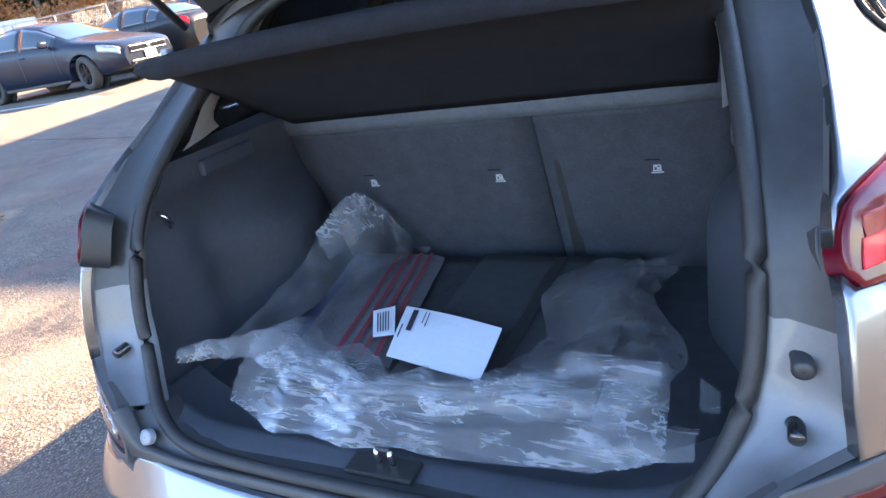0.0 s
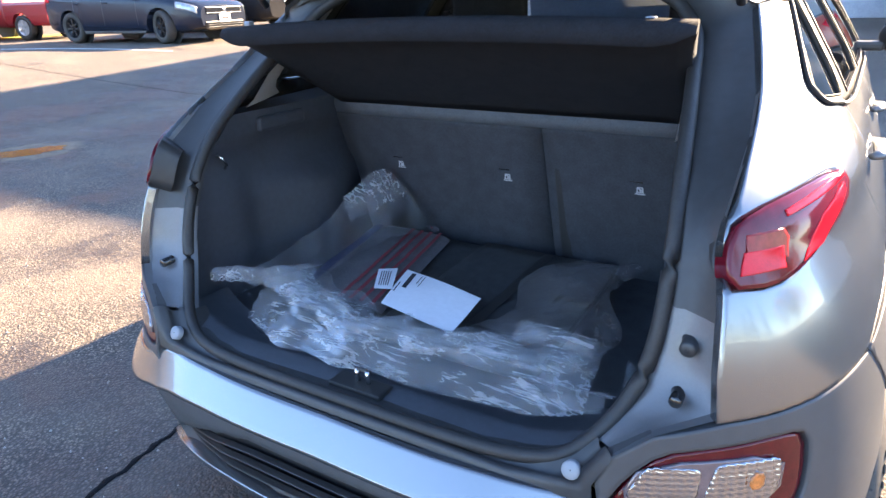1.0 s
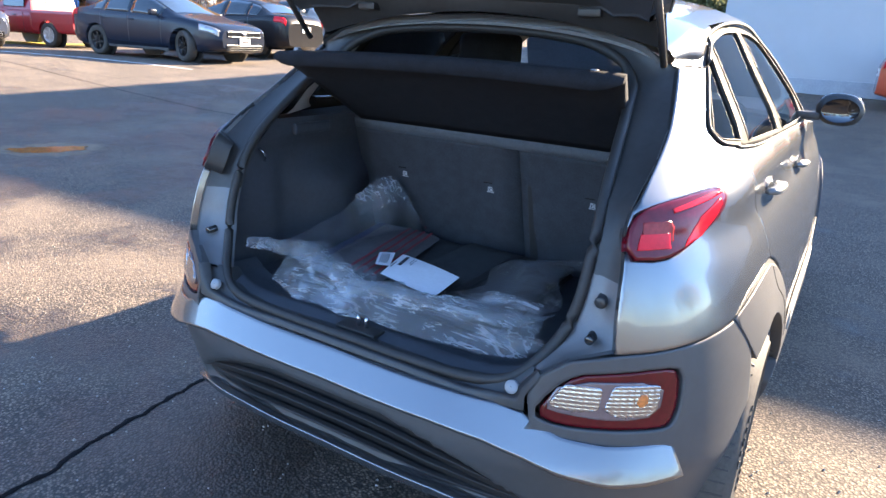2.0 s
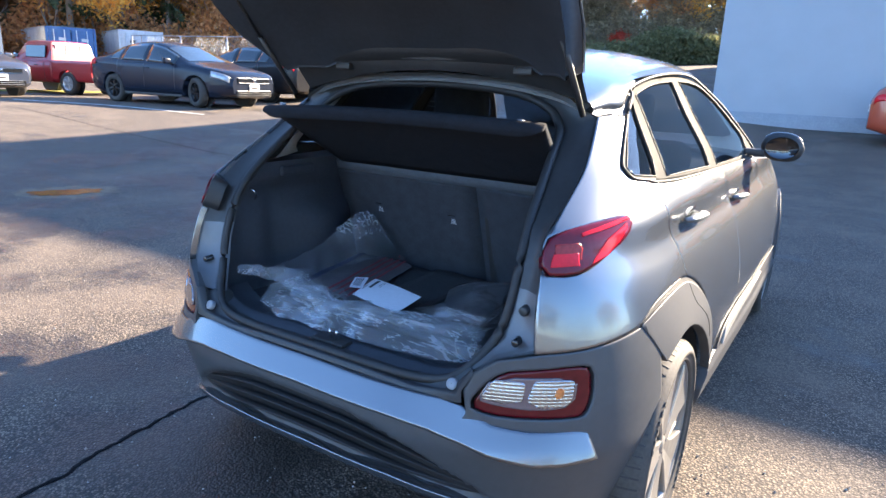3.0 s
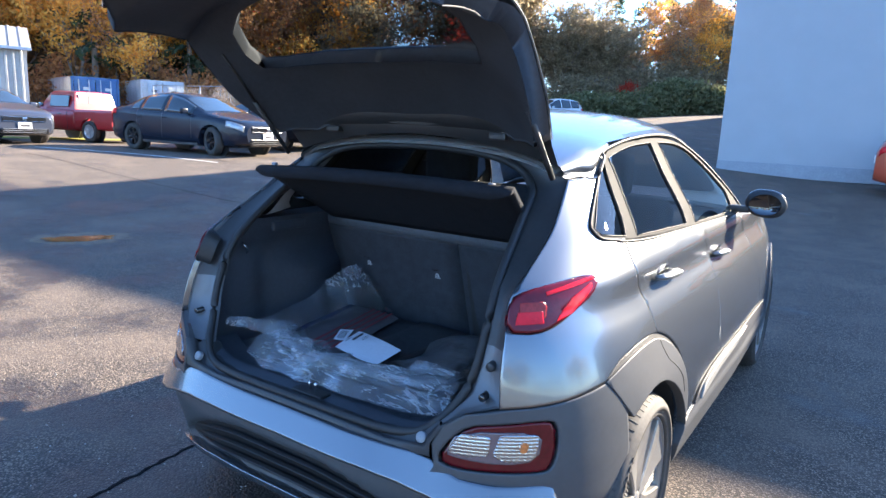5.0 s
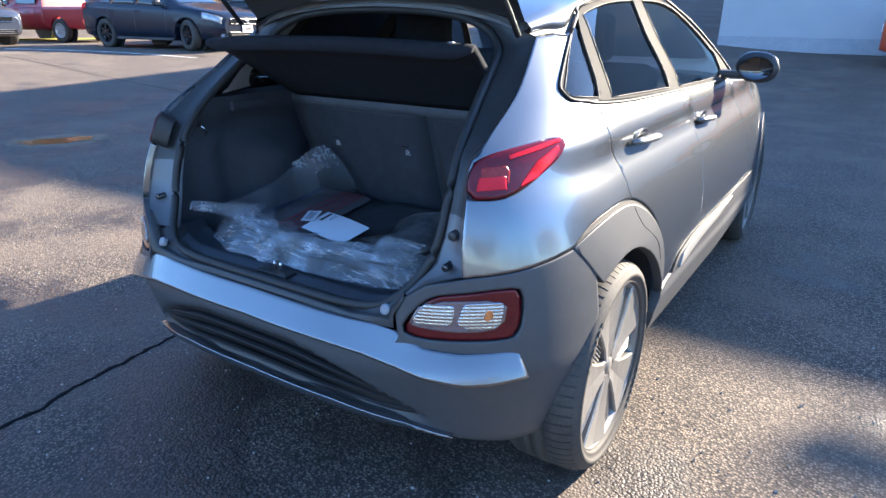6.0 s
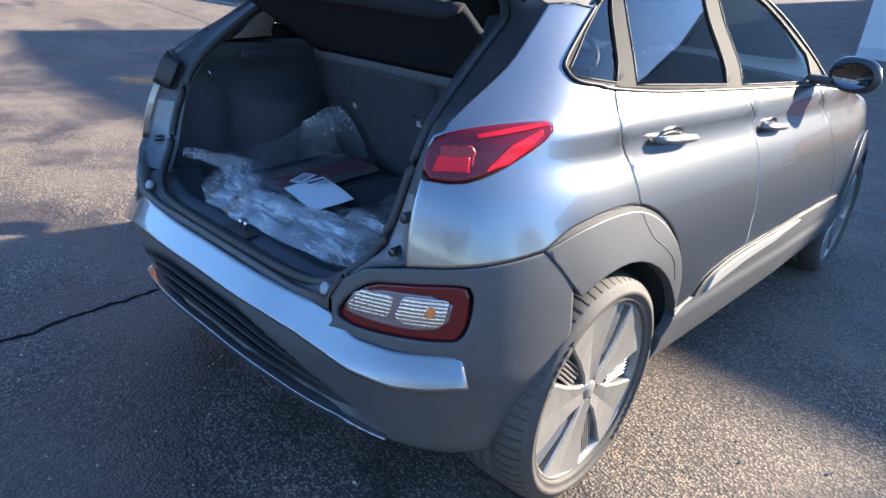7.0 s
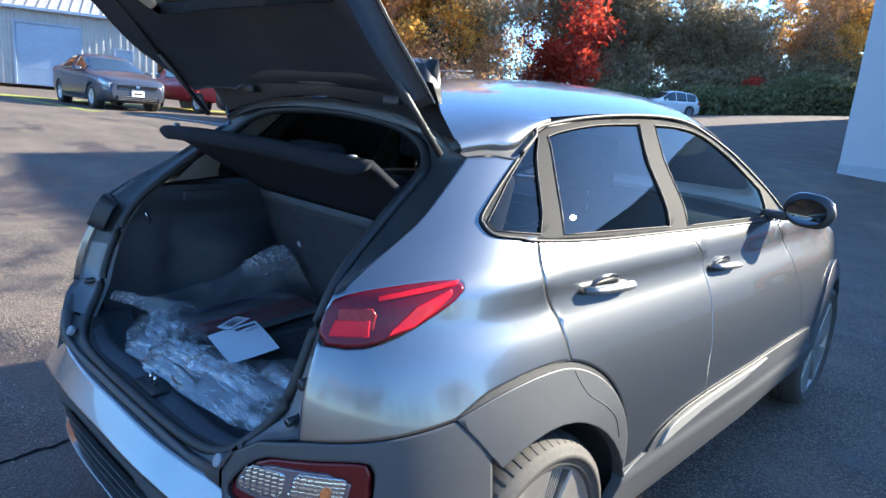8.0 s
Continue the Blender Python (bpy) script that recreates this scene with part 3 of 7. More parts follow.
panel("rear_bumper", mirrored(cover), CLAD, hatchback, holes=[bump_r, bump_l], step=0.012, thick=0.03, bend=recess, label="grey plastic rear bumper with a ribbed lower mouth")
def ledge(u, z):
    """The strip leans back: proud along its lower edge, flush along its upper one."""
    k = max(0.0, min(1.0, (abs(u) - 0.24) / 0.12))
    return (0.545 + 0.009 * k - z) * (0.56 - 0.14 * k) * max(0.35, min(1.0, (0.66 - abs(u)) / 0.10)) - 0.009 * max(0.0, min(1.0, (abs(u) - 0.44) / 0.10))


panel("bumper_strip", (STRIP_TOP + STRIP_LOW[::-1] + [(-x, y, z) for x, y, z in STRIP_LOW[1:]] + [(-x, y, z) for x, y, z in STRIP_TOP[::-1][:-1]]), PAINT, hatchback, off=0.013, thick=0.05, step=0.02, label="silver painted bumper strip", bend=ledge)
LOUVRE = mat("louvre_plastic", (0.016, 0.0155, 0.016), 0.5, var=0.2, scale=9, bump=0.05, bscale=400)
across = [0.02 * i for i in range(20)]
half = [tuple(on_skin(a, mouth_top(a) - 0.003)) for a in across] + [tuple(on_skin(a, mouth_low(a) + 0.001)) for a in reversed(across)]
panel("mouth_backing", mirrored(half), LOUVRE, hatchback, off=-0.016, thick=0.006, step=0.03, edge=0.004, label="black backing of the bumper mouth")
for share, reach in ((0.80, 18), (0.52, 19), (0.22, 19)):
    mid = [(a, mouth_low(a) + share * (mouth_top(a) - mouth_low(a))) for a in across[:reach]]
    upper = [tuple(on_skin(a, z + 0.011 - 0.009 * i / reach)) for i, (a, z) in enumerate(mid)]
    lower = [tuple(on_skin(a, z - 0.011 + 0.009 * i / reach)) for i, (a, z) in enumerate(mid)]
    line = upper + lower[::-1]
    slat = line + [(-x, y, z) for x, y, z in lower[1:]] + [(-x, y, z) for x, y, z in upper[:0:-1]]
    lean = lambda u, z: 0.8 * (z - mouth_low(abs(u)) - share * (mouth_top(abs(u)) - mouth_low(abs(u)))) - 0.016 * max(0.0, min(1.0, (abs(u) - 0.20) / 0.14))
    panel("louvre", slat, LOUVRE, hatchback, off=-0.001, thick=0.014, step=0.02, edge=0.003, label="black plastic louvre", bend=lean)
liplo = [(0, 0.10, 0.350), (0.3, 0.12, 0.345), (0.5, 0.17, 0.327), (0.60, 0.235, 0.30)]
lipup = [(0.60, 0.235, 0.307), (0.5, 0.17, 0.345), (0.3, 0.12, 0.368), (0, 0.10, 0.373)]
panel("bumper_lip", liplo + lipup + [(-x, y, z) for x, y, z in lipup[::-1][1:]] + [(-x, y, z) for x, y, z in liplo[::-1][:-1]], PAINT, hatchback, off=0.016, thick=0.03, step=0.02, edge=0.004, label="bright silver lower lip")

for nm, at, s in (("rear_wheel", (0.818, 0.74, 0.334), 1), ("rear_wheel", (-0.818, 0.74, 0.334), -1), ("front_wheel", (0.825, 3.34, 0.334), 1), ("front_wheel", (-0.825, 3.34, 0.334), -1)):
    wheel(nm, at, s, "alloy wheel with five broad spokes")
for s in (1, -1):
    for y in (0.74, 3.34):
        vs, fs = lathe([(0.385, 0.0), (0.385, -0.26), (0.001, -0.26)], "x", 40)
        vs = [(v[0] + 0.86, v[1] + y, max(v[2] + 0.334, 0.31)) for v in vs]
        vs = [(min(a, on_skin(to_skin((0.8, b, c))[0], c).x - 0.03), b, c) for a, b, c in vs]
        mesh("wheel_arch_liner", [(s * a, b, c) for a, b, c in vs], fs, BLACK, hatchback)

# roof, bonnet and screen
rows = []
for y, zc, zs, xs in ((0.70, 1.40, 1.33, 0.52), (0.85, 1.435, 1.372, 0.535), (1.05, 1.465, 1.395, 0.54), (1.3, 1.50, 1.418, 0.54), (1.7, 1.532, 1.437, 0.535), (2.0, 1.535, 1.432, 0.54), (2.15, 1.522, 1.400, 0.555), (2.25, 1.505, 1.36, 0.58)):
    rows.append([(xs * math.sin(a) / math.sin(1.25), y, zs + (zc - zs) * (math.cos(a) - math.cos(1.25)) / (1 - math.cos(1.25))) for a in np.linspace(-1.25, 1.25, 25)])
v, f = loft(rows)
mesh("roof", v, f, PAINT, hatchback)
v, f = loft([[(x * 0.985, y, z - 0.035) for x, y, z in r] for r in rows])
mesh("headliner", v, f, LINER, hatchback)
for s in (1, -1):
    v, f = tube([(s * x, y, z) for x, y, z in curved([(0.596, 0.875, 1.303), (0.579, 0.95, 1.345), (0.56, 1.0, 1.372), (0.545, 1.292, 1.410), (0.535, 1.67, 1.432), (0.54, 1.95, 1.426), (0.565, 2.13, 1.385), (0.625, 2.31, 1.305), (0.705, 2.51, 1.180), (0.775, 2.66, 1.06)], 5)], 0.0052, 8)
    mesh("roof_rail_moulding", v, f, RUBBER, hatchback)
# roof ends above the rear quarters: a painted band with a dark channel
for s in (1, -1):
    low = curved([(0.556, 0.712, 1.287), (0.575, 0.79, 1.294), (0.599, 0.862, 1.291), (0.578, 0.955, 1.345), (0.558, 1.04, 1.374)], 4)
    high = curved([(0.518, 0.695, 1.332), (0.530, 0.79, 1.356), (0.536, 0.87, 1.377), (0.539, 0.96, 1.388), (0.541, 1.05, 1.397)], 4)
    shape = ((0.0, 0.0, 0.0), (0.05, -0.007, -0.002), (0.24, -0.007, -0.002), (0.30, 0.002, 0.0), (0.5, 0.007, 0.003), (0.75, 0.006, 0.004), (1.0, 0.0, 0.0))
    rr = [[tuple(Vector(a).lerp(Vector(b), k) + Vector((dx, 0, dz))) for a, b in zip(low, high)] for k, dx, dz in shape]
    v, f = loft([[(s * x, y, z) for x, y, z in r] for r in rr])
    mesh("roof_side_band", v, f, PAINT, hatchback)
    v, f = loft([[(s * (x + 0.0012), y, z) for x, y, z in r] for r in rr[1:3]])
    mesh("roof_channel", v, f, BLACK, hatchback)
v, f = loft([[(x * 0.94, 2.25 - 0.0 * abs(x), z) for x, _, z in rows[-1]], [(0.74 * math.sin(a) / math.sin(1.25), 2.95 - 0.25 * (1 - math.cos(a)), 1.04 + 0.03 * math.cos(a)) for a in np.linspace(-1.25, 1.25, 25)]])
mesh("windscreen", v, f, CLEARGLASS, hatchback)
rows = []
for y, z, w in ((2.9, 1.055, 0.74), (3.2, 1.02, 0.75), (3.6, 0.95, 0.735), (3.9, 0.86, 0.70), (4.05, 0.74, 0.66), (4.12, 0.6, 0.66), (4.12, 0.35, 0.66)):
    rows.append([(w * t, y - 0.14 * t * t, z - 0.03 * t ** 4) for t in np.linspace(-1, 1, 15)])
v, f = loft(rows)
mesh("bonnet", v, f, PAINT, hatchback)

# ---- tailgate opening: painted jamb, seal, sill ----
OUTER = [(0, 0.715, 1.395), (0.3, 0.71, 1.38), (0.47, 0.695, 1.335), (0.53, 0.682, 1.30)] + JAMB + BUMPER_IN[1:5] + [(0.36, 0.135, 0.606), (0.2, 0.128, 0.615), (0, 0.124, 0.618)]
INNER = [(0, 0.74, 1.36), (0.3, 0.735, 1.345), (0.42, 0.72, 1.30), (0.46, 0.69, 1.255), (0.475, 0.66, 1.235), (0.495, 0.55, 1.16), (0.513, 0.44, 1.07), (0.522, 0.385, 1.015), (0.528, 0.345, 0.95), (0.53, 0.315, 0.88), (0.527, 0.295, 0.82), (0.514, 0.275, 0.76), (0.49, 0.245, 0.712), (0.462, 0.215, 0.675), (0.425, 0.195, 0.646), (0.37, 0.180, 0.634), (0.29, 0.170, 0.631), (0.16, 0.164, 0.632), (0, 0.163, 0.633)]
NB = 13
PLUG = mat("grey_plug", (0.22, 0.235, 0.26), 0.45)
# body silver in a darker copy, for the jamb's shade
SHADEDJAMB = mat("shaded_jamb_paint", (0.13, 0.135, 0.145), 0.5, 0.5, 0.2, var=0.06, scale=30)


def ring(k, dy=0.0, dz=0.0):
    return [tuple(Vector(a).lerp(Vector(b), k) + Vector((0, dy, dz))) for a, b in zip(OUTER, INNER)]


rings = [ring(0, 0.004), ring(0.06, 0.016), ring(0.26, 0.014), ring(0.62, 0.008), ring(0.78, -0.004), ring(1.0, 0.0), ring(1.02, 0.012)]
for s in (1, -1):
    # the upper jamb is black in place of paint shaded by the gate
    for nm, rr, i0, i1, mt in (("tailgate_jamb", rings[:2], 0, NB + 1, SHADEDJAMB), ("tailgate_jamb", rings[1:], 9, NB + 1, SHADEDJAMB), ("jamb_trim", rings[1:], 0, 10, BLACK)):
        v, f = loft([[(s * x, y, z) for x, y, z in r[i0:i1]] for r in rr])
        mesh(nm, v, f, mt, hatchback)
sills = [ring(0, 0.002, -0.004), ring(0.12, 0.0, 0.006), ring(0.35, 0.0, 0.008), ring(0.40, 0, -0.002), ring(0.62, 0, -0.004), ring(0.68, 0, 0.008), ring(1.0, 0, 0.004), ring(1.06, 0.03)]
full = [[(-x, y, z) for x, y, z in r[NB:]] + r[NB:][::-1][1:] for r in sills]
v, f = loft(full)
mesh("loading_sill", v, f, BLACK, hatchback, "black plastic loading sill")
loop = INNER + [(-x, y, z) for x, y, z in INNER[::-1][1:-1]]
v, f = tube(smoothed([(x, y - 0.012, z) for x, y, z in loop], 2), 0.0125, 8, True)
mesh("tailgate_seal", v, f, RUBBER, hatchback, "black rubber weather seal")
for s in (1, -1):
    for at, r, ax in (((s * 0.577, 0.262, 0.837), 0.0125, BLACK), ((s * 0.572, 0.238, 0.761), 0.010, GLOSSBLACK)):
        if s < 0 and ax is BLACK:
            continue
        d = 0.006 if s > 0 else 0.004
        v, f = lathe([(0.001, -d), (r * 0.75, -d), (r, -d * 0.5), (r, 0.02), (r * 1.2, 0.024)], "y", 20)
        mesh("rubber_stop", [Vector(p) + Vector(at) for p in v], f, ax, hatchback)
    v, f = lathe([(0.001, -0.003), (0.012, -0.003), (0.0145, -0.001), (0.0145, 0.01)], "y", 20)
    mesh("sill_plug", [Matrix.Rotation(-0.5, 3, "X") @ Vector(p) + Vector((s * 0.450, 0.152, 0.652)) for p in v], f, PLUG, hatchback, "pale grey round plug")

# ---- boot lining ----
v, f = loft([[(x, y, 0.622 + 0.002 * noise.noise((x * 9, y * 9, 0))) for x in np.linspace(-0.54, 0.54, 20)] for y in np.linspace(0.23, 1.0, 14)])
mesh("boot_floor", v, f, CARPET, hatchback, "black carpeted boot floor")
lip = [[(x, y, z) for x in np.linspace(-0.50, 0.50, 24)] for y, z in ((0.168, 0.622), (0.180, 0.634), (0.218, 0.638), (0.228, 0.640), (0.242, 0.624), (0.32, 0.620))]
lip = [[(x, y + 0.10 * max(0, abs(x) - 0.30) ** 1.5 * 3, z + (0.05 * max(0, (abs(x) - 0.34) / 0.16) ** 2)) for x, y, z in r] for r in lip]
v, f = loft(lip)
mesh("sill_trim", v, f, TRIM, hatchback, "black moulded sill trim")
bm = box((0.12, 0.045, 0.010), (0.02, 0.197, 0.6395), 0.004)
part("latch_recess", bm, LOUVRE, hatchback)
for dx in (0.012, 0.036):
    v, f = tube([(dx, 0.203, 0.640), (dx, 0.199, 0.664), (dx, 0.202, 0.671)], 0.0046, 8)
    mesh("latch_striker", v, f, CHROME, hatchback, "bright steel latch loop")
v, f = tube([(0.012, 0.202, 0.671), (0.036, 0.202, 0.671)], 0.0042, 8)
mesh("striker_bar", v, f, BLACK, hatchback)
for s in (1, -1):
    rings = []
    edge_z = [0.60] + [q[2] for q in INNER[5:16]][::-1]
    edge_y = [0.20] + [q[1] + 0.012 for q in INNER[5:16]][::-1]
    for ty in np.linspace(0, 1, 28):
        row = []
        for z in np.linspace(0.60, 1.07, 22):
            y0 = max(0.27, float(np.interp(z, edge_z, edge_y)))
            y = y0 + (0.99 - y0) * ty
            x = 0.545 - 0.03 * (y - 0.3)
            if y < 0.34:
                x -= 0.02 * (0.34 - y) / 0.07
            k = math.exp(-((y - 0.72) / 0.17) ** 2) / (1 + math.exp((z - 0.90) / 0.02))
            x -= 0.085 * k
            if y < 0.47:
                x -= 0.012 * (1 / (1 + math.exp((z - 0.93) / 0.01)))
            x -= 0.028 / (1 + math.exp(-(z - 1.0) / 0.008))
            row.append((s * x, y, z))
        rings.append(row)
    v, f = loft(rings)
    mesh("boot_side_trim", v, f, TRIM, hatchback, "black moulded side lining")
    v, f = loft([[(s * x, y, z) for x, y, z in r] for r in ([(0.515, 0.455, 1.06), (0.51, 0.60, 1.065), (0.50, 0.80, 1.065), (0.50, 1.0, 1.065)], [(0.56, 0.475, 1.07), (0.59, 0.62, 1.075), (0.62, 0.85, 1.075), (0.64, 1.0, 1.075)])])
    mesh("side_ledge", v, f, TRIM, hatchback)
    v, f = loft([[(s * x, y, z) for x, y, z in r] for r in ([(0.488, 0.475, 1.085), (0.486, 0.50, 1.100), (0.481, 0.555, 1.155), (0.466, 0.625, 1.205), (0.452, 0.68, 1.25), (0.44, 0.74, 1.32)], [(0.54, 0.59, 1.085), (0.545, 0.61, 1.100), (0.542, 0.665, 1.15), (0.52, 0.71, 1.205), (0.495, 0.745, 1.25), (0.48, 0.80, 1.32)], [(0.60, 0.70, 1.085), (0.61, 0.70, 1.100), (0.60, 0.71, 1.15), (0.575, 0.78, 1.205), (0.55, 0.84, 1.25), (0.52, 0.9, 1.32)])])
    mesh("rear_pillar_trim", v, f, LINER, hatchback, "pale grey pillar trim")
    bm = box((0.02, 0.16, 0.035), (s * 0.505, 0.60, 1.035), 0.008)
    part("shelf_support", bm, TRIM, hatchback)
    v, f = tube([(s * 0.535, 0.405, 0.985), (s * 0.520, 0.41, 0.975), (s * 0.520, 0.42, 0.955), (s * 0.535, 0.425, 0.945)], 0.004, 6)
    mesh("bag_hook", v, f, CHROME, hatchback)

# ---- rear seat ----
def slab(x0, x1, prof, thick, material, name, lab=""):
    """A padded back: a profile of (y, z) swept across x with rounded ends."""
    rows = []
    xs = np.linspace(x0, x1, 9)
    for x in xs:
        e = min(x - x0, x1 - x)
        k = 0.012 * (1 - min(1, e / 0.03)) ** 2
        rows.append([(x, y + k, z) for y, z in prof] + [(x, y + thick, z) for y, z in reversed(prof)])
    v, f = loft(rows, True, True)
    return mesh(name, v, f, material, hatchback, lab)


PROF = [(0.955, 0.60), (0.945, 0.62), (0.90, 0.75), (0.853, 0.895), (0.815, 1.005), (0.808, 1.02)]
slab(-0.51, 0.11, PROF, 0.12, FABRIC, "rear_seat_back", "black split rear seat back, folded up")
slab(0.116, 0.51, PROF, 0.12, FABRIC, "rear_seat_back", "black split rear seat back, folded up")
SEATTOP = mat("seat_top_cloth", (0.075, 0.085, 0.10), 0.9, var=0.2, scale=30, bump=0.3, bscale=700)
slab(-0.52, 0.52, [(0.808, 1.02), (0.800, 1.035), (0.797, 1.05), (0.803, 1.062), (0.82, 1.07)], 0.10, SEATTOP, "seat_top_roll", "grey cloth roll along the seat top")
WHITE = mat("white_print", (0.34, 0.34, 0.35), 0.6)
for x, z in ((-0.318, 0.879), (0.012, 0.878), (0.350, 0.884)):
    bm = box((0.034, 0.008, 0.026), (x - 0.008, 0.860 - 0.33 * (z + 0.030 - 0.895), z + 0.030), 0.003)
    part("anchor_slot", bm, GLOSSBLACK, hatchback)
    bm = bmesh.new()
    for dx, dz, w, h in ((0, -0.011, 0.024, 0.0022), (0, -0.0065, 0.018, 0.0022), (0.0065, 0.000, 0.0022, 0.010), (-0.0065, 0.000, 0.0022, 0.010), (0, 0.006, 0.013, 0.0022), (0.002, -0.001, 0.006, 0.005), (-0.002, 0.003, 0.004, 0.003)):
        box((w, 0.002, h), (x + dx, 0.852 - 0.33 * (z + dz - 0.895) * 1.0, z + dz), 0, bm=bm)
    part("anchor_mark", bm, WHITE, hatchback, "small white printed anchor mark")
bm = box((0.028, 0.006, 0.30), (0.155, 0.898, 0.77), 0.002, m=Matrix.Translation((0, 0.0, 0)))
bmesh.ops.rotate(bm, cent=(0.155, 0.898, 0.77), matrix=Matrix.Rotation(radians(17.5), 3, "X"), verts=bm.verts)
part("seat_strap", bm, RUBBER, hatchback)


def headrest(x, y, z, w, h, name="headrest"):
    bm = box((w, 0.10, h), (x, y, z), 0.035, seg=4)
    hr = part(name, bm, FABRIC, hatchback, smooth=True)
    for dx in (-0.06, 0.06):
        v, f = tube([(x + dx, y, z - h / 2 - 0.08), (x + dx, y, z - h / 2 + 0.02)], 0.006, 8)
        mesh("headrest_post", v, f, CHROME, hr)


headrest(-0.34, 0.93, 1.165, 0.25, 0.15)
headrest(0.34, 0.93, 1.165, 0.25, 0.15)
headrest(0.0, 0.93, 1.13, 0.22, 0.09)
for x in (-0.37, 0.37):
    bm = box((0.48, 0.16, 0.62), (0, 0, 0.31), 0.06, m=pose(x, 1.66, 0.55, -14, 0, 0), seg=4)
    part("front_seat_back", bm, FABRIC, hatchback, smooth=True)
    headrest(x, 1.52, 1.265, 0.26, 0.18)
    bm = box((0.5, 0.55, 0.2), (x, 1.95, 0.5), 0.05, seg=3)
    part("front_seat_cushion", bm, FABRIC, hatchback, smooth=True)
bm = box((1.2, 0.5, 0.16), (0, 1.2, 0.52), 0.05, seg=3)
part("rear_seat_cushion", bm, FABRIC, hatchback, smooth=True)
v, f = tube([Matrix.Rotation(radians(-25), 3, "X") @ Vector((0.18 * math.cos(a), 0, 0.18 * math.sin(a))) + Vector((-0.37, 2.28, 0.98)) for a in np.linspace(0, 2 * math.pi, 32, endpoint=False)], 0.016, 8, True)
mesh("steering_wheel", v, f, BLACK, hatchback)
bm = box((0.33, 0.03, 0.05), (-0.37, 2.29, 0.97), 0.01)
part("steering_wheel_spoke", bm, BLACK, hatchback)
v, f = loft([[(x, y, z) for x in np.linspace(-0.72, 0.72, 9)] for y, z in ((2.42, 0.55), (2.38, 0.75), (2.42, 0.93), (2.5, 0.98), (2.75, 1.0), (2.98, 1.02))])
mesh("dashboard", v, f, TRIM, hatchback)
v, f = loft([[(x, y, 0.30) for x in np.linspace(-0.78, 0.78, 5)] for y in (0.60, 1.5, 3.0)])
mesh("car_floor", v, f, BLACK, hatchback)
bm = box((1.20, 0.74, 0.03), (0, 0.66, 0.59), 0.004)
part("boot_underfloor", bm, BLACK, hatchback)
bm = box((1.44, 0.04, 0.6), (0, 2.72, 0.6), 0.004)
part("bulkhead", bm, BLACK, hatchback)

# ---- parcel shelf, hung tilted from the tailgate ----
rows = []
for x in np.linspace(-1, 1, 33):
    r = []
    for t in np.linspace(0, 1, 10):
        w = 0.495 - 0.03 * (1 - t) + 0.012 * max(0.0, t - 0.8) / 0.2
        r.append((x * w, 0.80 - 0.335 * t - 0.016 * t * (1 - x * x), 1.052 + 0.200 * t + t * (0.014 * (1 - x * x) + 0.004 * x)))
    a, b, c = r[-1]
    drop = 0.026 * min(1.0, (1.02 - abs(x)) * 9)
    r += [(a, b - 0.006, c - 0.4 * drop), (a, b - 0.012, c - drop), (a, b - 0.018, c - drop), (a, b - 0.018, c + 0.004), (a, b - 0.010, c + 0.012)]
    r += [(p, q + 0.004, o + 0.016) for p, q, o in reversed(r[:10])]
    rows.append(r)
v, f = loft(rows, True, True)
mesh("parcel_shelf", v, f, mat("shelf_cloth", (0.014, 0.016, 0.021), 0.9, spec=0.2, var=0.3, scale=30, bump=0.3, bscale=900), hatchback, "dark parcel shelf hung tilted up")
for s in (1, -1):
    bm = box((0.018, 0.016, 0.018), (s * 0.435, 0.470, 1.268), 0.004)
    part("cord_pin", bm, mat("pale_pin", (0.20, 0.22, 0.26), 0.4), hatchback)

# ---- tailgate, swung open about the roof hinge ----
GATE_LOW = [(0.612, 0.215, 0.77), (0.56, 0.17, 0.745), (0.505, 0.145, 0.71), (0.455, 0.125, 0.668), (0.36, 0.11, 0.652), (0.2, 0.10, 0.655), (0, 0.095, 0.657)]
GATE_SIDE = [(0, 0.63, 1.430), (0.3, 0.63, 1.420), (0.46, 0.64, 1.375), (0.550, 0.68, 1.283), (0.590, 0.545, 1.166), (0.599, 0.43, 1.099), (0.590, 0.308, 1.018), (0.595, 0.27, 0.95), (0.602, 0.245, 0.88), (0.608, 0.228, 0.82)]
GATE = mirrored(GATE_SIDE + GATE_LOW)
GLASS_OUT = mirrored([(0, 0.405, 1.27), (0.15, 0.415, 1.267), (0.28, 0.425, 1.25), (0.38, 0.44, 1.225), (0.45, 0.455, 1.19), (0.475, 0.41, 1.13), (0.46, 0.35, 1.085), (0.40, 0.28, 1.06), (0.2, 0.22, 1.048), (0, 0.20, 1.043)])
LINING_HOLE = mirrored([(0, 0.405, 1.268), (0.15, 0.415, 1.263), (0.27, 0.425, 1.245), (0.36, 0.44, 1.218), (0.415, 0.45, 1.185), (0.43, 0.40, 1.14), (0.405, 0.34, 1.097), (0.33, 0.27, 1.068), (0.2, 0.22, 1.052), (0, 0.20, 1.043)])
SWING = Matrix.Translation((0, 0.72, 1.395)) @ Matrix.Rotation(radians(-75), 4, "X") @ Matrix.Translation((0, -0.72, -1.395))
gate = panel("tailgate", GATE, PAINT, hatchback, holes=[GLASS_OUT], off=0.0, thick=0.006, step=0.045, label="raised tailgate, dark lined inside")
gate.matrix_basis = SWING
panel("rear_window", scaled(GLASS_OUT, 1.03), GATEGLASS, gate, off=-0.012, thick=0.004, step=0.06, label="tinted rear window")
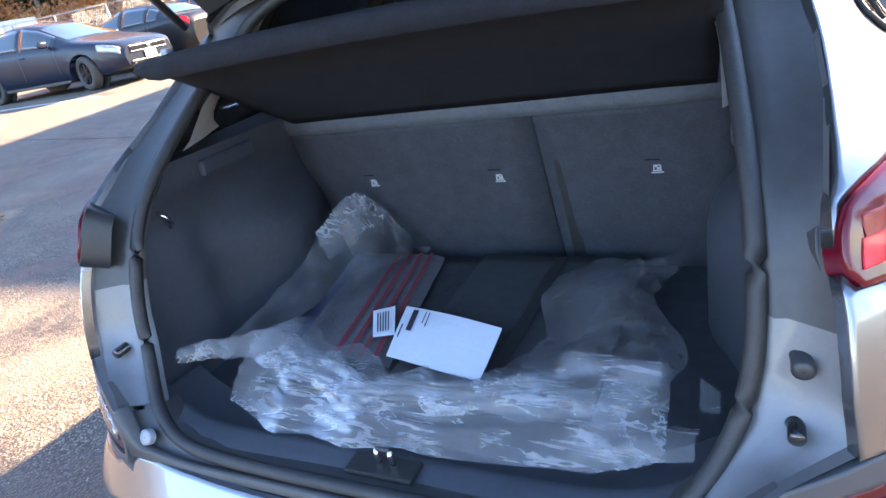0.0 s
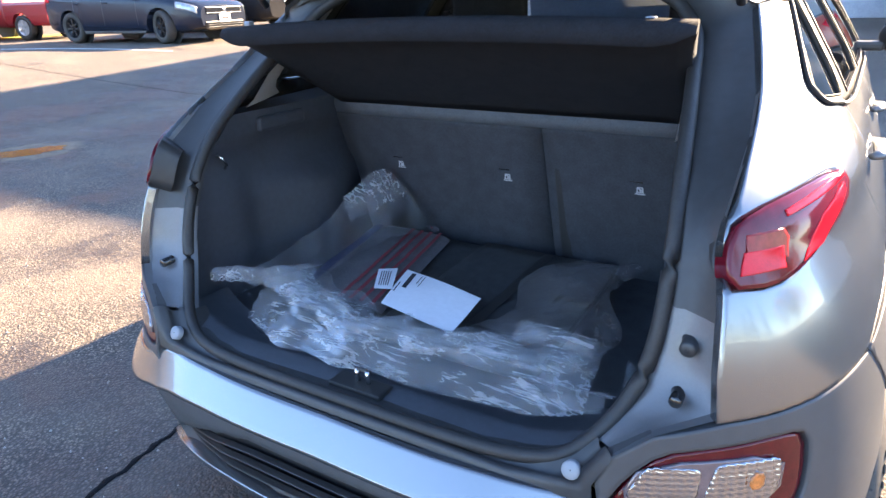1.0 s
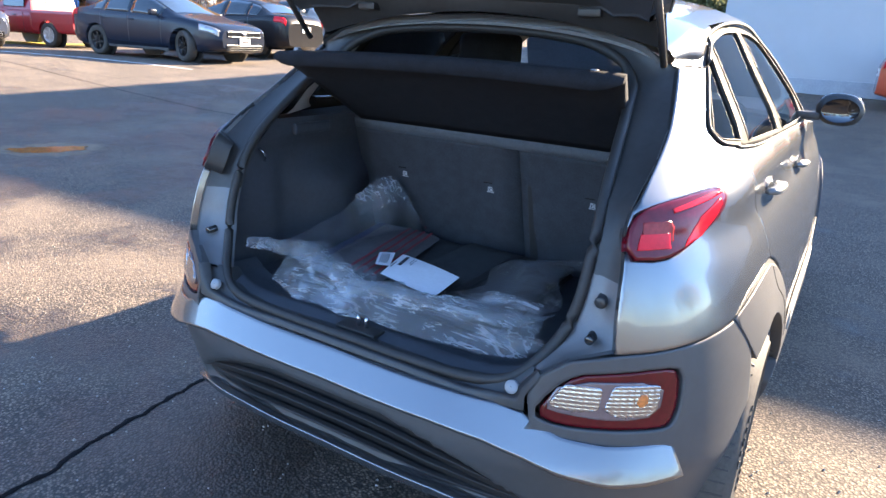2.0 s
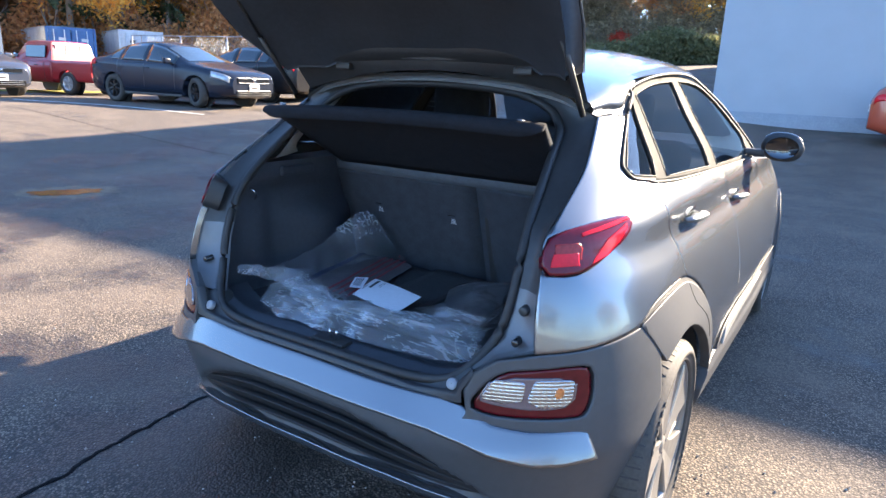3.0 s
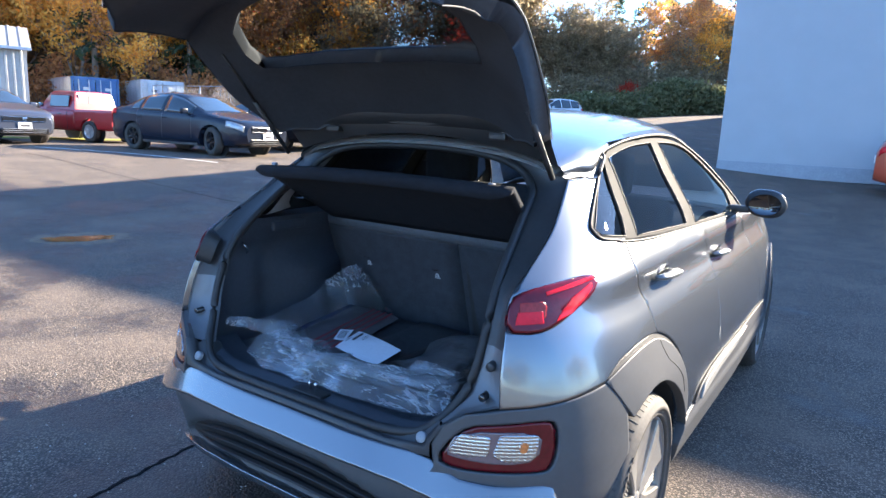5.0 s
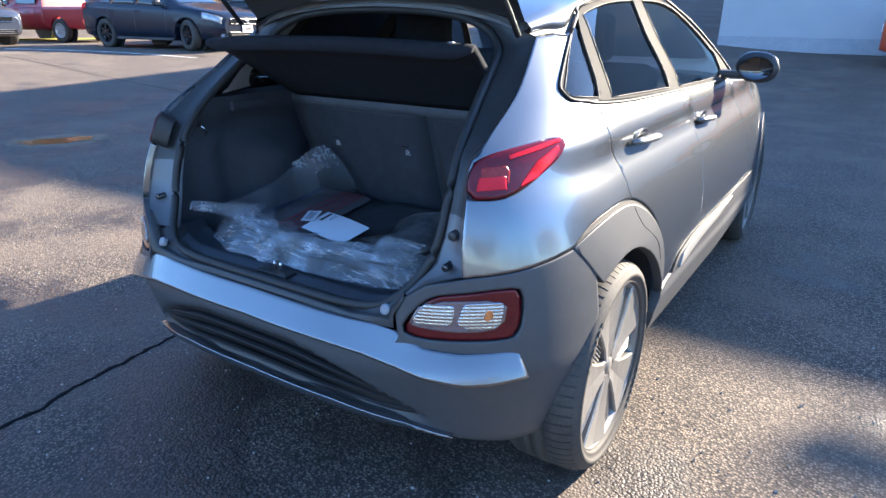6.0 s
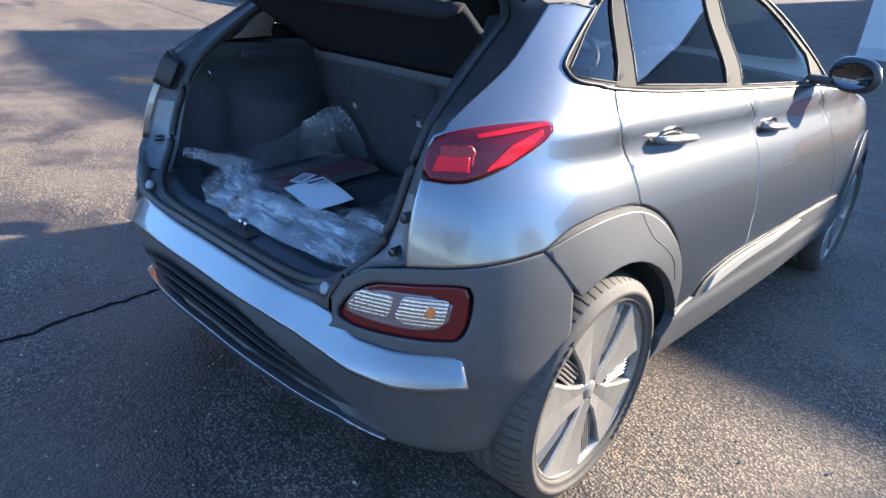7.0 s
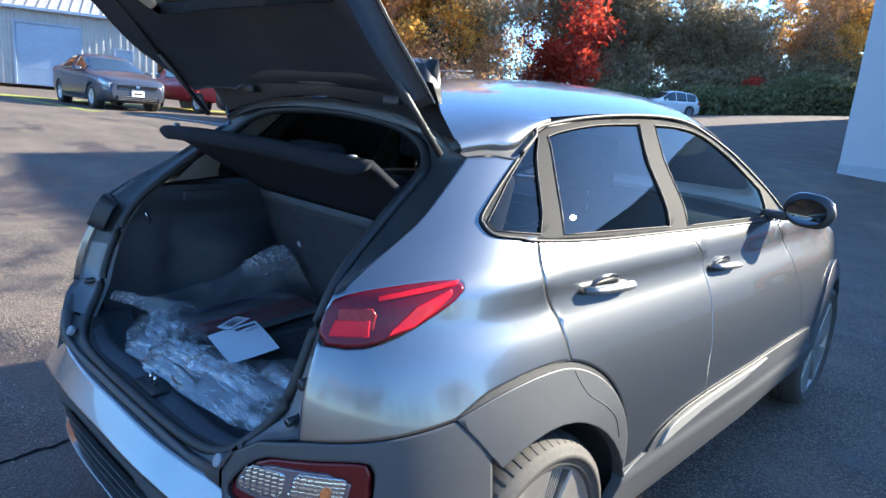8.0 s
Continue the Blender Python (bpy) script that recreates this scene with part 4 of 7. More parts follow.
panel("tailgate_lining", scaled(GATE, 0.997), TRIM, gate, holes=[LINING_HOLE], off=-0.055, thick=-0.047, step=0.026, label="black moulded tailgate lining", bend=lambda u, z: -0.03 * max(0.0, min(1.0, (1.03 - z) / 0.05)) * max(0.0, min(1.0, (z - 0.70) / 0.04)) * max(0.0, min(1.0, (0.52 - abs(u)) / 0.08)))
for x, w, h in ((-0.165, 0.115, 0.15), (0.055, 0.115, 0.115)):
    c = on_skin(to_skin((x, 0.12, 0.80))[0], 0.80)
    bm = box((w, 0.02, h), (x, c.y + 0.087, 0.80), 0.0095, seg=3)
    fr = part("recess_frame", bm, BLACK, gate, smooth=True)
    # no hollow here: a near-black slab gives the darkness of the pull recess
    bm = box((w - 0.018, 0.012, h - 0.018), (x, c.y + 0.0935, 0.80), 0.0055, seg=3)
    part("pull_recess", bm, mat("recess_shade_black", (0.006, 0.006, 0.007), 0.9), fr, smooth=True)
for s in (1, -1):
    gl = [(0.49, 0.20, 0.93), (0.50, 0.21, 0.985), (0.585, 0.285, 1.0), (0.582, 0.25, 0.93)]
    panel("tailgate_lamp", gl, REDLENS, gate, s, off=0.006, thick=0.02, step=0.03, edge=0.004, label="red lamp segment")
edge_x = np.linspace(-0.53, 0.53, 23)
from_roof = [(x, 0.700, 1.398 - 0.27 * x * x) for x in edge_x]
to_gate = [tuple(SWING @ Vector((x, 0.640, 1.385 - 0.30 * x * x))) for x in edge_x]
v, f = loft([from_roof, [tuple(Vector(a).lerp(Vector(b), 0.5) + Vector((0, -0.012, 0))) for a, b in zip(from_roof, to_gate)], to_gate])
mesh("hinge_cover", v, f, BLACK, hatchback, "black trim over the tailgate hinges")
# spoiler over the rear window
rows = []
for x in np.linspace(-0.50, 0.50, 25):
    e = 1 - abs(x) / 0.50
    d = 0.04 * min(1, e * 6) ** 0.5 + 0.02
    rows.append([(x, 0.70, 1.41 - 0.09 * x * x * 2.5), (x, 0.60 - 0, 1.418 - 0.1 * x * x * 2.5), (x, 0.66 - d, 1.412 - 0.11 * x * x * 2.5), (x, 0.655 - d, 1.400 - 0.11 * x * x * 2.5), (x, 0.60, 1.375 - 0.11 * x * x * 2.5), (x, 0.68, 1.37 - 0.11 * x * x * 2.5)])
v, f = loft(rows, True, True)
mesh("roof_spoiler", v, f, BLACK, gate, "black roof spoiler")
bm = box((0.20, 0.012, 0.022), (0, 0.587, 1.398), 0.004)
part("brake_light", bm, REDDEEP, gate, "red high brake light")
for s, low, top in ((1, (0.540, 0.64, 1.290), (0.535, 0.315, 1.625)), (-1, (-0.525, 0.62, 1.305), (-0.505, 0.315, 1.625))):
    a, b = Vector(low), Vector(top)
    v, f = tube([a, a.lerp(b, 0.55)], 0.0085, 10)
    st = mesh("gas_strut", v, f, BLACK, hatchback, "black gas strut")
    v, f = tube([a.lerp(b, 0.5), b], 0.0048, 8)
    mesh("strut_rod", v, f, RUBBER if s < 0 else CHROME, st)
for x in (-0.34, 0.34):
    bm = box((0.06, 0.10, 0.022), (x, 0.705, 1.402), 0.006)
    part("tailgate_hinge", bm, BLACK, hatchback)
# a wiper arm on the outside of the rear window
v, f = tube([(0.0, 0.19, 1.03), (0.12, 0.205, 1.05), (0.33, 0.245, 1.075)], 0.007, 6)
mesh("rear_wiper", v, f, BLACK, gate)

# ---- outside mirrors, handles ----
for s in (1, -1):
    rows = []
    for t in np.linspace(0, 1, 17):
        k = max(0.02, 1 - abs(2 * t - 1) ** 2.6) ** 0.5
        rows.append([(s * (0.815 + 0.185 * t), 2.40 + 0.03 * t + 0.078 * k * (math.cos(a) if math.cos(a) > 0 else 0.45 * math.cos(a)), 1.128 - 0.01 * t + 0.068 * k * math.sin(a)) for a in np.linspace(0, 2 * math.pi, 24, endpoint=False)])
    v, f = loft(rows, True, True)
    mi = mesh("door_mirror", v, f, BLACK, hatchback, "black door mirror with a glossy cap")
    v, f = loft([[(p[0], p[1] + 0.004, p[2] + 0.004) for p in r[0:10]] for r in rows[1:16]])
    mesh("mirror_cap", v, f, GLOSSBLACK, mi)
    v, f = lathe([(0.001, 0.0), (0.92, 0.0), (1.0, -0.004)], "y", 32)
    m2 = pose(s * 0.908, 2.376, 1.123, 5, 0, s * 6)
    mesh("mirror_glass", [m2 @ Vector((p[0] * 0.072, p[1] - 0.004, p[2] * 0.052)) for p in v], f, mat("mirror_silver", (0.07, 0.075, 0.085), 0.03, 1.0), mi, "dark mirror glass")
    bm = box((0.10, 0.06, 0.035), (s * 0.79, 2.41, 1.09), 0.012)
    part("mirror_foot", bm, BLACK, mi)
    for nm, door, y0, y1, z0, z1 in (("rear_door_handle", rd, 0.945, 1.185, 0.985, 0.972), ("front_door_handle", fd, 1.725, 1.945, 0.958, 0.945)):
        pts = []
        for t in np.linspace(0, 1, 9):
            y, z = y0 + (y1 - y0) * t, z0 + (z1 - z0) * t
            c = on_skin(to_skin((0.8, y, z))[0], z)
            pts.append((s * (c.x + 0.002 + 0.027 * min(1, min(t + 0.05, 1.05 - t) * 5) ** 0.6), y, z))
        v, f = tube(pts, [0.010, 0.014, 0.0155, 0.016, 0.016, 0.016, 0.0155, 0.014, 0.010], 12, False, 0.75)
        h = mesh(nm, v, f, SHADEDHANDLE, hatchback)
        # black ellipsoid for the shadow in the hollow behind the handle
        c = on_skin(to_skin((0.8, (y0 + y1) / 2, (z0 + z1) / 2))[0], (z0 + z1) / 2)
        m = pose(s * (c.x - 0.004), (y0 + y1) / 2, (z0 + z1) / 2 - 0.004, 0, s * 14, 0) @ Matrix.Diagonal((0.008, 0.085, 0.036, 1))
        bm = bmesh.new()
        bmesh.ops.create_icosphere(bm, subdivisions=3, radius=1, matrix=m)
        part("handle_cup", bm, GLOSSBLACK, h, smooth=True)

# ---- load: floor mats in a clear plastic bag, with a paper sheet ----
def film(name, milk, streak, gloss, squash):
    """Thin clear plastic: see-through, milky along fine stretched creases, with a soft sheen."""
    m = bpy.data.materials.new(name)
    m.use_nodes = True
    nt = m.node_tree
    nt.nodes.remove(nt.nodes["Principled BSDF"])
    N, L = nt.nodes.new, nt.links.new
    tr, gl, df, tl = N("ShaderNodeBsdfTransparent"), N("ShaderNodeBsdfGlossy"), N("ShaderNodeBsdfDiffuse"), N("ShaderNodeBsdfTranslucent")
    gl.inputs["Roughness"].default_value = 0.16
    gl.inputs[0].default_value = (0.9, 0.93, 1, 1)
    for q in (df, tl):
        q.inputs[0].default_value = (0.86, 0.88, 0.92, 1)
    tr.inputs[0].default_value = (0.93, 0.94, 0.95, 1)
    tc, mp = N("ShaderNodeTexCoord"), N("ShaderNodeMapping")
    mp.inputs["Scale"].default_value = squash
    mp.inputs["Rotation"].default_value = (0, 0, 0.25)
    L(tc.outputs["Object"], mp.inputs[0])
    fine, broad = N("ShaderNodeTexNoise"), N("ShaderNodeTexNoise")
    fine.inputs["Scale"].default_value, fine.inputs["Detail"].default_value, fine.inputs["Distortion"].default_value = 4, 6, 0.4
    broad.inputs["Scale"].default_value, broad.inputs["Detail"].default_value = 13, 4
    L(mp.outputs[0], fine.inputs["Vector"])
    L(tc.outputs["Object"], broad.inputs["Vector"])
    def math_node(op, x, y):
        q = N("ShaderNodeMath")
        q.operation = op
        for k, w in enumerate((x, y)):
            if isinstance(w, float):
                q.inputs[k].default_value = w
            else:
                L(w, q.inputs[k])
        return q.outputs[0]

    def ranged(x, *limits):
        q = N("ShaderNodeMapRange")
        for k, w in enumerate(limits):
            q.inputs[k + 1].default_value = w
        L(x, q.inputs[0])
        return q.outputs[0]

    line = ranged(math_node("ABSOLUTE", math_node("SUBTRACT", fine.outputs[0], 0.5), 0.0), 0.0, 0.075, 1.0, 0.0)
    cloud = ranged(broad.outputs[0], 0.38, 0.66, milk[0], milk[1])
    haze = math_node("ADD", cloud, math_node("MULTIPLY", line, ranged(broad.outputs[0], 0.35, 0.6, streak * 0.3, streak)))
    fr, cap = N("ShaderNodeFresnel"), N("ShaderNodeMath")
    fr.inputs[0].default_value = 1.5
    cap.operation = "MULTIPLY"
    cap.inputs[1].default_value = gloss
    L(fr.outputs[0], cap.inputs[0])
    bp = N("ShaderNodeBump")
    bp.inputs["Strength"].default_value, bp.inputs["Distance"].default_value = 0.3, 0.005
    L(fine.outputs[0], bp.inputs["Height"])
    L(bp.outputs[0], gl.inputs["Normal"])
    L(bp.outputs[0], df.inputs["Normal"])
    a, b, c = (N("ShaderNodeMixShader") for _ in range(3))
    c.inputs[0].default_value = 0.45
    L(df.outputs[0], c.inputs[1])
    L(tl.outputs[0], c.inputs[2])
    L(haze, a.inputs[0])
    L(tr.outputs[0], a.inputs[1])
    L(c.outputs[0], a.inputs[2])
    L(cap.outputs[0], b.inputs[0])
    L(a.outputs[0], b.inputs[1])
    L(gl.outputs[0], b.inputs[2])
    L(b.outputs[0], nt.nodes["Material Output"].inputs[0])
    return m


FILM = film("clear_film", (0.10, 0.19), 0.24, 0.10, (1.7, 15.0, 10.0))
PEAKF = film("creased_film", (0.02, 0.06), 0.16, 0.40, (4.0, 7.0, 5.0))
MATFELT = mat("mat_felt", (0.03, 0.032, 0.036), 0.95, var=0.3, scale=40, bump=0.5, bscale=500)
GREYFELT = mat("grey_sleeve", (0.13, 0.12, 0.125), 0.8, var=0.25, scale=20, bump=0.2, bscale=200)
PAPER = mat("paper", (0.72, 0.73, 0.78), 0.7, var=0.05, scale=10)
INK = mat("ink", (0.03, 0.03, 0.04), 0.7)
REDINK = mat("red_stripe", (0.22, 0.03, 0.04), 0.7)
BLUEINK = mat("navy_stripe", (0.02, 0.025, 0.08), 0.7)


def sheet(name, fn, nu, nv, material, parent=None, label="", smooth=True):
    v, f = loft([[fn(i / nu, j / nv) for j in range(nv + 1)] for i in range(nu + 1)])
    if not smooth:
        f = [t for a, b, c, d in f for t in ((a, b, c), (a, c, d))]
    return mesh(name, v, f, material, parent, label, smooth)


def wave(x, y, k, a):
    return a * noise.noise((x * k, y * k, 3.1)) + 0.4 * a * noise.noise((x * k * 2.3, y * k * 2.3, 7.7))


mats = thing("floor_mat_set", "dark felt floor mats stacked flat on the boot floor", "floor mats", pose(0, 0, 0))
for k, (x0, x1, y0, y1, z) in enumerate(((-0.36, 0.30, 0.36, 0.90, 0.632), (-0.33, 0.27, 0.38, 0.89, 0.648), (-0.06, 0.31, 0.37, 0.88, 0.664))):
    rows = []
    for t in np.linspace(0, 1, 12):
        x = x0 + (x1 - x0) * t
        top = [(x, y0 + (y1 - y0) * w, z + 0.012 + wave(x, y0 + (y1 - y0) * w, 6, 0.005)) for w in np.linspace(0, 1, 12)]
        rows.append([(x, y0, z)] + top + [(x, y1, z)])
    v, f = loft(rows, True, True)
    mesh("floor_mat", v, f, MATFELT, mats, "dark felt mat")
sleeve = sheet("grey_sleeve", lambda u, w: (-0.335 + 0.26 * u - 0.09 * w, 0.40 + 0.46 * w, 0.684 + wave(u, w, 5, 0.004) - 0.012 * (1 - math.sin(math.pi * min(1, max(0, u))) ** 0.3)), 12, 14, GREYFELT, mats, "grey printed sleeve")
for k in range(4):
    d = 0.135 + 0.030 * k
    sheet("red_stripe", lambda u, w: (-0.335 + d + 0.010 * u - 0.09 * w, 0.405 + 0.45 * w, 0.6885 + wave((d + 0.01 * u) / 0.26, w, 5, 0.004)), 1, 14, REDINK, sleeve)
sheet("navy_stripe", lambda u, w: (-0.335 + 0.008 + 0.028 * u - 0.09 * w, 0.405 + 0.45 * w, 0.685 + wave(0.05, w, 5, 0.004)), 1, 14, BLUEINK, sleeve)
sheet("dark_strap", lambda u, w: (0.12 + 0.025 * u, 0.38 + 0.48 * w, 0.682 + wave(0.4, w, 4, 0.003)), 1, 10, RUBBER, mats)

sheetob = thing("paper_sheet", "white printed paper sheet lying on the wrapped floor mats", "paper", pose(0, 0, 0))
# corners: far left, far right, near right, near left
C = [Vector(p) for p in ((-0.117, 0.570, 0), (0.114, 0.510, 0), (0.128, 0.355, 0), (-0.065, 0.388, 0))]


def on_paper(u, w, h=0.0):
    p = (C[0].lerp(C[1], u)).lerp(C[3].lerp(C[2], u), w)
    return (p.x, p.y, 0.7035 + h + 0.004 * math.sin(u * 3 + w * 2))


sheet("page", on_paper, 10, 8, PAPER, sheetob)
for a, b, c, d in ((0.06, 0.50, 0.10, 0.16), (0.40, 0.66, 0.035, 0.05), (0.06, 0.30, 0.24, 0.25), (0.06, 0.36, 0.28, 0.29)):
    sheet("printed_bar", lambda u, w: on_paper(c + (d - c) * u, a + (b - a) * w, 0.0012), 2, 8, INK, sheetob)
tag = thing("paper_label", "small white printed label beside the paper sheet on the mats", "label", pose(0, 0, 0))
L4 = [Vector(p) for p in ((-0.185, 0.545, 0), (-0.145, 0.570, 0), (-0.090, 0.465, 0), (-0.130, 0.450, 0))]


def on_tag(u, w, h=0.0):
    p = (L4[0].lerp(L4[1], u)).lerp(L4[3].lerp(L4[2], u), w)
    return (p.x, p.y, 0.702 + h)


sheet("label_face", on_tag, 2, 4, PAPER, tag)
for k in range(5):
    sheet("printed_bar", lambda u, w: on_tag(0.2 + 0.12 * k + 0.05 * u, 0.15 + 0.7 * w, 0.0012), 1, 2, INK, tag)

bag = thing("plastic_bag", "crumpled clear plastic bag round the floor mats in the boot", "bag", pose(0, 0, 0))


def crumple(x, y, z, a, seed=0.0):
    n = Vector((noise.noise((x * 11 + seed, y * 11, z * 11)), noise.noise((x * 11, y * 11 + 5 + seed, z * 11)), noise.noise((x * 11, y * 11, z * 11 + 9 + seed))))
    m = Vector((noise.noise((x * 31 + seed, y * 31, 1)), noise.noise((x * 31, y * 31, 6 + seed)), noise.noise((y * 31, x * 31, 4 + seed))))
    r = 1 - abs(noise.noise((x * 16 + y * 9, y * 16 - x * 5, seed))) * 2
    return Vector((x, y, z)) + n * a + m * a * 0.45 + Vector((0, 0, 1)) * max(0, r) ** 3 * a * 0.8


def front_film(u, w, lift=0.0, seed=2.0):
    """Loose film gathered in long folds over the front of the load."""
    x = -0.37 + 0.79 * u
    y0 = 0.234 + 0.05 * max(0.0, 0.2 - u) / 0.2 - 0.012 * math.sin(u * 5) + 0.05 * max(0.0, u - 0.88) / 0.12
    deep = 0.175 + 0.05 * math.exp(-((u - 0.10) / 0.12) ** 2) - 0.03 * math.exp(-((u - 0.62) / 0.2) ** 2)
    deep *= 1 + 0.35 * noise.noise((u * 6, seed, 0.3)) + 0.15 * noise.noise((u * 17, seed, 2.3))
    y = y0 + 0.012 * noise.noise((u * 9, seed, 5.0)) + deep * w
    z = 0.646 + 0.052 * math.sin(min(1.0, w * 1.5) * 1.57) + 0.022 * math.exp(-((u - 0.10) / 0.10) ** 2) * math.sin(w * 3.14)
    f1 = noise.noise((x * 3 + seed, w * 9 + 0.5 * math.sin(x * 7), seed))
    f2 = noise.noise((x * 6 + seed, w * 26 + 2.5 * x, seed + 4))
    z += (0.012 * max(0.0, 1 - abs(f1) * 2.4) + 0.005 * max(0.0, 1 - abs(f2) * 2.6)) * math.sin(min(1.0, w * 1.1) * 3.0) + lift
    p = crumple(x, y, z, 0.0026, seed)
    p.z = max(p.z, 0.644)
    return p


sheet("gathered_front", front_film, 110, 70, FILM, bag)
sheet("gathered_fold", lambda u, w: front_film(0.02 + 0.94 * u, 0.30 + 0.25 * noise.noise((u * 7, 1, 1)) + (0.45 + 0.3 * noise.noise((u * 8, 4, 4))) * w, 0.010, 5.0), 130, 26, FILM, bag)


def creased(p, a, seed):
    """Sharp folds at three scales pressed into a film at p."""
    q = Vector(p)
    for k, g in ((7, 1.0), (17, 0.55), (37, 0.25)):
        n = noise.noise((q.x * k + seed, q.y * k, q.z * k))
        m = noise.noise((q.y * k, q.z * k + seed, q.x * k + 3))
        q += Vector((0.5 * m, 0.4 * n, 1.0 - 2.6 * abs(n))) * a * g
    return q


def between(low, high, u, w, n=6):
    """A place between two lines of equal count."""
    a, b = curved(low, n), curved(high, n)
    t = u * (len(a) - 1)
    i = min(int(t), len(a) - 2)
    p, q = Vector(a[i]).lerp(Vector(a[i + 1]), t - i), Vector(b[i]).lerp(Vector(b[i + 1]), t - i)
    return p.lerp(q, w)


RIDGE = [(-0.385, 0.33, 0.735), (-0.405, 0.46, 0.738), (-0.402, 0.60, 0.762), (-0.388, 0.71, 0.815), (-0.356, 0.80, 0.860), (-0.335, 0.835, 0.845), (-0.285, 0.855, 0.775), (-0.25, 0.875, 0.71)]
LYING = [(-0.27, 0.40, 0.700), (-0.275, 0.48, 0.702), (-0.275, 0.58, 0.704), (-0.265, 0.68, 0.705), (-0.25, 0.76, 0.708), (-0.235, 0.81, 0.710), (-0.22, 0.84, 0.708), (-0.20, 0.86, 0.700)]
FLOORED = [(-0.43, 0.34, 0.655), (-0.46, 0.46, 0.648), (-0.465, 0.58, 0.646), (-0.455, 0.70, 0.648), (-0.42, 0.80, 0.66), (-0.38, 0.85, 0.67), (-0.33, 0.88, 0.67), (-0.27, 0.89, 0.67)]
sheet("raised_corner", lambda u, w: creased(between(RIDGE, LYING, u, w ** 1.25) - Vector((0, 0, 0.035 * math.sin(math.pi * w))), 0.007, 4.0), 64, 34, PEAKF, bag)
sheet("left_flank", lambda u, w: creased(between(RIDGE, FLOORED, u, w) + Vector((-0.02, 0, 0)) * math.sin(math.pi * w), 0.008, 5.0), 60, 22, PEAKF, bag)
TIP_A = [(-0.400, 0.70, 0.805), (-0.375, 0.755, 0.835), (-0.355, 0.80, 0.862), (-0.335, 0.83, 0.848), (-0.30, 0.845, 0.79)]
TIP_B = [(-0.345, 0.66, 0.755), (-0.325, 0.705, 0.775), (-0.312, 0.745, 0.785), (-0.300, 0.78, 0.775), (-0.285, 0.81, 0.745)]
sheet("raised_tip", lambda u, w: creased(between(TIP_A, TIP_B, u, w) + Vector((0.004, -0.012, 0.004)), 0.009, 12.0), 30, 20, FILM, bag)
sheet("knotted_tail", lambda u, w: crumple(-0.455 + 0.13 * u, 0.29 + 0.09 * u + 0.022 * math.cos(w * 6.283) + 0.02 * u, 0.735 - 0.030 * u + (0.016 + 0.012 * u) * math.sin(w * 6.283), 0.008, 6.0), 22, 16, FILM, bag)
FLAP_N = [(0.16, 0.37, 0.705), (0.25, 0.355, 0.708), (0.34, 0.345, 0.722), (0.415, 0.345, 0.720)]
FLAP_F = [(0.20, 0.80, 0.700), (0.27, 0.78, 0.712), (0.345, 0.72, 0.752), (0.395, 0.68, 0.745)]
sheet("right_flap", lambda u, w: creased(between(FLAP_N, FLAP_F, u, w) + Vector((0.03 * math.sin(w * 7), 0.02 * math.sin(u * 9), 0.028 * math.sin(math.pi * u) * math.sin(math.pi * w))), 0.008, 3.0), 34, 44, PEAKF, bag)
sheet("right_fold", lambda u, w: creased(between(FLAP_N, FLAP_F, 0.35 + 0.62 * u, 0.02 + 0.16 * w) + Vector((0, 0, 0.02 * math.sin(math.pi * w))), 0.006, 8.0), 34, 16, FILM, bag)
sheet("right_corner", lambda u, w: creased((0.31 + 0.15 * u, 0.225 + 0.03 * u + (0.12 - 0.03 * u) * w, 0.664 + 0.034 * math.sin(math.pi * min(1.0, 0.2 + w))), 0.007, 9.0), 34, 28, FILM, bag)
scrap = thing("plastic_scrap", "small torn clear plastic scrap standing against the boot lining", "plastic scrap", pose(0, 0, 0))
sheet("scrap_film", lambda u, w: crumple(0.452 + 0.03 * u, 0.41 + 0.02 * w, 0.64 + 0.055 * w * (1 - 0.6 * u), 0.006, 7.0), 8, 8, FILM, scrap)

# ---- ground ----
def ease(a, b, t):
    t = min(max((t - a) / (b - a), 0), 1)
    return t * t * (3 - 2 * t)


def rise(x, y):
    """The lot is level round the car, a little higher on its left, and climbs ahead."""
    r = math.hypot(x, y)
    d = max(0.0, min(y, 75.0) - 9)
    return 0.56 * ease(6, 15, r) * ease(1, -8, x) * ease(-12, 0, y) + 0.07 * d * ease(0, 6, d) * (1 - 0.55 * ease(-5, -30, x)) + 13 * ease(47, 82, r) * ease(0.62, 0.85, -x / max(r, 1))


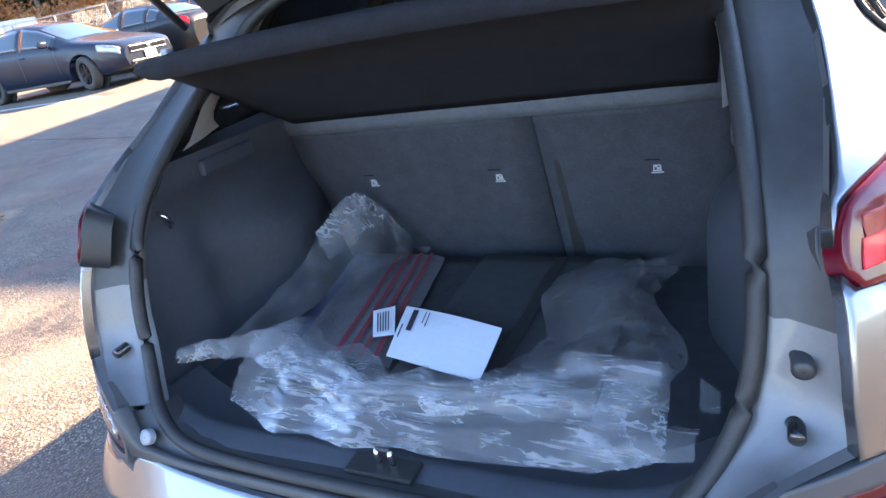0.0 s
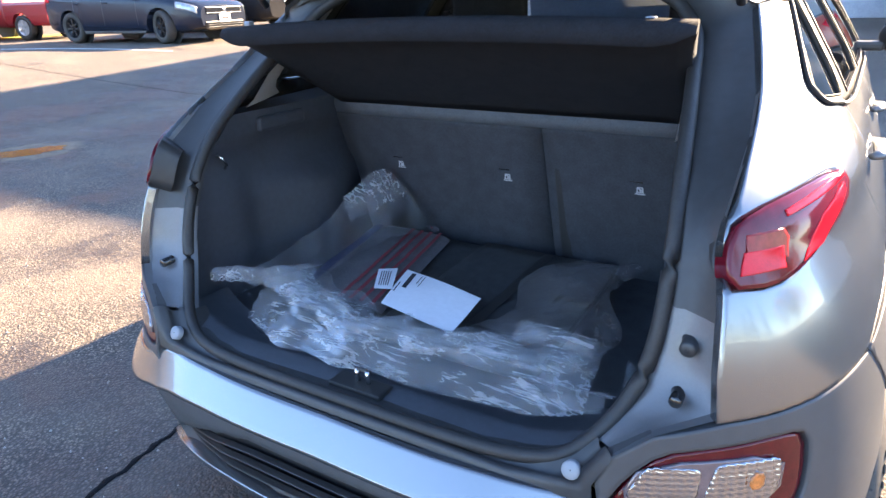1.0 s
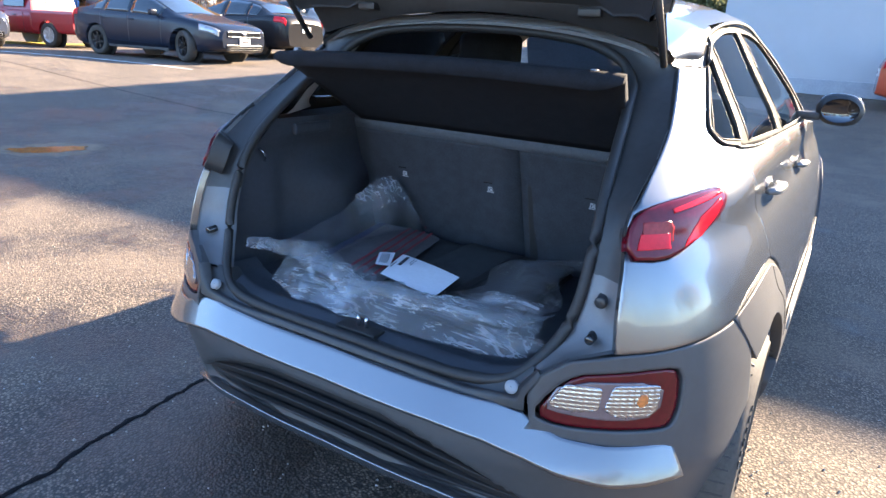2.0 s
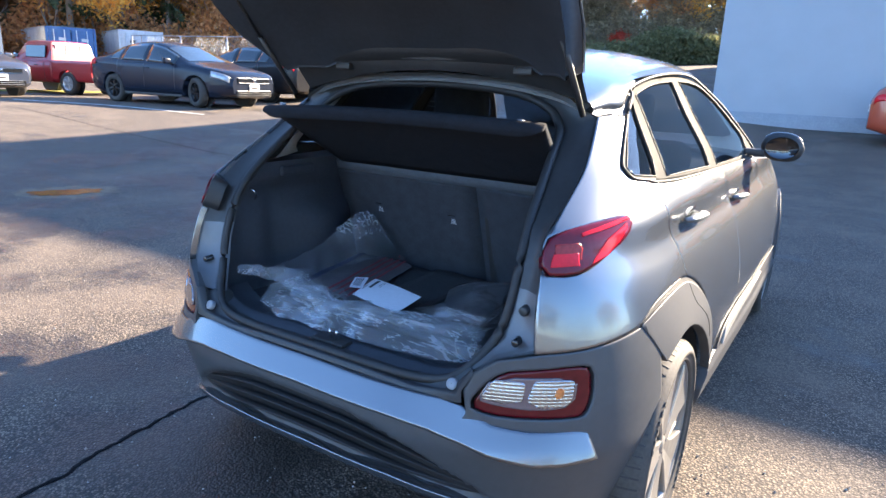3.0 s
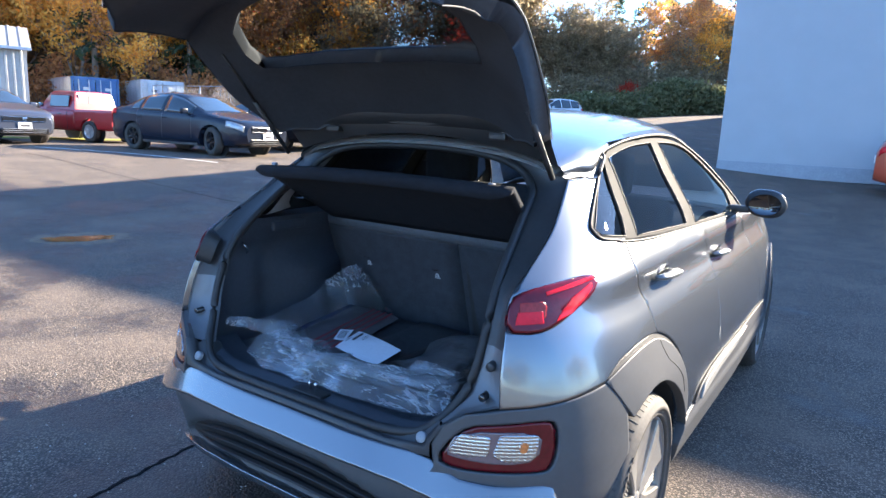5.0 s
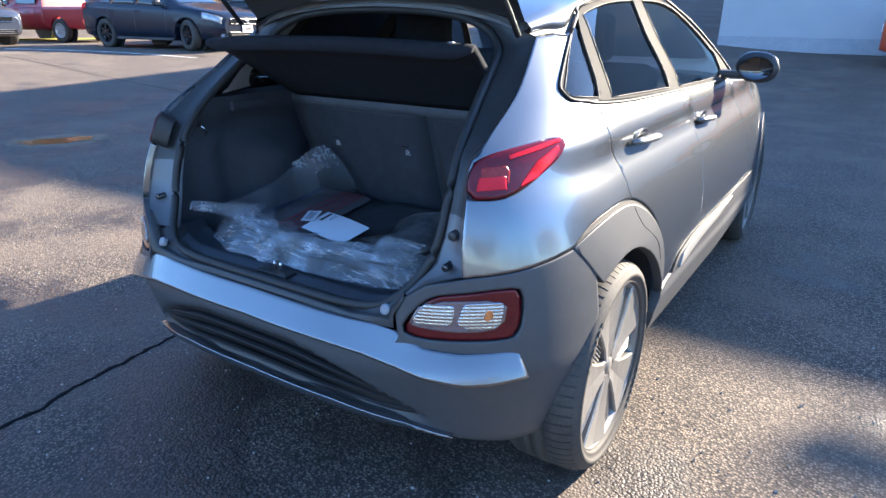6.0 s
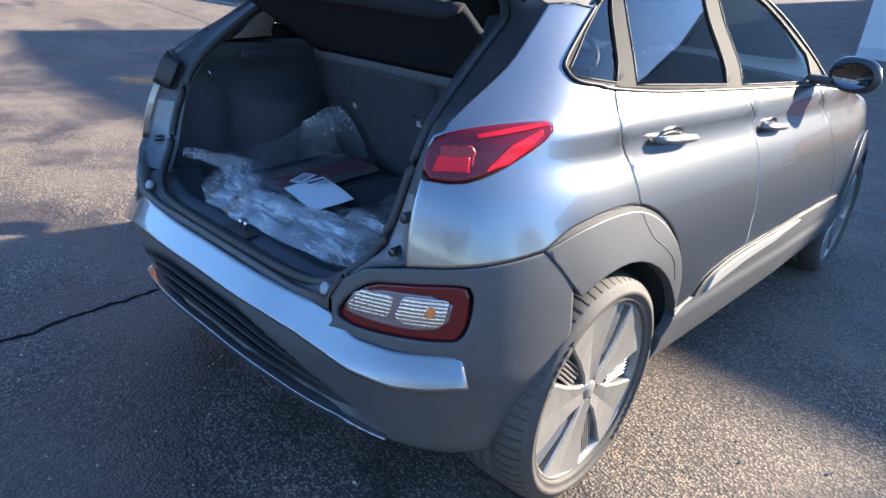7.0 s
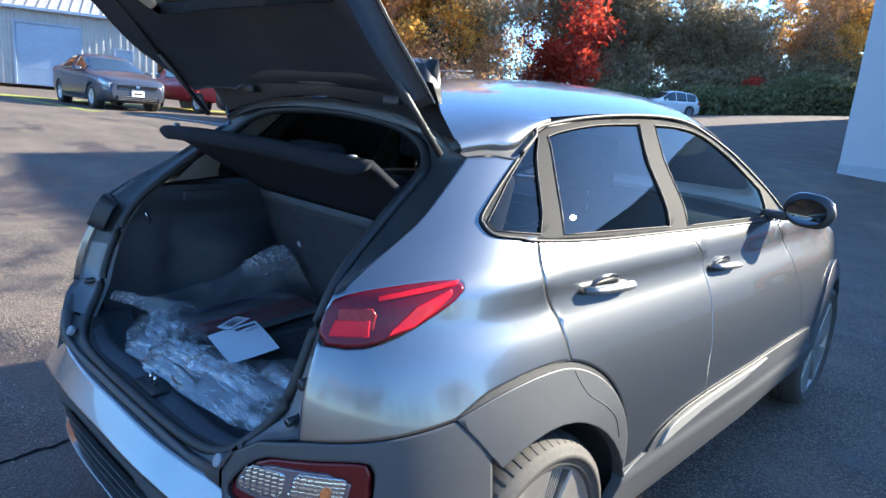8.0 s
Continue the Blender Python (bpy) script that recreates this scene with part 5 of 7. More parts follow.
def asphalt():
    m = bpy.data.materials.new("asphalt")
    m.use_nodes = True
    nt = m.node_tree
    p = nt.nodes["Principled BSDF"]
    N, L = nt.nodes.new, nt.links.new
    tc = N("ShaderNodeTexCoord")

    def noise_at(scale, detail=4, rough=0.55):
        n = N("ShaderNodeTexNoise")
        n.inputs["Scale"].default_value, n.inputs["Detail"].default_value, n.inputs["Roughness"].default_value = scale, detail, rough
        L(tc.outputs["Object"], n.inputs["Vector"])
        return n.outputs[0]

    def ranged(v, a, b, c=0.0, d=1.0):
        r = N("ShaderNodeMapRange")
        for k, w in enumerate((a, b, c, d)):
            r.inputs[k + 1].default_value = w
        L(v, r.inputs[0])
        return r.outputs[0]

    def mixed(f, a, b):
        x = N("ShaderNodeMix")
        x.data_type = "RGBA"
        L(f, x.inputs[0])
        for k, w in ((6, a), (7, b)):
            if isinstance(w, tuple):
                x.inputs[k].default_value = (*w, 1)
            else:
                L(w, x.inputs[k])
        return x.outputs[2]

    vo = N("ShaderNodeTexVoronoi")
    vo.inputs["Scale"].default_value = 105
    L(tc.outputs["Object"], vo.inputs["Vector"])
    chip = N("ShaderNodeSeparateColor")
    L(vo.outputs["Color"], chip.inputs[0])
    stone = mixed(chip.outputs[0], (0.070, 0.054, 0.042), (0.315, 0.246, 0.182))
    binder = mixed(ranged(vo.outputs["Distance"], 0.25, 0.62), stone, (0.042, 0.034, 0.029))
    worn = mixed(ranged(noise_at(1.3, 6), 0.45, 0.8), binder, mixed(ranged(noise_at(40, 3), 0.3, 0.7), (0.118, 0.091, 0.068), (0.200, 0.155, 0.117)))
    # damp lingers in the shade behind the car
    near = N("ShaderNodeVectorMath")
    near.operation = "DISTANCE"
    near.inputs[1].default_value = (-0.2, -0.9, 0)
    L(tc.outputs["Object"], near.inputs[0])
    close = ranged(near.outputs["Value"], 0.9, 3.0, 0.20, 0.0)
    # second zone, left of the car: shade put into the asphalt's colour
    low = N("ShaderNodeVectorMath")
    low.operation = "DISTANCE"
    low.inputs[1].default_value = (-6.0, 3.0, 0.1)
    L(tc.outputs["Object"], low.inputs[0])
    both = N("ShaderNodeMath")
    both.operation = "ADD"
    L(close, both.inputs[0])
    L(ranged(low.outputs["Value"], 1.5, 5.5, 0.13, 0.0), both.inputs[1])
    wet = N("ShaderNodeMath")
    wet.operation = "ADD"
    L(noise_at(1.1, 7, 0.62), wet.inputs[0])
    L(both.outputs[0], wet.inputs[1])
    # one mask for real damp and for the painted shade
    damp_and_shade = ranged(wet.outputs[0], 0.56, 0.68)
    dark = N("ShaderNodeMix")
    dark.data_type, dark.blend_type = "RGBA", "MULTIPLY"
    L(damp_and_shade, dark.inputs[0])
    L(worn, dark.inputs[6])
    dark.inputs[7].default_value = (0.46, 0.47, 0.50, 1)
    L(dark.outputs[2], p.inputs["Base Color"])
    L(ranged(damp_and_shade, 0, 1, 0.9, 0.5), p.inputs["Roughness"])
    b = N("ShaderNodeBump")
    b.inputs["Strength"].default_value, b.inputs["Distance"].default_value = 0.55, 0.006
    b.invert = True
    L(vo.outputs["Distance"], b.inputs["Height"])
    b2 = N("ShaderNodeBump")
    b2.inputs["Strength"].default_value, b2.inputs["Distance"].default_value = 0.3, 0.02
    L(noise_at(7, 6), b2.inputs["Height"])
    L(b2.outputs[0], b.inputs["Normal"])
    L(b.outputs[0], p.inputs["Normal"])
    return m


ASPHALT = asphalt()
xs = sorted(set([round(-14 + 0.5 * i, 2) for i in range(57)] + [s * d for d in (18, 22, 27, 33, 40, 46, 52, 58, 65, 72, 80, 90, 150, 400, 1500) for s in (1, -1)]))
ys = sorted(set([round(-8 + 0.5 * i, 2) for i in range(77)] + [34, 38, 43, 50, 58, 66, 76, 90, 150, 400, 1500, -12, -20, -40, -100, -400, -1500]))
v = [(x, y, rise(x, y)) for y in ys for x in xs]
n = len(xs)
f = [(j * n + i, j * n + i + 1, j * n + n + i + 1, j * n + n + i) for j in range(len(ys) - 1) for i in range(n - 1)]
tagged(mesh("ground", v, f, ASPHALT), "worn asphalt lot, partly wet and partly darkened for shade, rising gently away from the car", "ground", kind="structure")

WALLGREY = mat("painted_wall", (0.36, 0.38, 0.41), 0.7, var=0.04, scale=0.25, bump=0.02, bscale=40)
warehouse = thing("warehouse", "tall plain blue-grey warehouse in shade beside the lot", "building", kind="structure")
foot = [(-2.0, 17.1), (34, 17.1), (34, 52), (-2.0, 52)]
v = [(x, y, z) for z in (-0.5, 7.48) for x, y in foot]
mesh("wall", v, [(0, 1, 5, 4), (1, 2, 6, 5), (2, 3, 7, 6), (3, 0, 4, 7)], WALLGREY, warehouse, smooth=False)
bm = box((36.1, 35.0, 0.12), (16.0, 34.55, 7.48), 0.02)
part("roof", bm, WALLGREY, warehouse)
# unseen post and cap, added to cast a shadow patch by the car
shade_post = part("roof_vent", box((0.34, 0.14, 0.74), (10.2, 18.1, 7.86), 0.03), WALLGREY, warehouse)
part("vent_cap", box((1.0, 0.16, 0.19), (10.12, 18.1, 8.26), 0.03), WALLGREY, shade_post)
bm = box((36.0, 0.05, 0.35), (16.0, 17.07, 0.75), 0.01)
part("plinth", bm, mat("plinth", (0.30, 0.325, 0.365), 0.8, var=0.12, scale=3), warehouse)

# ---- marks on the ground ----
TAR = mat("crack_filler", (0.008, 0.008, 0.009), 0.9, spec=0.1, var=0.4, scale=30, bump=0.6, bscale=90)


def strip(name, pts, width, material, z=0.004, wob=0.0, label="", cat="", step=0.05):
    P = []
    for a, b in zip(pts, pts[1:]):
        n = max(1, int(math.dist(a, b) / step))
        P += [(a[0] + (b[0] - a[0]) * i / n, a[1] + (b[1] - a[1]) * i / n) for i in range(n)]
    P.append(pts[-1])
    rows = []
    for i, (x, y) in enumerate(P):
        a, b = P[max(0, i - 1)], P[min(len(P) - 1, i + 1)]
        d = Vector((b[0] - a[0], b[1] - a[1])).normalized()
        w = width * (1 + (wob and 0.7 * noise.noise((i * 0.6, width * 90, 2))))
        o = wob * noise.noise((i * 0.35, 4, 4)) + 0.5 * wob * noise.noise((i * 1.3, 9, 4))
        rows.append([(x + d.y * (o - w), y - d.x * (o - w), rise(x, y) + z * 0.3), (x + d.y * o, y - d.x * o, rise(x, y) + z), (x + d.y * (o + w), y - d.x * (o + w), rise(x, y) + z * 0.3)])
    v, f = loft(rows)
    return tagged(mesh(name, v, f, material), label, cat, kind="structure")


strip("ground_crack", [(-1.05, 1.2), (-1.0, 0.50), (-0.968, 0.10), (-0.92, -0.13), (-0.915, -0.36), (-0.88, -0.9), (-0.9, -2.5)], 0.0105, TAR, 0.004, 0.025, "ragged dark filled crack across the asphalt", "crack", 0.025)
strip("ground_crack", [(-13.0, 5.2), (-10.2, 5.25), (-8.6, 5.35), (-7.2, 5.45), (-5.2, 5.9)], 0.012, TAR, 0.004, 0.03, "thin dark crack across the far asphalt", "crack", 0.06)
LINE = mat("line_paint", (0.62, 0.62, 0.60), 0.7, var=0.4, scale=6)
strip("parking_line", [(-15.2, 6.35), (-10.3, 7.75)], 0.055, LINE, 0.006, 0, "worn white parking line on the asphalt", "line")
strip("parking_line", [(-17.4, 11.6), (-11.9, 13.1)], 0.055, LINE, 0.006, 0, "worn white parking line on the asphalt", "line")
VERGE = mat("verge_grass", (0.30, 0.30, 0.05), 0.9, var=0.5, scale=2, bump=0.5, bscale=40)
strip("grass_verge", [(-24.5, 0.5), (-20.6, 8.2), (-17.0, 15.0)], 0.9, VERGE, 0.03, 0.2, "strip of short yellowish grass behind the parking row", "grass", 0.5)
strip("grass_verge", [(-20.5, 4.9), (-16.0, 5.15), (-15.2, 5.3)], 0.16, VERGE, 0.012, 0.05, "thin yellow-green weeds along the parking row", "grass", 0.3)
WATER = mat("puddle_water", (0.10, 0.060, 0.028), 0.06, spec=0.9, var=0.7, scale=9, bump=0.35, bscale=24)
MUD = mat("puddle_silt", (0.15, 0.115, 0.075), 0.7, var=0.55, scale=9, bump=0.6, bscale=50)
rng = random.Random(9)


def blot(nm, cx, cy, r0, squash, z, material, lab, cat, seed):
    """An irregular flat stain with a ragged edge."""
    v = [(cx, cy, rise(cx, cy) + z)]
    for i in range(72):
        a = 2 * math.pi * i / 72
        r = r0 * (1 + 0.35 * noise.noise((math.cos(a) * 1.6, math.sin(a) * 1.6, seed)) + 0.25 * noise.noise((math.cos(a) * 6, math.sin(a) * 6, seed)))
        x, y = cx + r * (math.cos(a) * 0.45 - squash * math.sin(a) * 0.89), cy + r * (math.cos(a) * 0.89 + squash * math.sin(a) * 0.45)
        v.append((x, y, rise(x, y) + z))
    return tagged(mesh(nm, v, [(0, i + 1, (i + 1) % 72 + 1) for i in range(72)], material), lab, cat, kind="structure")


blot("puddle_silt", -6.05, 2.62, 0.52, 0.66, 0.003, MUD, "tan silt and wet leaves in a shallow dip of the asphalt", "silt", 3.0)
blot("puddle", -6.03, 2.60, 0.33, 0.55, 0.006, WATER, "small shallow puddle mirroring autumn trees", "puddle", 7.0)
# loose chippings
rng = random.Random(5)
v, f = [], []
for _ in range(1500):
    x, y = rng.uniform(-3.2, 2.6), rng.uniform(-1.6, 2.2)
    r = rng.uniform(0.0025, 0.006) * (1.6 if rng.random() < 0.06 else 1)
    k, a = len(v), rng.uniform(0, 3)
    v += [(x + r * math.cos(a + t * 1.57), y + r * math.sin(a + t * 1.57) * rng.uniform(0.6, 1), 0.002) for t in range(4)] + [(x + r * 0.2, y, 0.002 + r * 1.1)]
    f += [(k, k + 1, k + 4), (k + 1, k + 2, k + 4), (k + 2, k + 3, k + 4), (k + 3, k, k + 4)]
CHIP = mat("chipping", (0.30, 0.29, 0.27), 0.8, var=0.5, scale=20)
tagged(mesh("loose_chippings", v, f, CHIP, smooth=False), "scattered pale stone chippings on the asphalt", "gravel", kind="stuff")

# ---- parked vehicles ----
CARGLASS = mat("dark_car_glass", (0.022, 0.030, 0.036), 0.04, spec=0.6, coat=0.35)


def carve(ob, cutters):
    """Cuts meshes out of a mesh for good."""
    made = []
    bm = bmesh.new()
    bm.from_mesh(ob.data)
    bmesh.ops.recalc_face_normals(bm, faces=bm.faces)
    bm.to_mesh(ob.data)
    bm.free()
    for v, f in cutters:
        me = bpy.data.meshes.new("cut")
        me.from_pydata([tuple(p) for p in v], [], f)
        bm = bmesh.new()
        bm.from_mesh(me)
        bmesh.ops.recalc_face_normals(bm, faces=bm.faces)
        bm.to_mesh(me)
        bm.free()
        made.append(new("cut", me))
        made[-1].parent = ob.parent
        m = ob.modifiers.new("cut", "BOOLEAN")
        m.operation, m.object, m.solver = "DIFFERENCE", made[-1], "EXACT"
    bpy.context.view_layer.update()
    me = bpy.data.meshes.new_from_object(ob.evaluated_get(bpy.context.evaluated_depsgraph_get()))
    ob.modifiers.clear()
    ob.data = me
    for c in made:
        d = c.data
        bpy.data.objects.remove(c)
        bpy.data.meshes.remove(d)


def drum(x0, x1, y, z, r, n=28):
    v = [(x, y + r * math.cos(2 * math.pi * i / n), z + r * math.sin(2 * math.pi * i / n)) for x in (x0, x1) for i in range(n)]
    return v, [tuple(range(n))[::-1], tuple(range(n, 2 * n))] + [(i, (i + 1) % n, n + (i + 1) % n, n + i) for i in range(n)]

HEADLAMP = mat("headlamp", (0.32, 0.34, 0.36), 0.1, 0.4, coat=0.6, var=0.4, scale=14)
PLATE = mat("number_plate", (0.75, 0.75, 0.75), 0.5)
STEELRIM = mat("steel_rim", (0.32, 0.32, 0.33), 0.4, 0.7, var=0.2, scale=10)


def car_wheel(parent, x, y, r, s, turn=0, rim=STEELRIM, n=7):
    vs, fs = lathe([(r * 0.62, 0.07), (r * 0.70, 0.095), (r * 0.9, 0.10), (r * 0.98, 0.075), (r, 0.04), (r, -0.08), (r * 0.9, -0.10)], "x", 32)
    w = mesh("wheel", vs, fs, TYRE, parent)
    w.matrix_basis = pose(x, y, r, 0, 0, (0 if s > 0 else 180) + turn)
    vs, fs = lathe([(r * 0.64, 0.085), (r * 0.60, 0.06), (r * 0.50, 0.035), (r * 0.12, 0.045), (0.001, 0.06)], "x", 28)
    mesh("wheel_rim", vs, fs, rim, w)
    for k in range(n):
        bm = box((0.03, r * 0.14, r * 0.5), (0.06, 0, r * 0.34), 0.006, m=Matrix.Rotation(2 * math.pi * k / n, 4, "X"))
        part("spoke", bm, rim, w)


TOP_SALOON = ((-2.33, 0.80), (-2.31, 0.98), (-2.24, 1.07), (-2.0, 1.095), (-1.78, 1.10), (-1.55, 1.20), (-1.25, 1.345), (-0.95, 1.42), (-0.45, 1.455), (-0.05, 1.44), (0.30, 1.36), (0.75, 1.165), (1.15, 1.005), (1.5, 0.945), (1.9, 0.885), (2.15, 0.83), (2.27, 0.785), (2.33, 0.70))
TOP_TALL = ((-2.33, 0.80), (-2.31, 0.98), (-2.24, 1.08), (-2.05, 1.22), (-1.80, 1.36), (-1.5, 1.42), (-0.95, 1.445), (-0.45, 1.455), (-0.05, 1.44), (0.30, 1.36), (0.75, 1.165), (1.15, 1.005), (1.5, 0.955), (1.9, 0.91), (2.15, 0.85), (2.27, 0.79), (2.33, 0.70))
BELT_LINE = ((-2.33, 0.74), (-2.30, 0.92), (-2.2, 1.0), (-1.8, 1.02), (-1.2, 0.99), (0.0, 0.95), (0.8, 0.925), (1.15, 0.91), (1.6, 0.855), (2.0, 0.80), (2.2, 0.75), (2.30, 0.69), (2.33, 0.62))
HALF_WIDTH = ((-2.33, 0.64), (-2.27, 0.74), (-2.1, 0.82), (-1.7, 0.87), (-1.0, 0.90), (0.4, 0.90), (1.2, 0.89), (1.7, 0.87), (2.0, 0.83), (2.2, 0.76), (2.30, 0.68), (2.33, 0.62))
ROOF_HALF = ((-2.33, 0.50), (-2.0, 0.66), (-1.8, 0.68), (-1.3, 0.585), (-0.9, 0.575), (-0.2, 0.585), (0.3, 0.60), (0.8, 0.67), (1.15, 0.73), (1.7, 0.72), (2.1, 0.66), (2.33, 0.50))


def saloon(name, label, m, paint, L=4.65, W=0.90, H=1.46, wb=2.69, r=0.325, rim=STEELRIM, estate=False, turn=0, bars=STEELRIM):
    """A parked car: one lofted shell, panes, pillars, lamps, grille, bumper intake, plate bars, mirrors, handles and wheels."""
    car = thing(name, label, "car", m)
    ky, kw = L / 4.66, W / 0.90
    top = TOP_TALL if estate else TOP_SALOON

    def at_y(table, y):
        k = (-0.05, -0.025, 0, 0.025, 0.05)
        return sum(float(np.interp(y + d, [q[0] for q in table], [q[1] for q in table])) for d in k) / 5

    def tall(z):
        return z if z < 0.95 else 0.95 + (z - 0.95) * (H - 0.95) / 0.51

    def sec(y):
        w, zb, zt, wr = at_y(HALF_WIDTH, y) * kw, at_y(BELT_LINE, y), tall(at_y(top, y)), at_y(ROOF_HALF, y) * kw
        zb = min(zb, zt - 0.03)
        low = 0.20 + 0.10 * max(0.0, abs(y) - 1.9) / 0.43
        zr = zt - 0.02 - 0.045 * min(1.0, max(0.0, zt - zb) / 0.4)
        wr = min(wr, w - 0.05)
        return [(0, low), (w * 0.80, low), (w * 0.95, low + 0.05), (w * 0.992, low + 0.18), (w, 0.5 * (low + zb) + 0.05), (w * 0.985, zb - 0.13), (w * 0.975, zb - 0.05), (w - 0.055, zb),
                ((w - 0.055 + wr) / 2 + 0.018, (zb + zr) / 2), (wr, zr), (wr * 0.62, zt - 0.012), (0, zt)]

    ys = [-2.33, -2.315, -2.28, -2.22, -2.1] + [float(q) for q in np.linspace(-1.95, 1.95, 40)] + [2.08, 2.17, 2.24, 2.29, 2.32, 2.33]
    rows = []
    for y in ys:
        h = sec(y)
        rows.append([(x, y * ky, z) for x, z in h] + [(-x, y * ky, z) for x, z in h[-2:0:-1]])
    v, fc = loft(rows, True, True)
    body = mesh("body", v, fc, paint, car)
    axles = (wb / 2 + 0.06, -wb / 2 + 0.02)
    carve(body, [drum(s * (W - 0.26), s * (W + 0.1), y, r, r * 1.15) for s in (1, -1) for y in axles])
    body.data.polygons.foreach_set("use_smooth", [len(q.vertices) < 5 for q in body.data.polygons])

    def spot(y, q, s=1):
        h = sec(y)
        i = min(int(q), 10)
        t = q - i
        return Vector((s * (h[i][0] + (h[i + 1][0] - h[i][0]) * t), y * ky, h[i][1] + (h[i + 1][1] - h[i][1]) * t))

    def patch(nm, y0, y1, q0, q1, s, material, lab="", out=0.006, nu=10, nq=5, slant=0.0, taper=0.0):
        """A sheet laid on the shell between two stations and two lines of its section."""
        grid, back = [], []
        for i in range(nu + 1):
            y = y0 + (y1 - y0) * i / nu
            row, row2 = [], []
            for j in range(nq + 1):
                q = q0 + (q1 - q0) * j / nq
                q += taper * (i / nu) * (1 - j / nq)
                yy = y + slant * (j / nq)
                p = spot(yy, q, s)
                n = (spot(yy + 0.02, q, s) - p).cross(spot(yy, min(q + 0.1, 10.99), s) - p)
                n = n.normalized() if n.length > 1e-9 else Vector((s, 0, 0))
                if n.x * s < 0 and abs(n.x) > 0.2 or (abs(n.x) <= 0.2 and n.z < 0):
                    n = -n
                row.append(p + n * out)
                row2.append(p - n * 0.01)
            grid.append(row)
            back.append(row2)
        vs, fs = loft(grid)
        k = len(vs)
        vs += [p for rr in back for p in rr]
        c = nq + 1
        loop = [i * c for i in range(nu + 1)] + [nu * c + j for j in range(1, c)] + [i * c + nq for i in range(nu - 1, -1, -1)] + [j for j in range(nq - 1, 0, -1)]
        fs += [(a, b2, b2 + k, a + k) for a, b2 in zip(loop, loop[1:] + loop[:1])]
        return mesh(nm, vs, fs, material, car, lab)

    # windscreen and rear window across the middle
    for nm, y0, y1 in (("windscreen", 1.08, 0.34), ("rear_window", *((-2.18, -1.86) if estate else (-1.74, -1.30)))):
        rows = []
        for i in range(9):
            y = y0 + (y1 - y0) * i / 8
            n = Vector((0, -(spot(y + 0.03, 11).z - spot(y - 0.03, 11).z) / 0.06, 1)).normalized()
            e = [spot(y, q) + n * 0.007 for q in (11, 10.4, 10, 9.4, 9.12)]
            rows.append([(-p.x, p.y, p.z) for p in e[:0:-1]] + [tuple(p) for p in e])
        vs, fs = loft(rows)
        mesh(nm, vs, fs, CARGLASS, car)
    for s in (1, -1):
        patch("front_window", 0.78, -0.16, 7.06, 8.92, s, CARGLASS)
        patch("rear_side_window", -0.23, -1.02, 7.06, 8.92, s, CARGLASS)
        patch("quarter_window", -1.08, -1.80 if estate else -1.40, 7.08, 8.90, s, CARGLASS)
        patch("headlamp", 1.86, 2.275, 4.85, 6.75, s, HEADLAMP, "clear headlamp", 0.012)
        patch("tail_lamp", -2.275, -1.98, 5.0, 6.9, s, REDLENS, "red tail lamp", 0.012)
        for y in axles:
            vs, fs = drum(s * (W - 0.27), s * (W - 0.24), y, r, r * 1.2)
            mesh("wheel_well", vs, fs, BLACK, car, smooth=False)
            car_wheel(car, s * (W - 0.13), y, r, s, turn if y > 0 else 0, rim)
        bm = box((0.19, 0.10, 0.13), (s * (W + 0.05), 0.66 * ky, 1.0), 0.04, seg=3)
        part("door_mirror", bm, paint, car, smooth=True)
        for y in (-0.10, -0.98):
            bm = box((0.03, 0.17, 0.03), (s * W * 0.992, y * ky, 0.83), 0.01)
            part("door_handle", bm, paint, car)
        for y in (0.80, -0.20, -1.12):
            patch("door_gap", y, y - 0.010, 3.0, 7.0, s, BLACK, out=0.0015, nu=1, nq=8)
        bm = box((0.03, 1.9, 0.06), (s * W * 0.965, 0.03, 0.235), 0.01)
        part("sill", bm, BLACK, car)
    f, b = L / 2, -L / 2
    bm = box((1.00 * kw, 0.05, 0.125), (0, f - 0.006, 0.625), 0.02)
    gr = part("grille", bm, GLOSSBLACK, car)
    for z in (0.572, 0.678):
        bm = box((0.98 * kw, 0.02, 0.010), (0, f + 0.016, z), 0.003)
        part("grille_bar", bm, CHROME, gr)
    bm = box((0.10, 0.02, 0.08), (0, f + 0.022, 0.63), 0.02)
    part("badge", bm, CHROME, gr)
    bm = box((1.10 * kw, 0.06, 0.15), (0, f - 0.002, 0.335), 0.03)
    lo = part("lower_intake", bm, GLOSSBLACK, car)
    for z in (0.30, 0.345, 0.39):
        bm = box((1.0 * kw, 0.012, 0.009), (0, f + 0.027, z), 0.002)
        part("intake_bar", bm, bars, lo)
    bm = box((0.31, 0.02, 0.155), (0, f + 0.02, 0.465), 0.004)
    pl = part("front_plate", bm, PLATE, car, "pale plate with dark bars")
    bm = box((0.31, 0.02, 0.155), (0, b - 0.012, 0.72), 0.004)
    pr = part("rear_plate", bm, PLATE, car, "pale plate with dark bars")
    for y, p2, z in ((f + 0.031, pl, 0.465), (b - 0.023, pr, 0.72)):
        bm = box((0.22, 0.003, 0.05), (0, y, z), 0)
        part("plate_bar", bm, INK, p2)
    return car


def at(x, y, rz, dz=0.0):
    return pose(x, y, rise(x, y) + dz, 0, 0, rz)


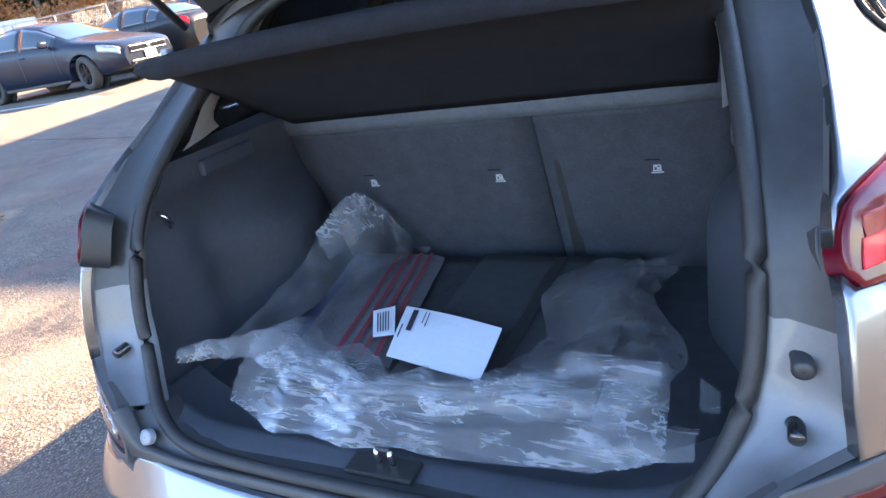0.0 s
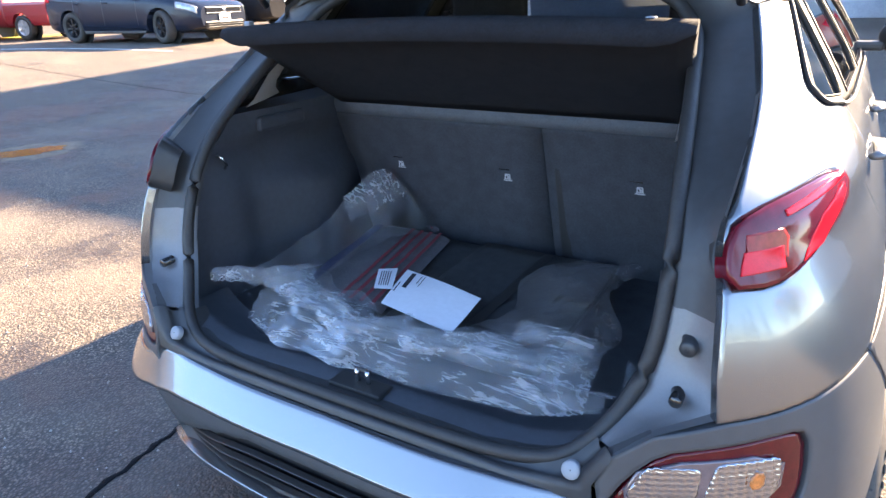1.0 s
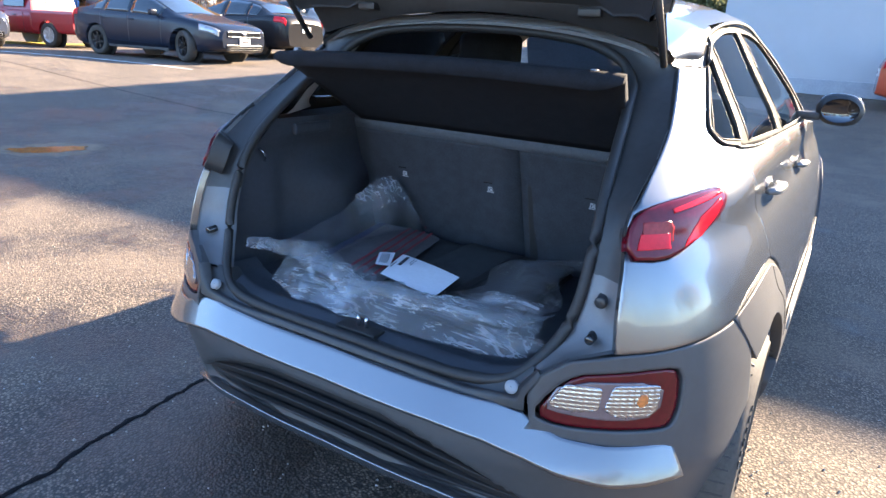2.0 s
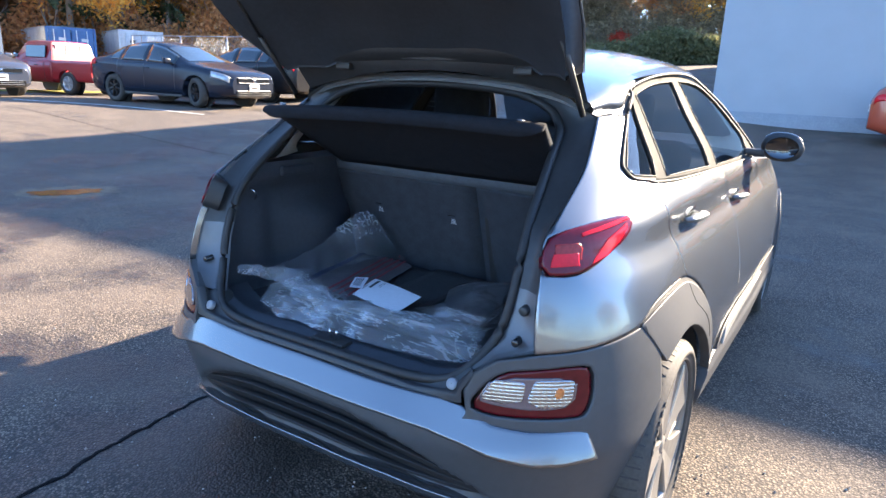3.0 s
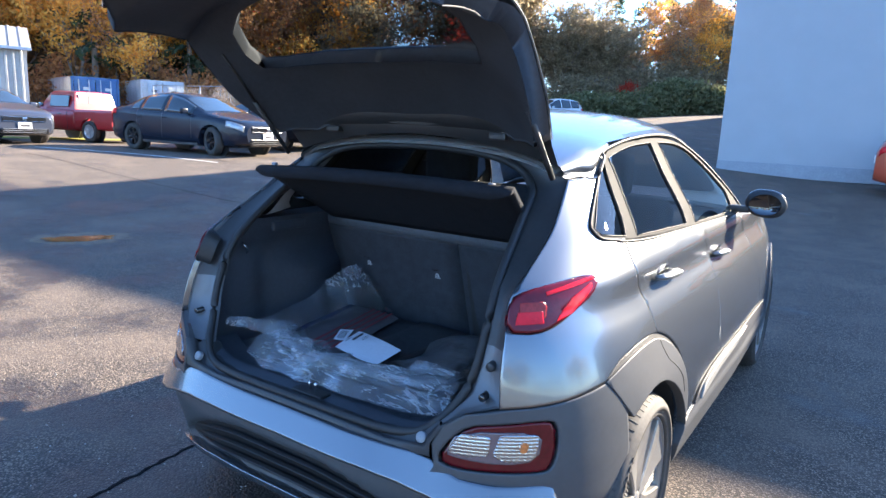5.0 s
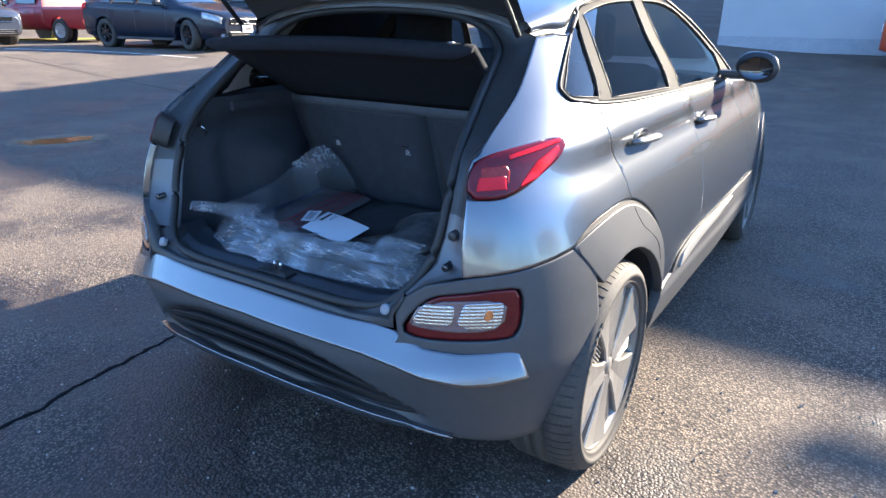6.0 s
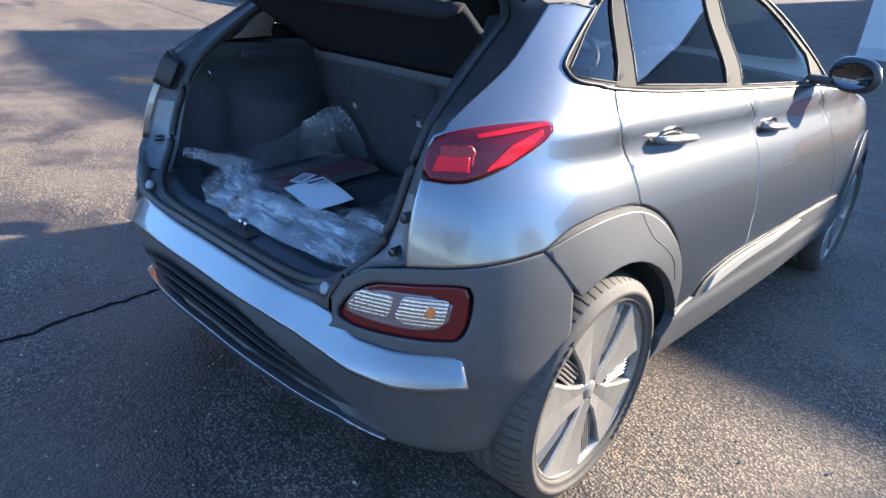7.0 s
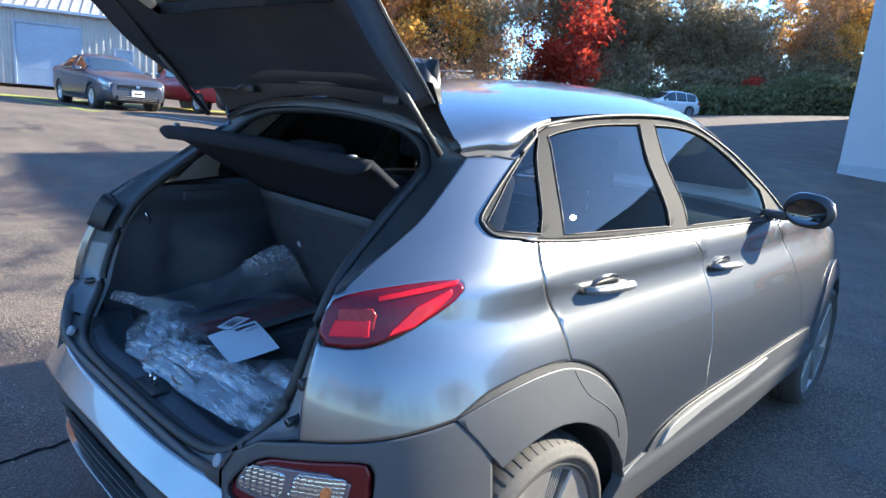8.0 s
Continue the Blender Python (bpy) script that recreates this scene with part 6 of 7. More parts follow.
NAVY = mat("navy_paint", (0.010, 0.014, 0.026), 0.25, 0.0, 0.0, 0.3, var=0.05, scale=200)
GREYP = mat("grey_car_paint", (0.060, 0.070, 0.10), 0.3, 0.4, 0.3, 0.4, var=0.05, scale=200)
REDP = mat("red_car_paint", (0.32, 0.015, 0.02), 0.35, 0.0, 0.6, var=0.15, scale=3)
WHITEP = mat("white_car_paint", (0.72, 0.72, 0.72), 0.3, 0.0, 1.0, var=0.04, scale=5)
BLACKP = mat("black_car_paint", (0.012, 0.012, 0.014), 0.25, 0.0, 0.0, 0.3, var=0.1, scale=200)
ORANGEP = mat("orange_red_paint", (0.42, 0.07, 0.03), 0.35, 0.0, 0.8, var=0.08, scale=4)
BRIGHTRIM = mat("bright_rim", (0.6, 0.6, 0.6), 0.35, 0.6, var=0.1, scale=10)
saloon("saloon", "dark navy saloon parked nose out in the lot", at(-12.95, 9.16, -84.4), NAVY, 4.67, 0.915, 1.465, 2.70, 0.33, turn=-16, rim=BLACKP, bars=BLACK)
saloon("saloon", "dark grey saloon parked nose out beside a red pickup", at(-18.5, 6.6, -91), GREYP, 4.63, 0.89, 1.453, 2.65, 0.318, rim=BRIGHTRIM)
saloon("saloon", "black saloon parked beyond the navy one", at(-13.6, 12.0, 92), BLACKP, 4.6, 0.90, 1.45, 2.68, 0.32)
saloon("saloon", "silver saloon parked far along the row", at(-17.4, 18.6, -88), ALLOY, 4.6, 0.90, 1.45, 2.68, 0.32)
saloon("estate_car", "white sport utility car parked at the far hedge", at(-17.6, 41.2, 150), WHITEP, 4.4, 0.93, 1.66, 2.6, 0.36, estate=True)
saloon("saloon", "black saloon parked beside the white one at the hedge", at(-21.6, 42.4, 150), BLACKP, 4.6, 0.90, 1.46, 2.68, 0.32)
saloon("hatch_car", "orange-red car parked against the warehouse wall", at(3.5, 15.6, -90), ORANGEP, 4.1, 0.88, 1.46, 2.5, 0.31, estate=True)


def pickup(m):
    """A red single-cab pickup with an open bed."""
    car = thing("pickup_truck", "faded red single-cab pickup with an open bed parked on the lot", "truck", m)
    L, W = 4.75, 0.84
    st = [(-0.63, 0.985, 0.34, 0.98), (-0.56, 1.0, 0.34, 1.0), (0.3, 1.0, 0.34, 1.0), (1.1, 1.0, 0.34, 1.0), (1.3, 0.99, 0.34, 0.98), (L / 2 - 0.35, 0.97, 0.36, 0.92), (L / 2 - 0.08, 0.94, 0.38, 0.88), (L / 2, 0.90, 0.44, 0.80)]
    rows = []
    for y, w, zb, zs in st:
        w *= W
        half = [(0, zb), (w * 0.85, zb), (w * 0.96, zb + 0.05), (w, zb + 0.22), (w * 1.005, zs - 0.22), (w * 0.985, zs - 0.05), (w * 0.93, zs), (0, zs + 0.02)]
        rows.append([(x, y, z) for x, z in half] + [(-x, y, z) for x, z in half[-2:0:-1]])
    v, f = loft(rows, True, True)
    body = mesh("body", v, f, REDP, car)
    carve(body, [drum(s * (W - 0.24), s * (W + 0.1), 1.42, 0.34, 0.40) for s in (1, -1)])
    # cab
    rows = []
    for y, z, w in ((1.16, 0.99, 0.78), (0.98, 1.16, 0.755), (0.78, 1.38, 0.715), (0.62, 1.545, 0.675), (0.50, 1.585, 0.665), (0.2, 1.60, 0.66), (-0.44, 1.585, 0.655), (-0.50, 1.55, 0.665), (-0.555, 1.30, 0.72), (-0.60, 0.99, 0.78)):
        rows.append([(0.785, y, 0.97), (max(w, 0.78 - (z - 0.99) * 0.18), y, 0.985 + (z - 0.99) * 0.5), (w, y, z - 0.03), (w - 0.06, y, z), (0, y, z + 0.015), (-w + 0.06, y, z), (-w, y, z - 0.03), (-max(w, 0.78 - (z - 0.99) * 0.18), y, 0.985 + (z - 0.99) * 0.5), (-0.785, y, 0.97)])
    v, f = loft(rows, False, True)
    mesh("cab", v, f, REDP, car, smooth=False)
    # bed: floor, two sides, head board, tailgate
    for s in (1, -1):
        prof = [(0.70, 0.56), (0.70, 1.0), (0.73, 1.02), (0.82, 1.01), (0.845, 0.94), (0.85, 0.66), (0.835, 0.46), (0.79, 0.40)]
        v, f = loft([[(s * x, y, z) for x, z in prof] for y in (-0.655, -1.0, -1.5, -2.2, -2.36)], True, True)
        sd = mesh("bed_side", v, f, REDP, car, smooth=False)
        carve(sd, [drum(s * 0.6, s * 0.95, -1.28, 0.34, 0.40)])
        bm = box((0.10, 0.04, 0.26), (s * 0.78, -2.37, 0.82), 0.01)
        part("tail_lamp", bm, REDLENS, car, "red tail lamp")
        for y in (1.42, -1.28):
            v, f = drum(s * 0.56, s * 0.585, y, 0.36, 0.42)
            mesh("wheel_well", v, f, BLACK, car, smooth=False)
            car_wheel(car, s * 0.745, y, 0.34, s, rim=BRIGHTRIM, n=6)
        bm = box((0.03, 0.88, 0.36), (0, 0, 0), 0.008, m=pose(s * 0.735, 0.14, 1.265, 0, s * -10, 0))
        part("cab_window", bm, CARGLASS, car)
        bm = box((0.16, 0.07, 0.15), (s * 0.92, 0.80, 1.12), 0.03)
        part("door_mirror", bm, CHROME, car)
        bm = box((0.02, 0.16, 0.03), (s * 0.845, 0.05, 0.86), 0.006)
        part("door_handle", bm, BLACK, car)
        for y in (0.92, -0.30):
            bm = box((0.006, 0.010, 0.56), (s * 0.843, y, 0.68), 0)
            part("door_gap", bm, BLACK, car)
    bm = box((1.42, 1.70, 0.06), (0, -1.51, 0.58), 0.01)
    part("bed_floor", bm, REDP, car)
    bm = box((1.40, 0.05, 0.46), (0, -2.34, 0.78), 0.012)
    part("bed_tailgate", bm, REDP, car)
    bm = box((1.40, 0.04, 0.42), (0, -0.68, 0.79), 0.01)
    part("head_board", bm, REDP, car)
    # opaque pale colour in place of the sky mirrored in the glass
    PALE = mat("pane_painted_reflection", (0.42, 0.43, 0.43), 0.2, var=0.4, scale=5)
    bm = box((1.18, 0.025, 0.36), (0, -0.552, 1.31), 0.01)
    g = part("rear_window", bm, PALE, car, "rear window with a pale reflection painted on")
    for x in (-0.25, 0.25):
        bm = box((0.03, 0.03, 0.36), (x, -0.556, 1.31), 0.004)
        part("window_bar", bm, BLACK, g)
    bm = box((1.30, 0.03, 0.46), (0, 0, 0), 0.01, m=pose(0, 0.86, 1.29, 42, 0, 0))
    part("windscreen", bm, CARGLASS, car)
    bm = box((1.7, 0.12, 0.14), (0, -2.44, 0.50), 0.03)
    part("rear_bumper", bm, CHROME, car)
    bm = box((1.66, 0.12, 0.16), (0, L / 2 + 0.02, 0.50), 0.03)
    part("front_bumper", bm, CHROME, car)
    bm = box((0.31, 0.02, 0.155), (0, -2.385, 0.66), 0.004)
    part("rear_plate", bm, PLATE, car)
    return car


pickup(at(-18.9, 9.45, 99) @ Matrix.Diagonal((0.92, 0.92, 0.92, 1)))

# ---- shipping containers ----
BLUEC = mat("container_blue", (0.055, 0.13, 0.30), 0.5, 0.2, var=0.25, scale=2, bump=0.2, bscale=20)
PALEC = mat("container_white", (0.52, 0.55, 0.58), 0.5, 0.2, var=0.2, scale=2, bump=0.2, bscale=20)


def container(label, corner, face_dir, colour, side_colour):
    """Corrugated box, 2.44 wide, 6.1 long, 2.59 high, with two end doors and lock rods. The corner is the doors' left foot."""
    c = thing("shipping_container", label, "container")
    d = Vector((*face_dir, 0)).normalized()
    yaw = math.degrees(math.atan2(d.y, d.x))
    c.matrix_world = pose(corner[0], corner[1], rise(*corner) - 0.05, 0, 0, yaw)
    for nm, y, sgn in (("side_wall", 0, 1), ):
        for x0 in (0.0, 2.44):
            rows = []
            n = 66
            for i in range(n + 1):
                yy = 6.1 * i / n
                o = 0.03 * (1 if (i % 4) in (0, 1) else -1)
                rows.append([(x0 + (o if x0 == 0 else -o), yy, 0.12), (x0 + (o if x0 == 0 else -o), yy, 2.5)])
            v, f = loft(rows)
            mesh("side_wall", v, f, side_colour, c, smooth=False)
    bm = box((2.44, 6.1, 0.08), (1.22, 3.05, 2.55), 0.01)
    part("top", bm, side_colour, c)
    bm = box((2.44, 6.1, 0.14), (1.22, 3.05, 0.07), 0.01)
    part("base", bm, side_colour, c)
    bm = box((2.3, 0.05, 2.4), (1.22, 6.08, 1.3), 0.01)
    part("end_wall", bm, side_colour, c)
    for x in (0.04, 2.40):
        bm = box((0.12, 0.12, 2.59), (x, 0.0, 1.295), 0.01)
        part("corner_post", bm, colour, c)
    bm = box((2.44, 0.12, 0.14), (1.22, 0, 2.52), 0.01)
    part("header", bm, colour, c)
    for x in (0.66, 1.78):
        bm = box((1.08, 0.06, 2.3), (x, -0.02, 1.3), 0.01)
        dr = part("door", bm, colour, c)
        for z in (0.55, 1.3, 2.05):
            bm = box((0.98, 0.02, 0.5), (x, -0.06, z), 0.01)
            part("door_panel", bm, colour, dr)
        for dx in (-0.30, 0.22):
            v, f = tube([(x + dx, -0.10, 0.2), (x + dx, -0.10, 2.45)], 0.025, 8)
            mesh("lock_rod", v, f, PALEC, dr)
        bm = box((0.35, 0.01, 0.16), (x + 0.1, -0.078, 1.95), 0)
        part("marking_bar", bm, PALEC if colour is BLUEC else INK, dr)
    return c


def bearing(az, dist, eye=(1.28, -1.10)):
    a = radians(az)
    return eye[0] - math.sin(a) * dist, eye[1] + math.cos(a) * dist


ca, cb = bearing(63.2, 42), bearing(59.9, 42.6)
container("blue shipping container with a pale side at the lot's edge", ca, (cb[0] - ca[0], cb[1] - ca[1]), BLUEC, PALEC)
cc, cd = bearing(58.4, 43), bearing(55.2, 43.6)
container("white shipping container beside a blue one", cc, (cd[0] - cc[0], cd[1] - cc[1]), PALEC, PALEC)

# ---- metal shed ----
SHEET = mat("ribbed_steel", (0.36, 0.36, 0.35), 0.5, 0.2, var=0.12, scale=1.5)
DOORB = mat("shed_door", (0.30, 0.37, 0.47), 0.5, 0.2, var=0.08, scale=1)
shed = thing("metal_shed", "pale ribbed steel shed with a large roller door", "building", kind="structure")
p0, p1 = Vector((-31.6, 13.6, 0)), Vector((-37.9, -1.7, 0))
d = (p1 - p0).normalized()
nrm = Vector((-d.y, d.x, 0))
if nrm.dot(Vector((1.3, -1, 0)) - p0) < 0:
    nrm = -nrm
zb = 0.72
shed.matrix_world = Matrix(((d.x, nrm.x, 0, p0.x), (d.y, nrm.y, 0, p0.y), (0, 0, 1, zb), (0, 0, 0, 1)))
SL = (p1 - p0).length
D0, D1, DH = 3.35, 5.95, 2.8
S0, S1, SH = 1.12, 1.86, 2.0


def wall_strip(x0, x1, z0, z1, nm="wall", y=0.0, depth=0.035, pitch=0.30):
    rows, x = [], x0
    while x < x1 - 1e-6:
        for st2, o in ((0.16, 0), (0.03, depth), (0.08, depth), (0.03, 0)):
            x = min(x + st2 * pitch / 0.30, x1)
            rows.append((x, o))
    rows = [(x0, 0)] + rows
    v, f = loft([[(x, y + o, z0), (x, y + o, z1)] for x, o in rows])
    return mesh(nm, v, f, SHEET, shed, smooth=False)


wall_strip(0, S0, 0, 3.5)
wall_strip(S0, S1, SH, 3.5)
wall_strip(S1, D0, 0, 3.5)
wall_strip(D0, D1, DH, 3.5)
wall_strip(D1, SL, 0, 3.5)
bm = box((D1 - D0, 0.06, DH), ((D0 + D1) / 2, -0.06, DH / 2), 0.01)
rdoor = part("roller_door", bm, DOORB, shed, "blue-grey roller door")
for k in range(4):
    bm = box((D1 - D0 - 0.04, 0.012, 0.66), ((D0 + D1) / 2, -0.026, 0.36 + k * 0.69), 0.004, seg=1)
    part("door_panel", bm, DOORB, rdoor)
bm = box((S1 - S0, 0.06, SH), ((S0 + S1) / 2, -0.05, SH / 2), 0.01)
part("side_door", bm, DOORB, shed, "blue-grey door")
for x0, x1, z in ((S0, S1, SH), (D0, D1, DH)):
    bm = box((x1 - x0 + 0.16, 0.08, 0.08), ((x0 + x1) / 2, 0.02, z + 0.02), 0.005)
    part("door_frame", bm, DOORB, shed)
    for x in (x0 - 0.03, x1 + 0.03):
        bm = box((0.08, 0.08, z), (x, 0.02, z / 2), 0.005)
        part("door_frame", bm, DOORB, shed)
v, f = loft([[(0, 0, 0), (0, 0, 3.5)], [(0, -3.2, 0), (0, -3.2, 4.65)], [(0, -6.4, 0), (0, -6.4, 3.5)]])
mesh("gable_wall", v, f, SHEET, shed, smooth=False)
v, f = loft([[(SL, 0, 0), (SL, 0, 3.5)], [(SL, -3.2, 0), (SL, -3.2, 4.65)], [(SL, -6.4, 0), (SL, -6.4, 3.5)]])
mesh("gable_wall", v, f, SHEET, shed, smooth=False)
for sgn in (0, 1):
    rows, x = [(-0.2, 0)], -0.2
    while x < SL + 0.2:
        for st2, o in ((0.3, 0), (0.04, 0.04), (0.06, 0.04), (0.04, 0)):
            x += st2
            rows.append((x, o))
    if sgn == 0:
        v, f = loft([[(x, 0.25, 3.46 + o), (x, -3.2, 4.70 + o)] for x, o in rows])
    else:
        v, f = loft([[(x, -3.2, 4.70 + o), (x, -6.6, 3.46 + o)] for x, o in rows])
    mesh("roof_sheet", v, f, SHEET, shed, smooth=False)
bm = box((SL + 0.4, 0.14, 0.14), (SL / 2, 0.28, 3.42), 0.02)
part("gutter", bm, DOORB, shed)

# ---- chain-link fence beyond the row ----
GALV = mat("galvanised", (0.4, 0.41, 0.42), 0.45, 0.7, var=0.2, scale=10)
fence = thing("chain_fence", "grey chain-link fence behind the parked cars", "fence")
fp = [bearing(a, dd) for a, dd in ((57.5, 34), (54, 33), (50.5, 32.5), (47, 32), (43.5, 32), (40, 32))]
for (x, y), (x2, y2) in zip(fp, fp[1:]):
    v, f = tube([(x, y, rise(x, y) - 0.1), (x, y, rise(x, y) + 2.0)], 0.035, 8)
    mesh("post", v, f, GALV, fence)
    v, f = tube([(x, y, rise(x, y) + 1.98), (x2, y2, rise(x2, y2) + 1.98)], 0.022, 6)
    mesh("top_rail", v, f, GALV, fence)
    bm_v, bm_f = [], []
    nn = 22
    for i in range(nn):
        for a, b in ((0, 1), (1, 0)):
            t0, t1 = i / nn, min(1.0, (i + 8) / nn)
            za, zb2 = (0.05, 1.95) if a == 0 else (1.95, 0.05)
            P = [Vector((x + (x2 - x) * t, y + (y2 - y) * t, rise(x, y) + z)) for t, z in ((t0, za), (t1, zb2))]
            vv, ff = tube(P, 0.006, 3)
            k = len(bm_v)
            bm_v += vv
            bm_f += [tuple(q + k for q in face) for face in ff]
    tagged(mesh("wire_mesh", bm_v, bm_f, GALV, fence), kind="stuff")

# ---- trees and hedges ----
BARK = mat("bark", (0.27, 0.24, 0.21), 0.9, var=0.4, scale=6, bump=0.6, bscale=20)


def leafmat(name, a, b):
    """Leaves between two colours, varied leaf by leaf, lit through."""
    m = bpy.data.materials.new(name)
    m.use_nodes = True
    nt = m.node_tree
    p = nt.nodes["Principled BSDF"]
    geo, mix = nt.nodes.new("ShaderNodeNewGeometry"), nt.nodes.new("ShaderNodeMix")
    mix.data_type = "RGBA"
    mix.inputs[6].default_value, mix.inputs[7].default_value = (*a, 1), (*b, 1)
    nt.links.new(geo.outputs["Random Per Island"], mix.inputs[0])
    nt.links.new(mix.outputs[2], p.inputs["Base Color"])
    p.inputs["Roughness"].default_value = 0.7
    tl, ms = nt.nodes.new("ShaderNodeBsdfTranslucent"), nt.nodes.new("ShaderNodeMixShader")
    nt.links.new(mix.outputs[2], tl.inputs[0])
    ms.inputs[0].default_value = 0.55
    nt.links.new(p.outputs[0], ms.inputs[1])
    nt.links.new(tl.outputs[0], ms.inputs[2])
    nt.links.new(ms.outputs[0], nt.nodes["Material Output"].inputs[0])
    return m


ORANGE = leafmat("orange_leaves", (0.80, 0.36, 0.05), (0.92, 0.62, 0.15))
RUSSET = leafmat("russet_leaves", (0.38, 0.19, 0.08), (0.72, 0.40, 0.17))
DULL = leafmat("dull_leaves", (0.22, 0.19, 0.12), (0.44, 0.35, 0.22))
REDL = leafmat("red_leaves", (0.38, 0.03, 0.02), (0.6, 0.09, 0.04))
NEEDLE = leafmat("needles", (0.045, 0.075, 0.04), (0.10, 0.14, 0.07))
HEDGE = leafmat("hedge_leaves", (0.11, 0.12, 0.05), (0.30, 0.29, 0.14))


def quads(points, size, rng, up=0.0):
    v, f = [], []
    for p in points:
        a = Vector((rng.gauss(0, 1), rng.gauss(0, 1), rng.gauss(0, 1) + up)).normalized()
        b = a.orthogonal().normalized()
        b = Matrix.Rotation(rng.uniform(0, 6.28), 3, a) @ b
        c = a.cross(b)
        s = size * rng.uniform(0.55, 1.3)
        k = len(v)
        v += [p - b * s, p - c * s * 0.5 + b * 0.2 * s, p + b * s, p + c * s * 0.5 - b * 0.1 * s]
        f.append((k, k + 1, k + 2, k + 3))
    return v, f


def broadleaf(name, label, leaves, h, n, spread, seed, size=0.19, bare=0.0):
    """A tapered trunk, forking limbs and twigs, and leaves in loose tufts round the twig ends."""
    rng = random.Random(seed)
    tree = thing(name, label, "tree", pose(0, 0, -200))
    v, f, tips = [], [], []

    def limb(a, d, length, r, level):
        pts, rad = [a], [r]
        for i in range(4):
            d = (d + Vector((rng.gauss(0, 0.13), rng.gauss(0, 0.13), rng.gauss(0.03, 0.08)))).normalized()
            a = a + d * length / 4
            pts.append(a)
            rad.append(max(0.012, r * (1 - 0.19 * (i + 1))))
        vv, ff = tube(pts, rad, 6 if level < 2 else 4)
        k = len(v)
        v.extend(vv)
        f.extend(tuple(q + k for q in face) for face in ff)
        if level >= 3 or (level == 2 and rng.random() < 0.25):
            tips.extend(pts[1:])
            return
        m = 4 if level else 10
        for i in range(m):
            t = 0.12 + 0.88 * (i + rng.random()) / m if level == 0 else 0.3 + 0.7 * (i + 0.5) / m
            j = min(3, int(t * 4))
            base = pts[j].lerp(pts[j + 1], t * 4 - j)
            ang = rng.uniform(0, 6.28)
            out = Vector((math.cos(ang), math.sin(ang), rng.uniform(0.2, 0.9))).normalized()
            limb(base, (d * 0.5 + out * spread).normalized(), length * rng.uniform(0.42, 0.62), rad[j] * 0.55, level + 1)

    limb(Vector((0, 0, -0.3)), Vector((0, 0, 1)), h * 0.78, h * 0.011, 0)
    mesh("trunk", v, f, BARK, tree)
    pts = []
    for _ in range(n):
        c = rng.choice(tips)
        pts.append(c + Vector((rng.gauss(0, 0.36), rng.gauss(0, 0.36), rng.gauss(0, 0.30))))
    vv, ff = quads(pts, size, rng)
    tagged(mesh("crown", vv, ff, leaves, tree, smooth=False), kind="stuff")
    return tree


def conifer(label, h, seed):
    """A straight trunk with whorls of drooping boughs and needle sprays."""
    rng = random.Random(seed)
    tree = thing("conifer", label, "tree", pose(0, 0, -200))
    v, f = tube([(0, 0, -0.3), (0, 0, h * 0.5), (0, 0, h)], [h * 0.016, h * 0.009, 0.02], 7)
    pts, bv, bf = [], list(v), list(f)
    z = h * 0.18
    while z < h - 0.2:
        k = 1 - z / h
        for i in range(rng.randint(4, 6)):
            if rng.random() < 0.18:
                continue
            a, ln = rng.uniform(0, 6.28), (0.30 + h * 0.20 * k ** 0.75) * rng.uniform(0.45, 1.15)
            dv = Vector((math.cos(a), math.sin(a), 0))
            line = [Vector((0, 0, z)) + dv * ln * t + Vector((0, 0, 0.12 * ln * t - 0.42 * ln * t * t)) for t in (0, 0.35, 0.7, 1)]
            vv, ff = tube(line, [0.05 * k + 0.012, 0.03 * k + 0.01, 0.015, 0.008], 4)
            q = len(bv)
            bv += vv
            bf += [tuple(w + q for w in face) for face in ff]
            for _ in range(int(26 * ln) + 6):
                t = rng.uniform(0.15, 1.05)
                c = Vector((0, 0, z)) + dv * ln * t + Vector((0, 0, 0.12 * ln * t - 0.42 * ln * t * t))
                pts.append(c + Vector((rng.gauss(0, 0.11), rng.gauss(0, 0.11), rng.gauss(-0.08, 0.08))))
        z += rng.uniform(0.45, 0.85) * (0.55 + 0.7 * k)
    mesh("trunk", bv, bf, BARK, tree)
    vv, ff = quads(pts, 0.17, rng, -0.3)
    tagged(mesh("crown", vv, ff, NEEDLE, tree, smooth=False), kind="stuff")
    return tree


kinds = {
    "orange": broadleaf("autumn_tree", "tall tree with loose orange autumn leaves at the lot's edge", ORANGE, 11, 9000, 0.9, 11, 0.13),
    "russet": broadleaf("autumn_tree", "tall tree with thin russet leaves at the lot's edge", RUSSET, 12, 9000, 0.8, 12, 0.13),
    "russet2": broadleaf("autumn_tree", "broad tree with russet brown leaves at the lot's edge", RUSSET, 10, 9000, 1.0, 17, 0.14),
    "dull": broadleaf("bare_tree", "nearly bare grey-brown tree beyond the hedge", DULL, 11, 9500, 0.75, 13, 0.17),
    "red": broadleaf("red_tree", "small tree with bright red autumn leaves", REDL, 6.5, 3600, 1.0, 14),
    "fir": conifer("dark green fir standing above the hedge", 13, 15),
    "fir2": conifer("slender dark green fir standing above the hedge", 12, 16),
}
rng = random.Random(21)


def plant(kind, x, y, s=1.0, sz=None):
    copy_thing(kinds[kind], pose(x, y, rise(x, y), 0, 0, rng.uniform(0, 360)) @ Matrix.Diagonal((s, s, sz or s, 1)))


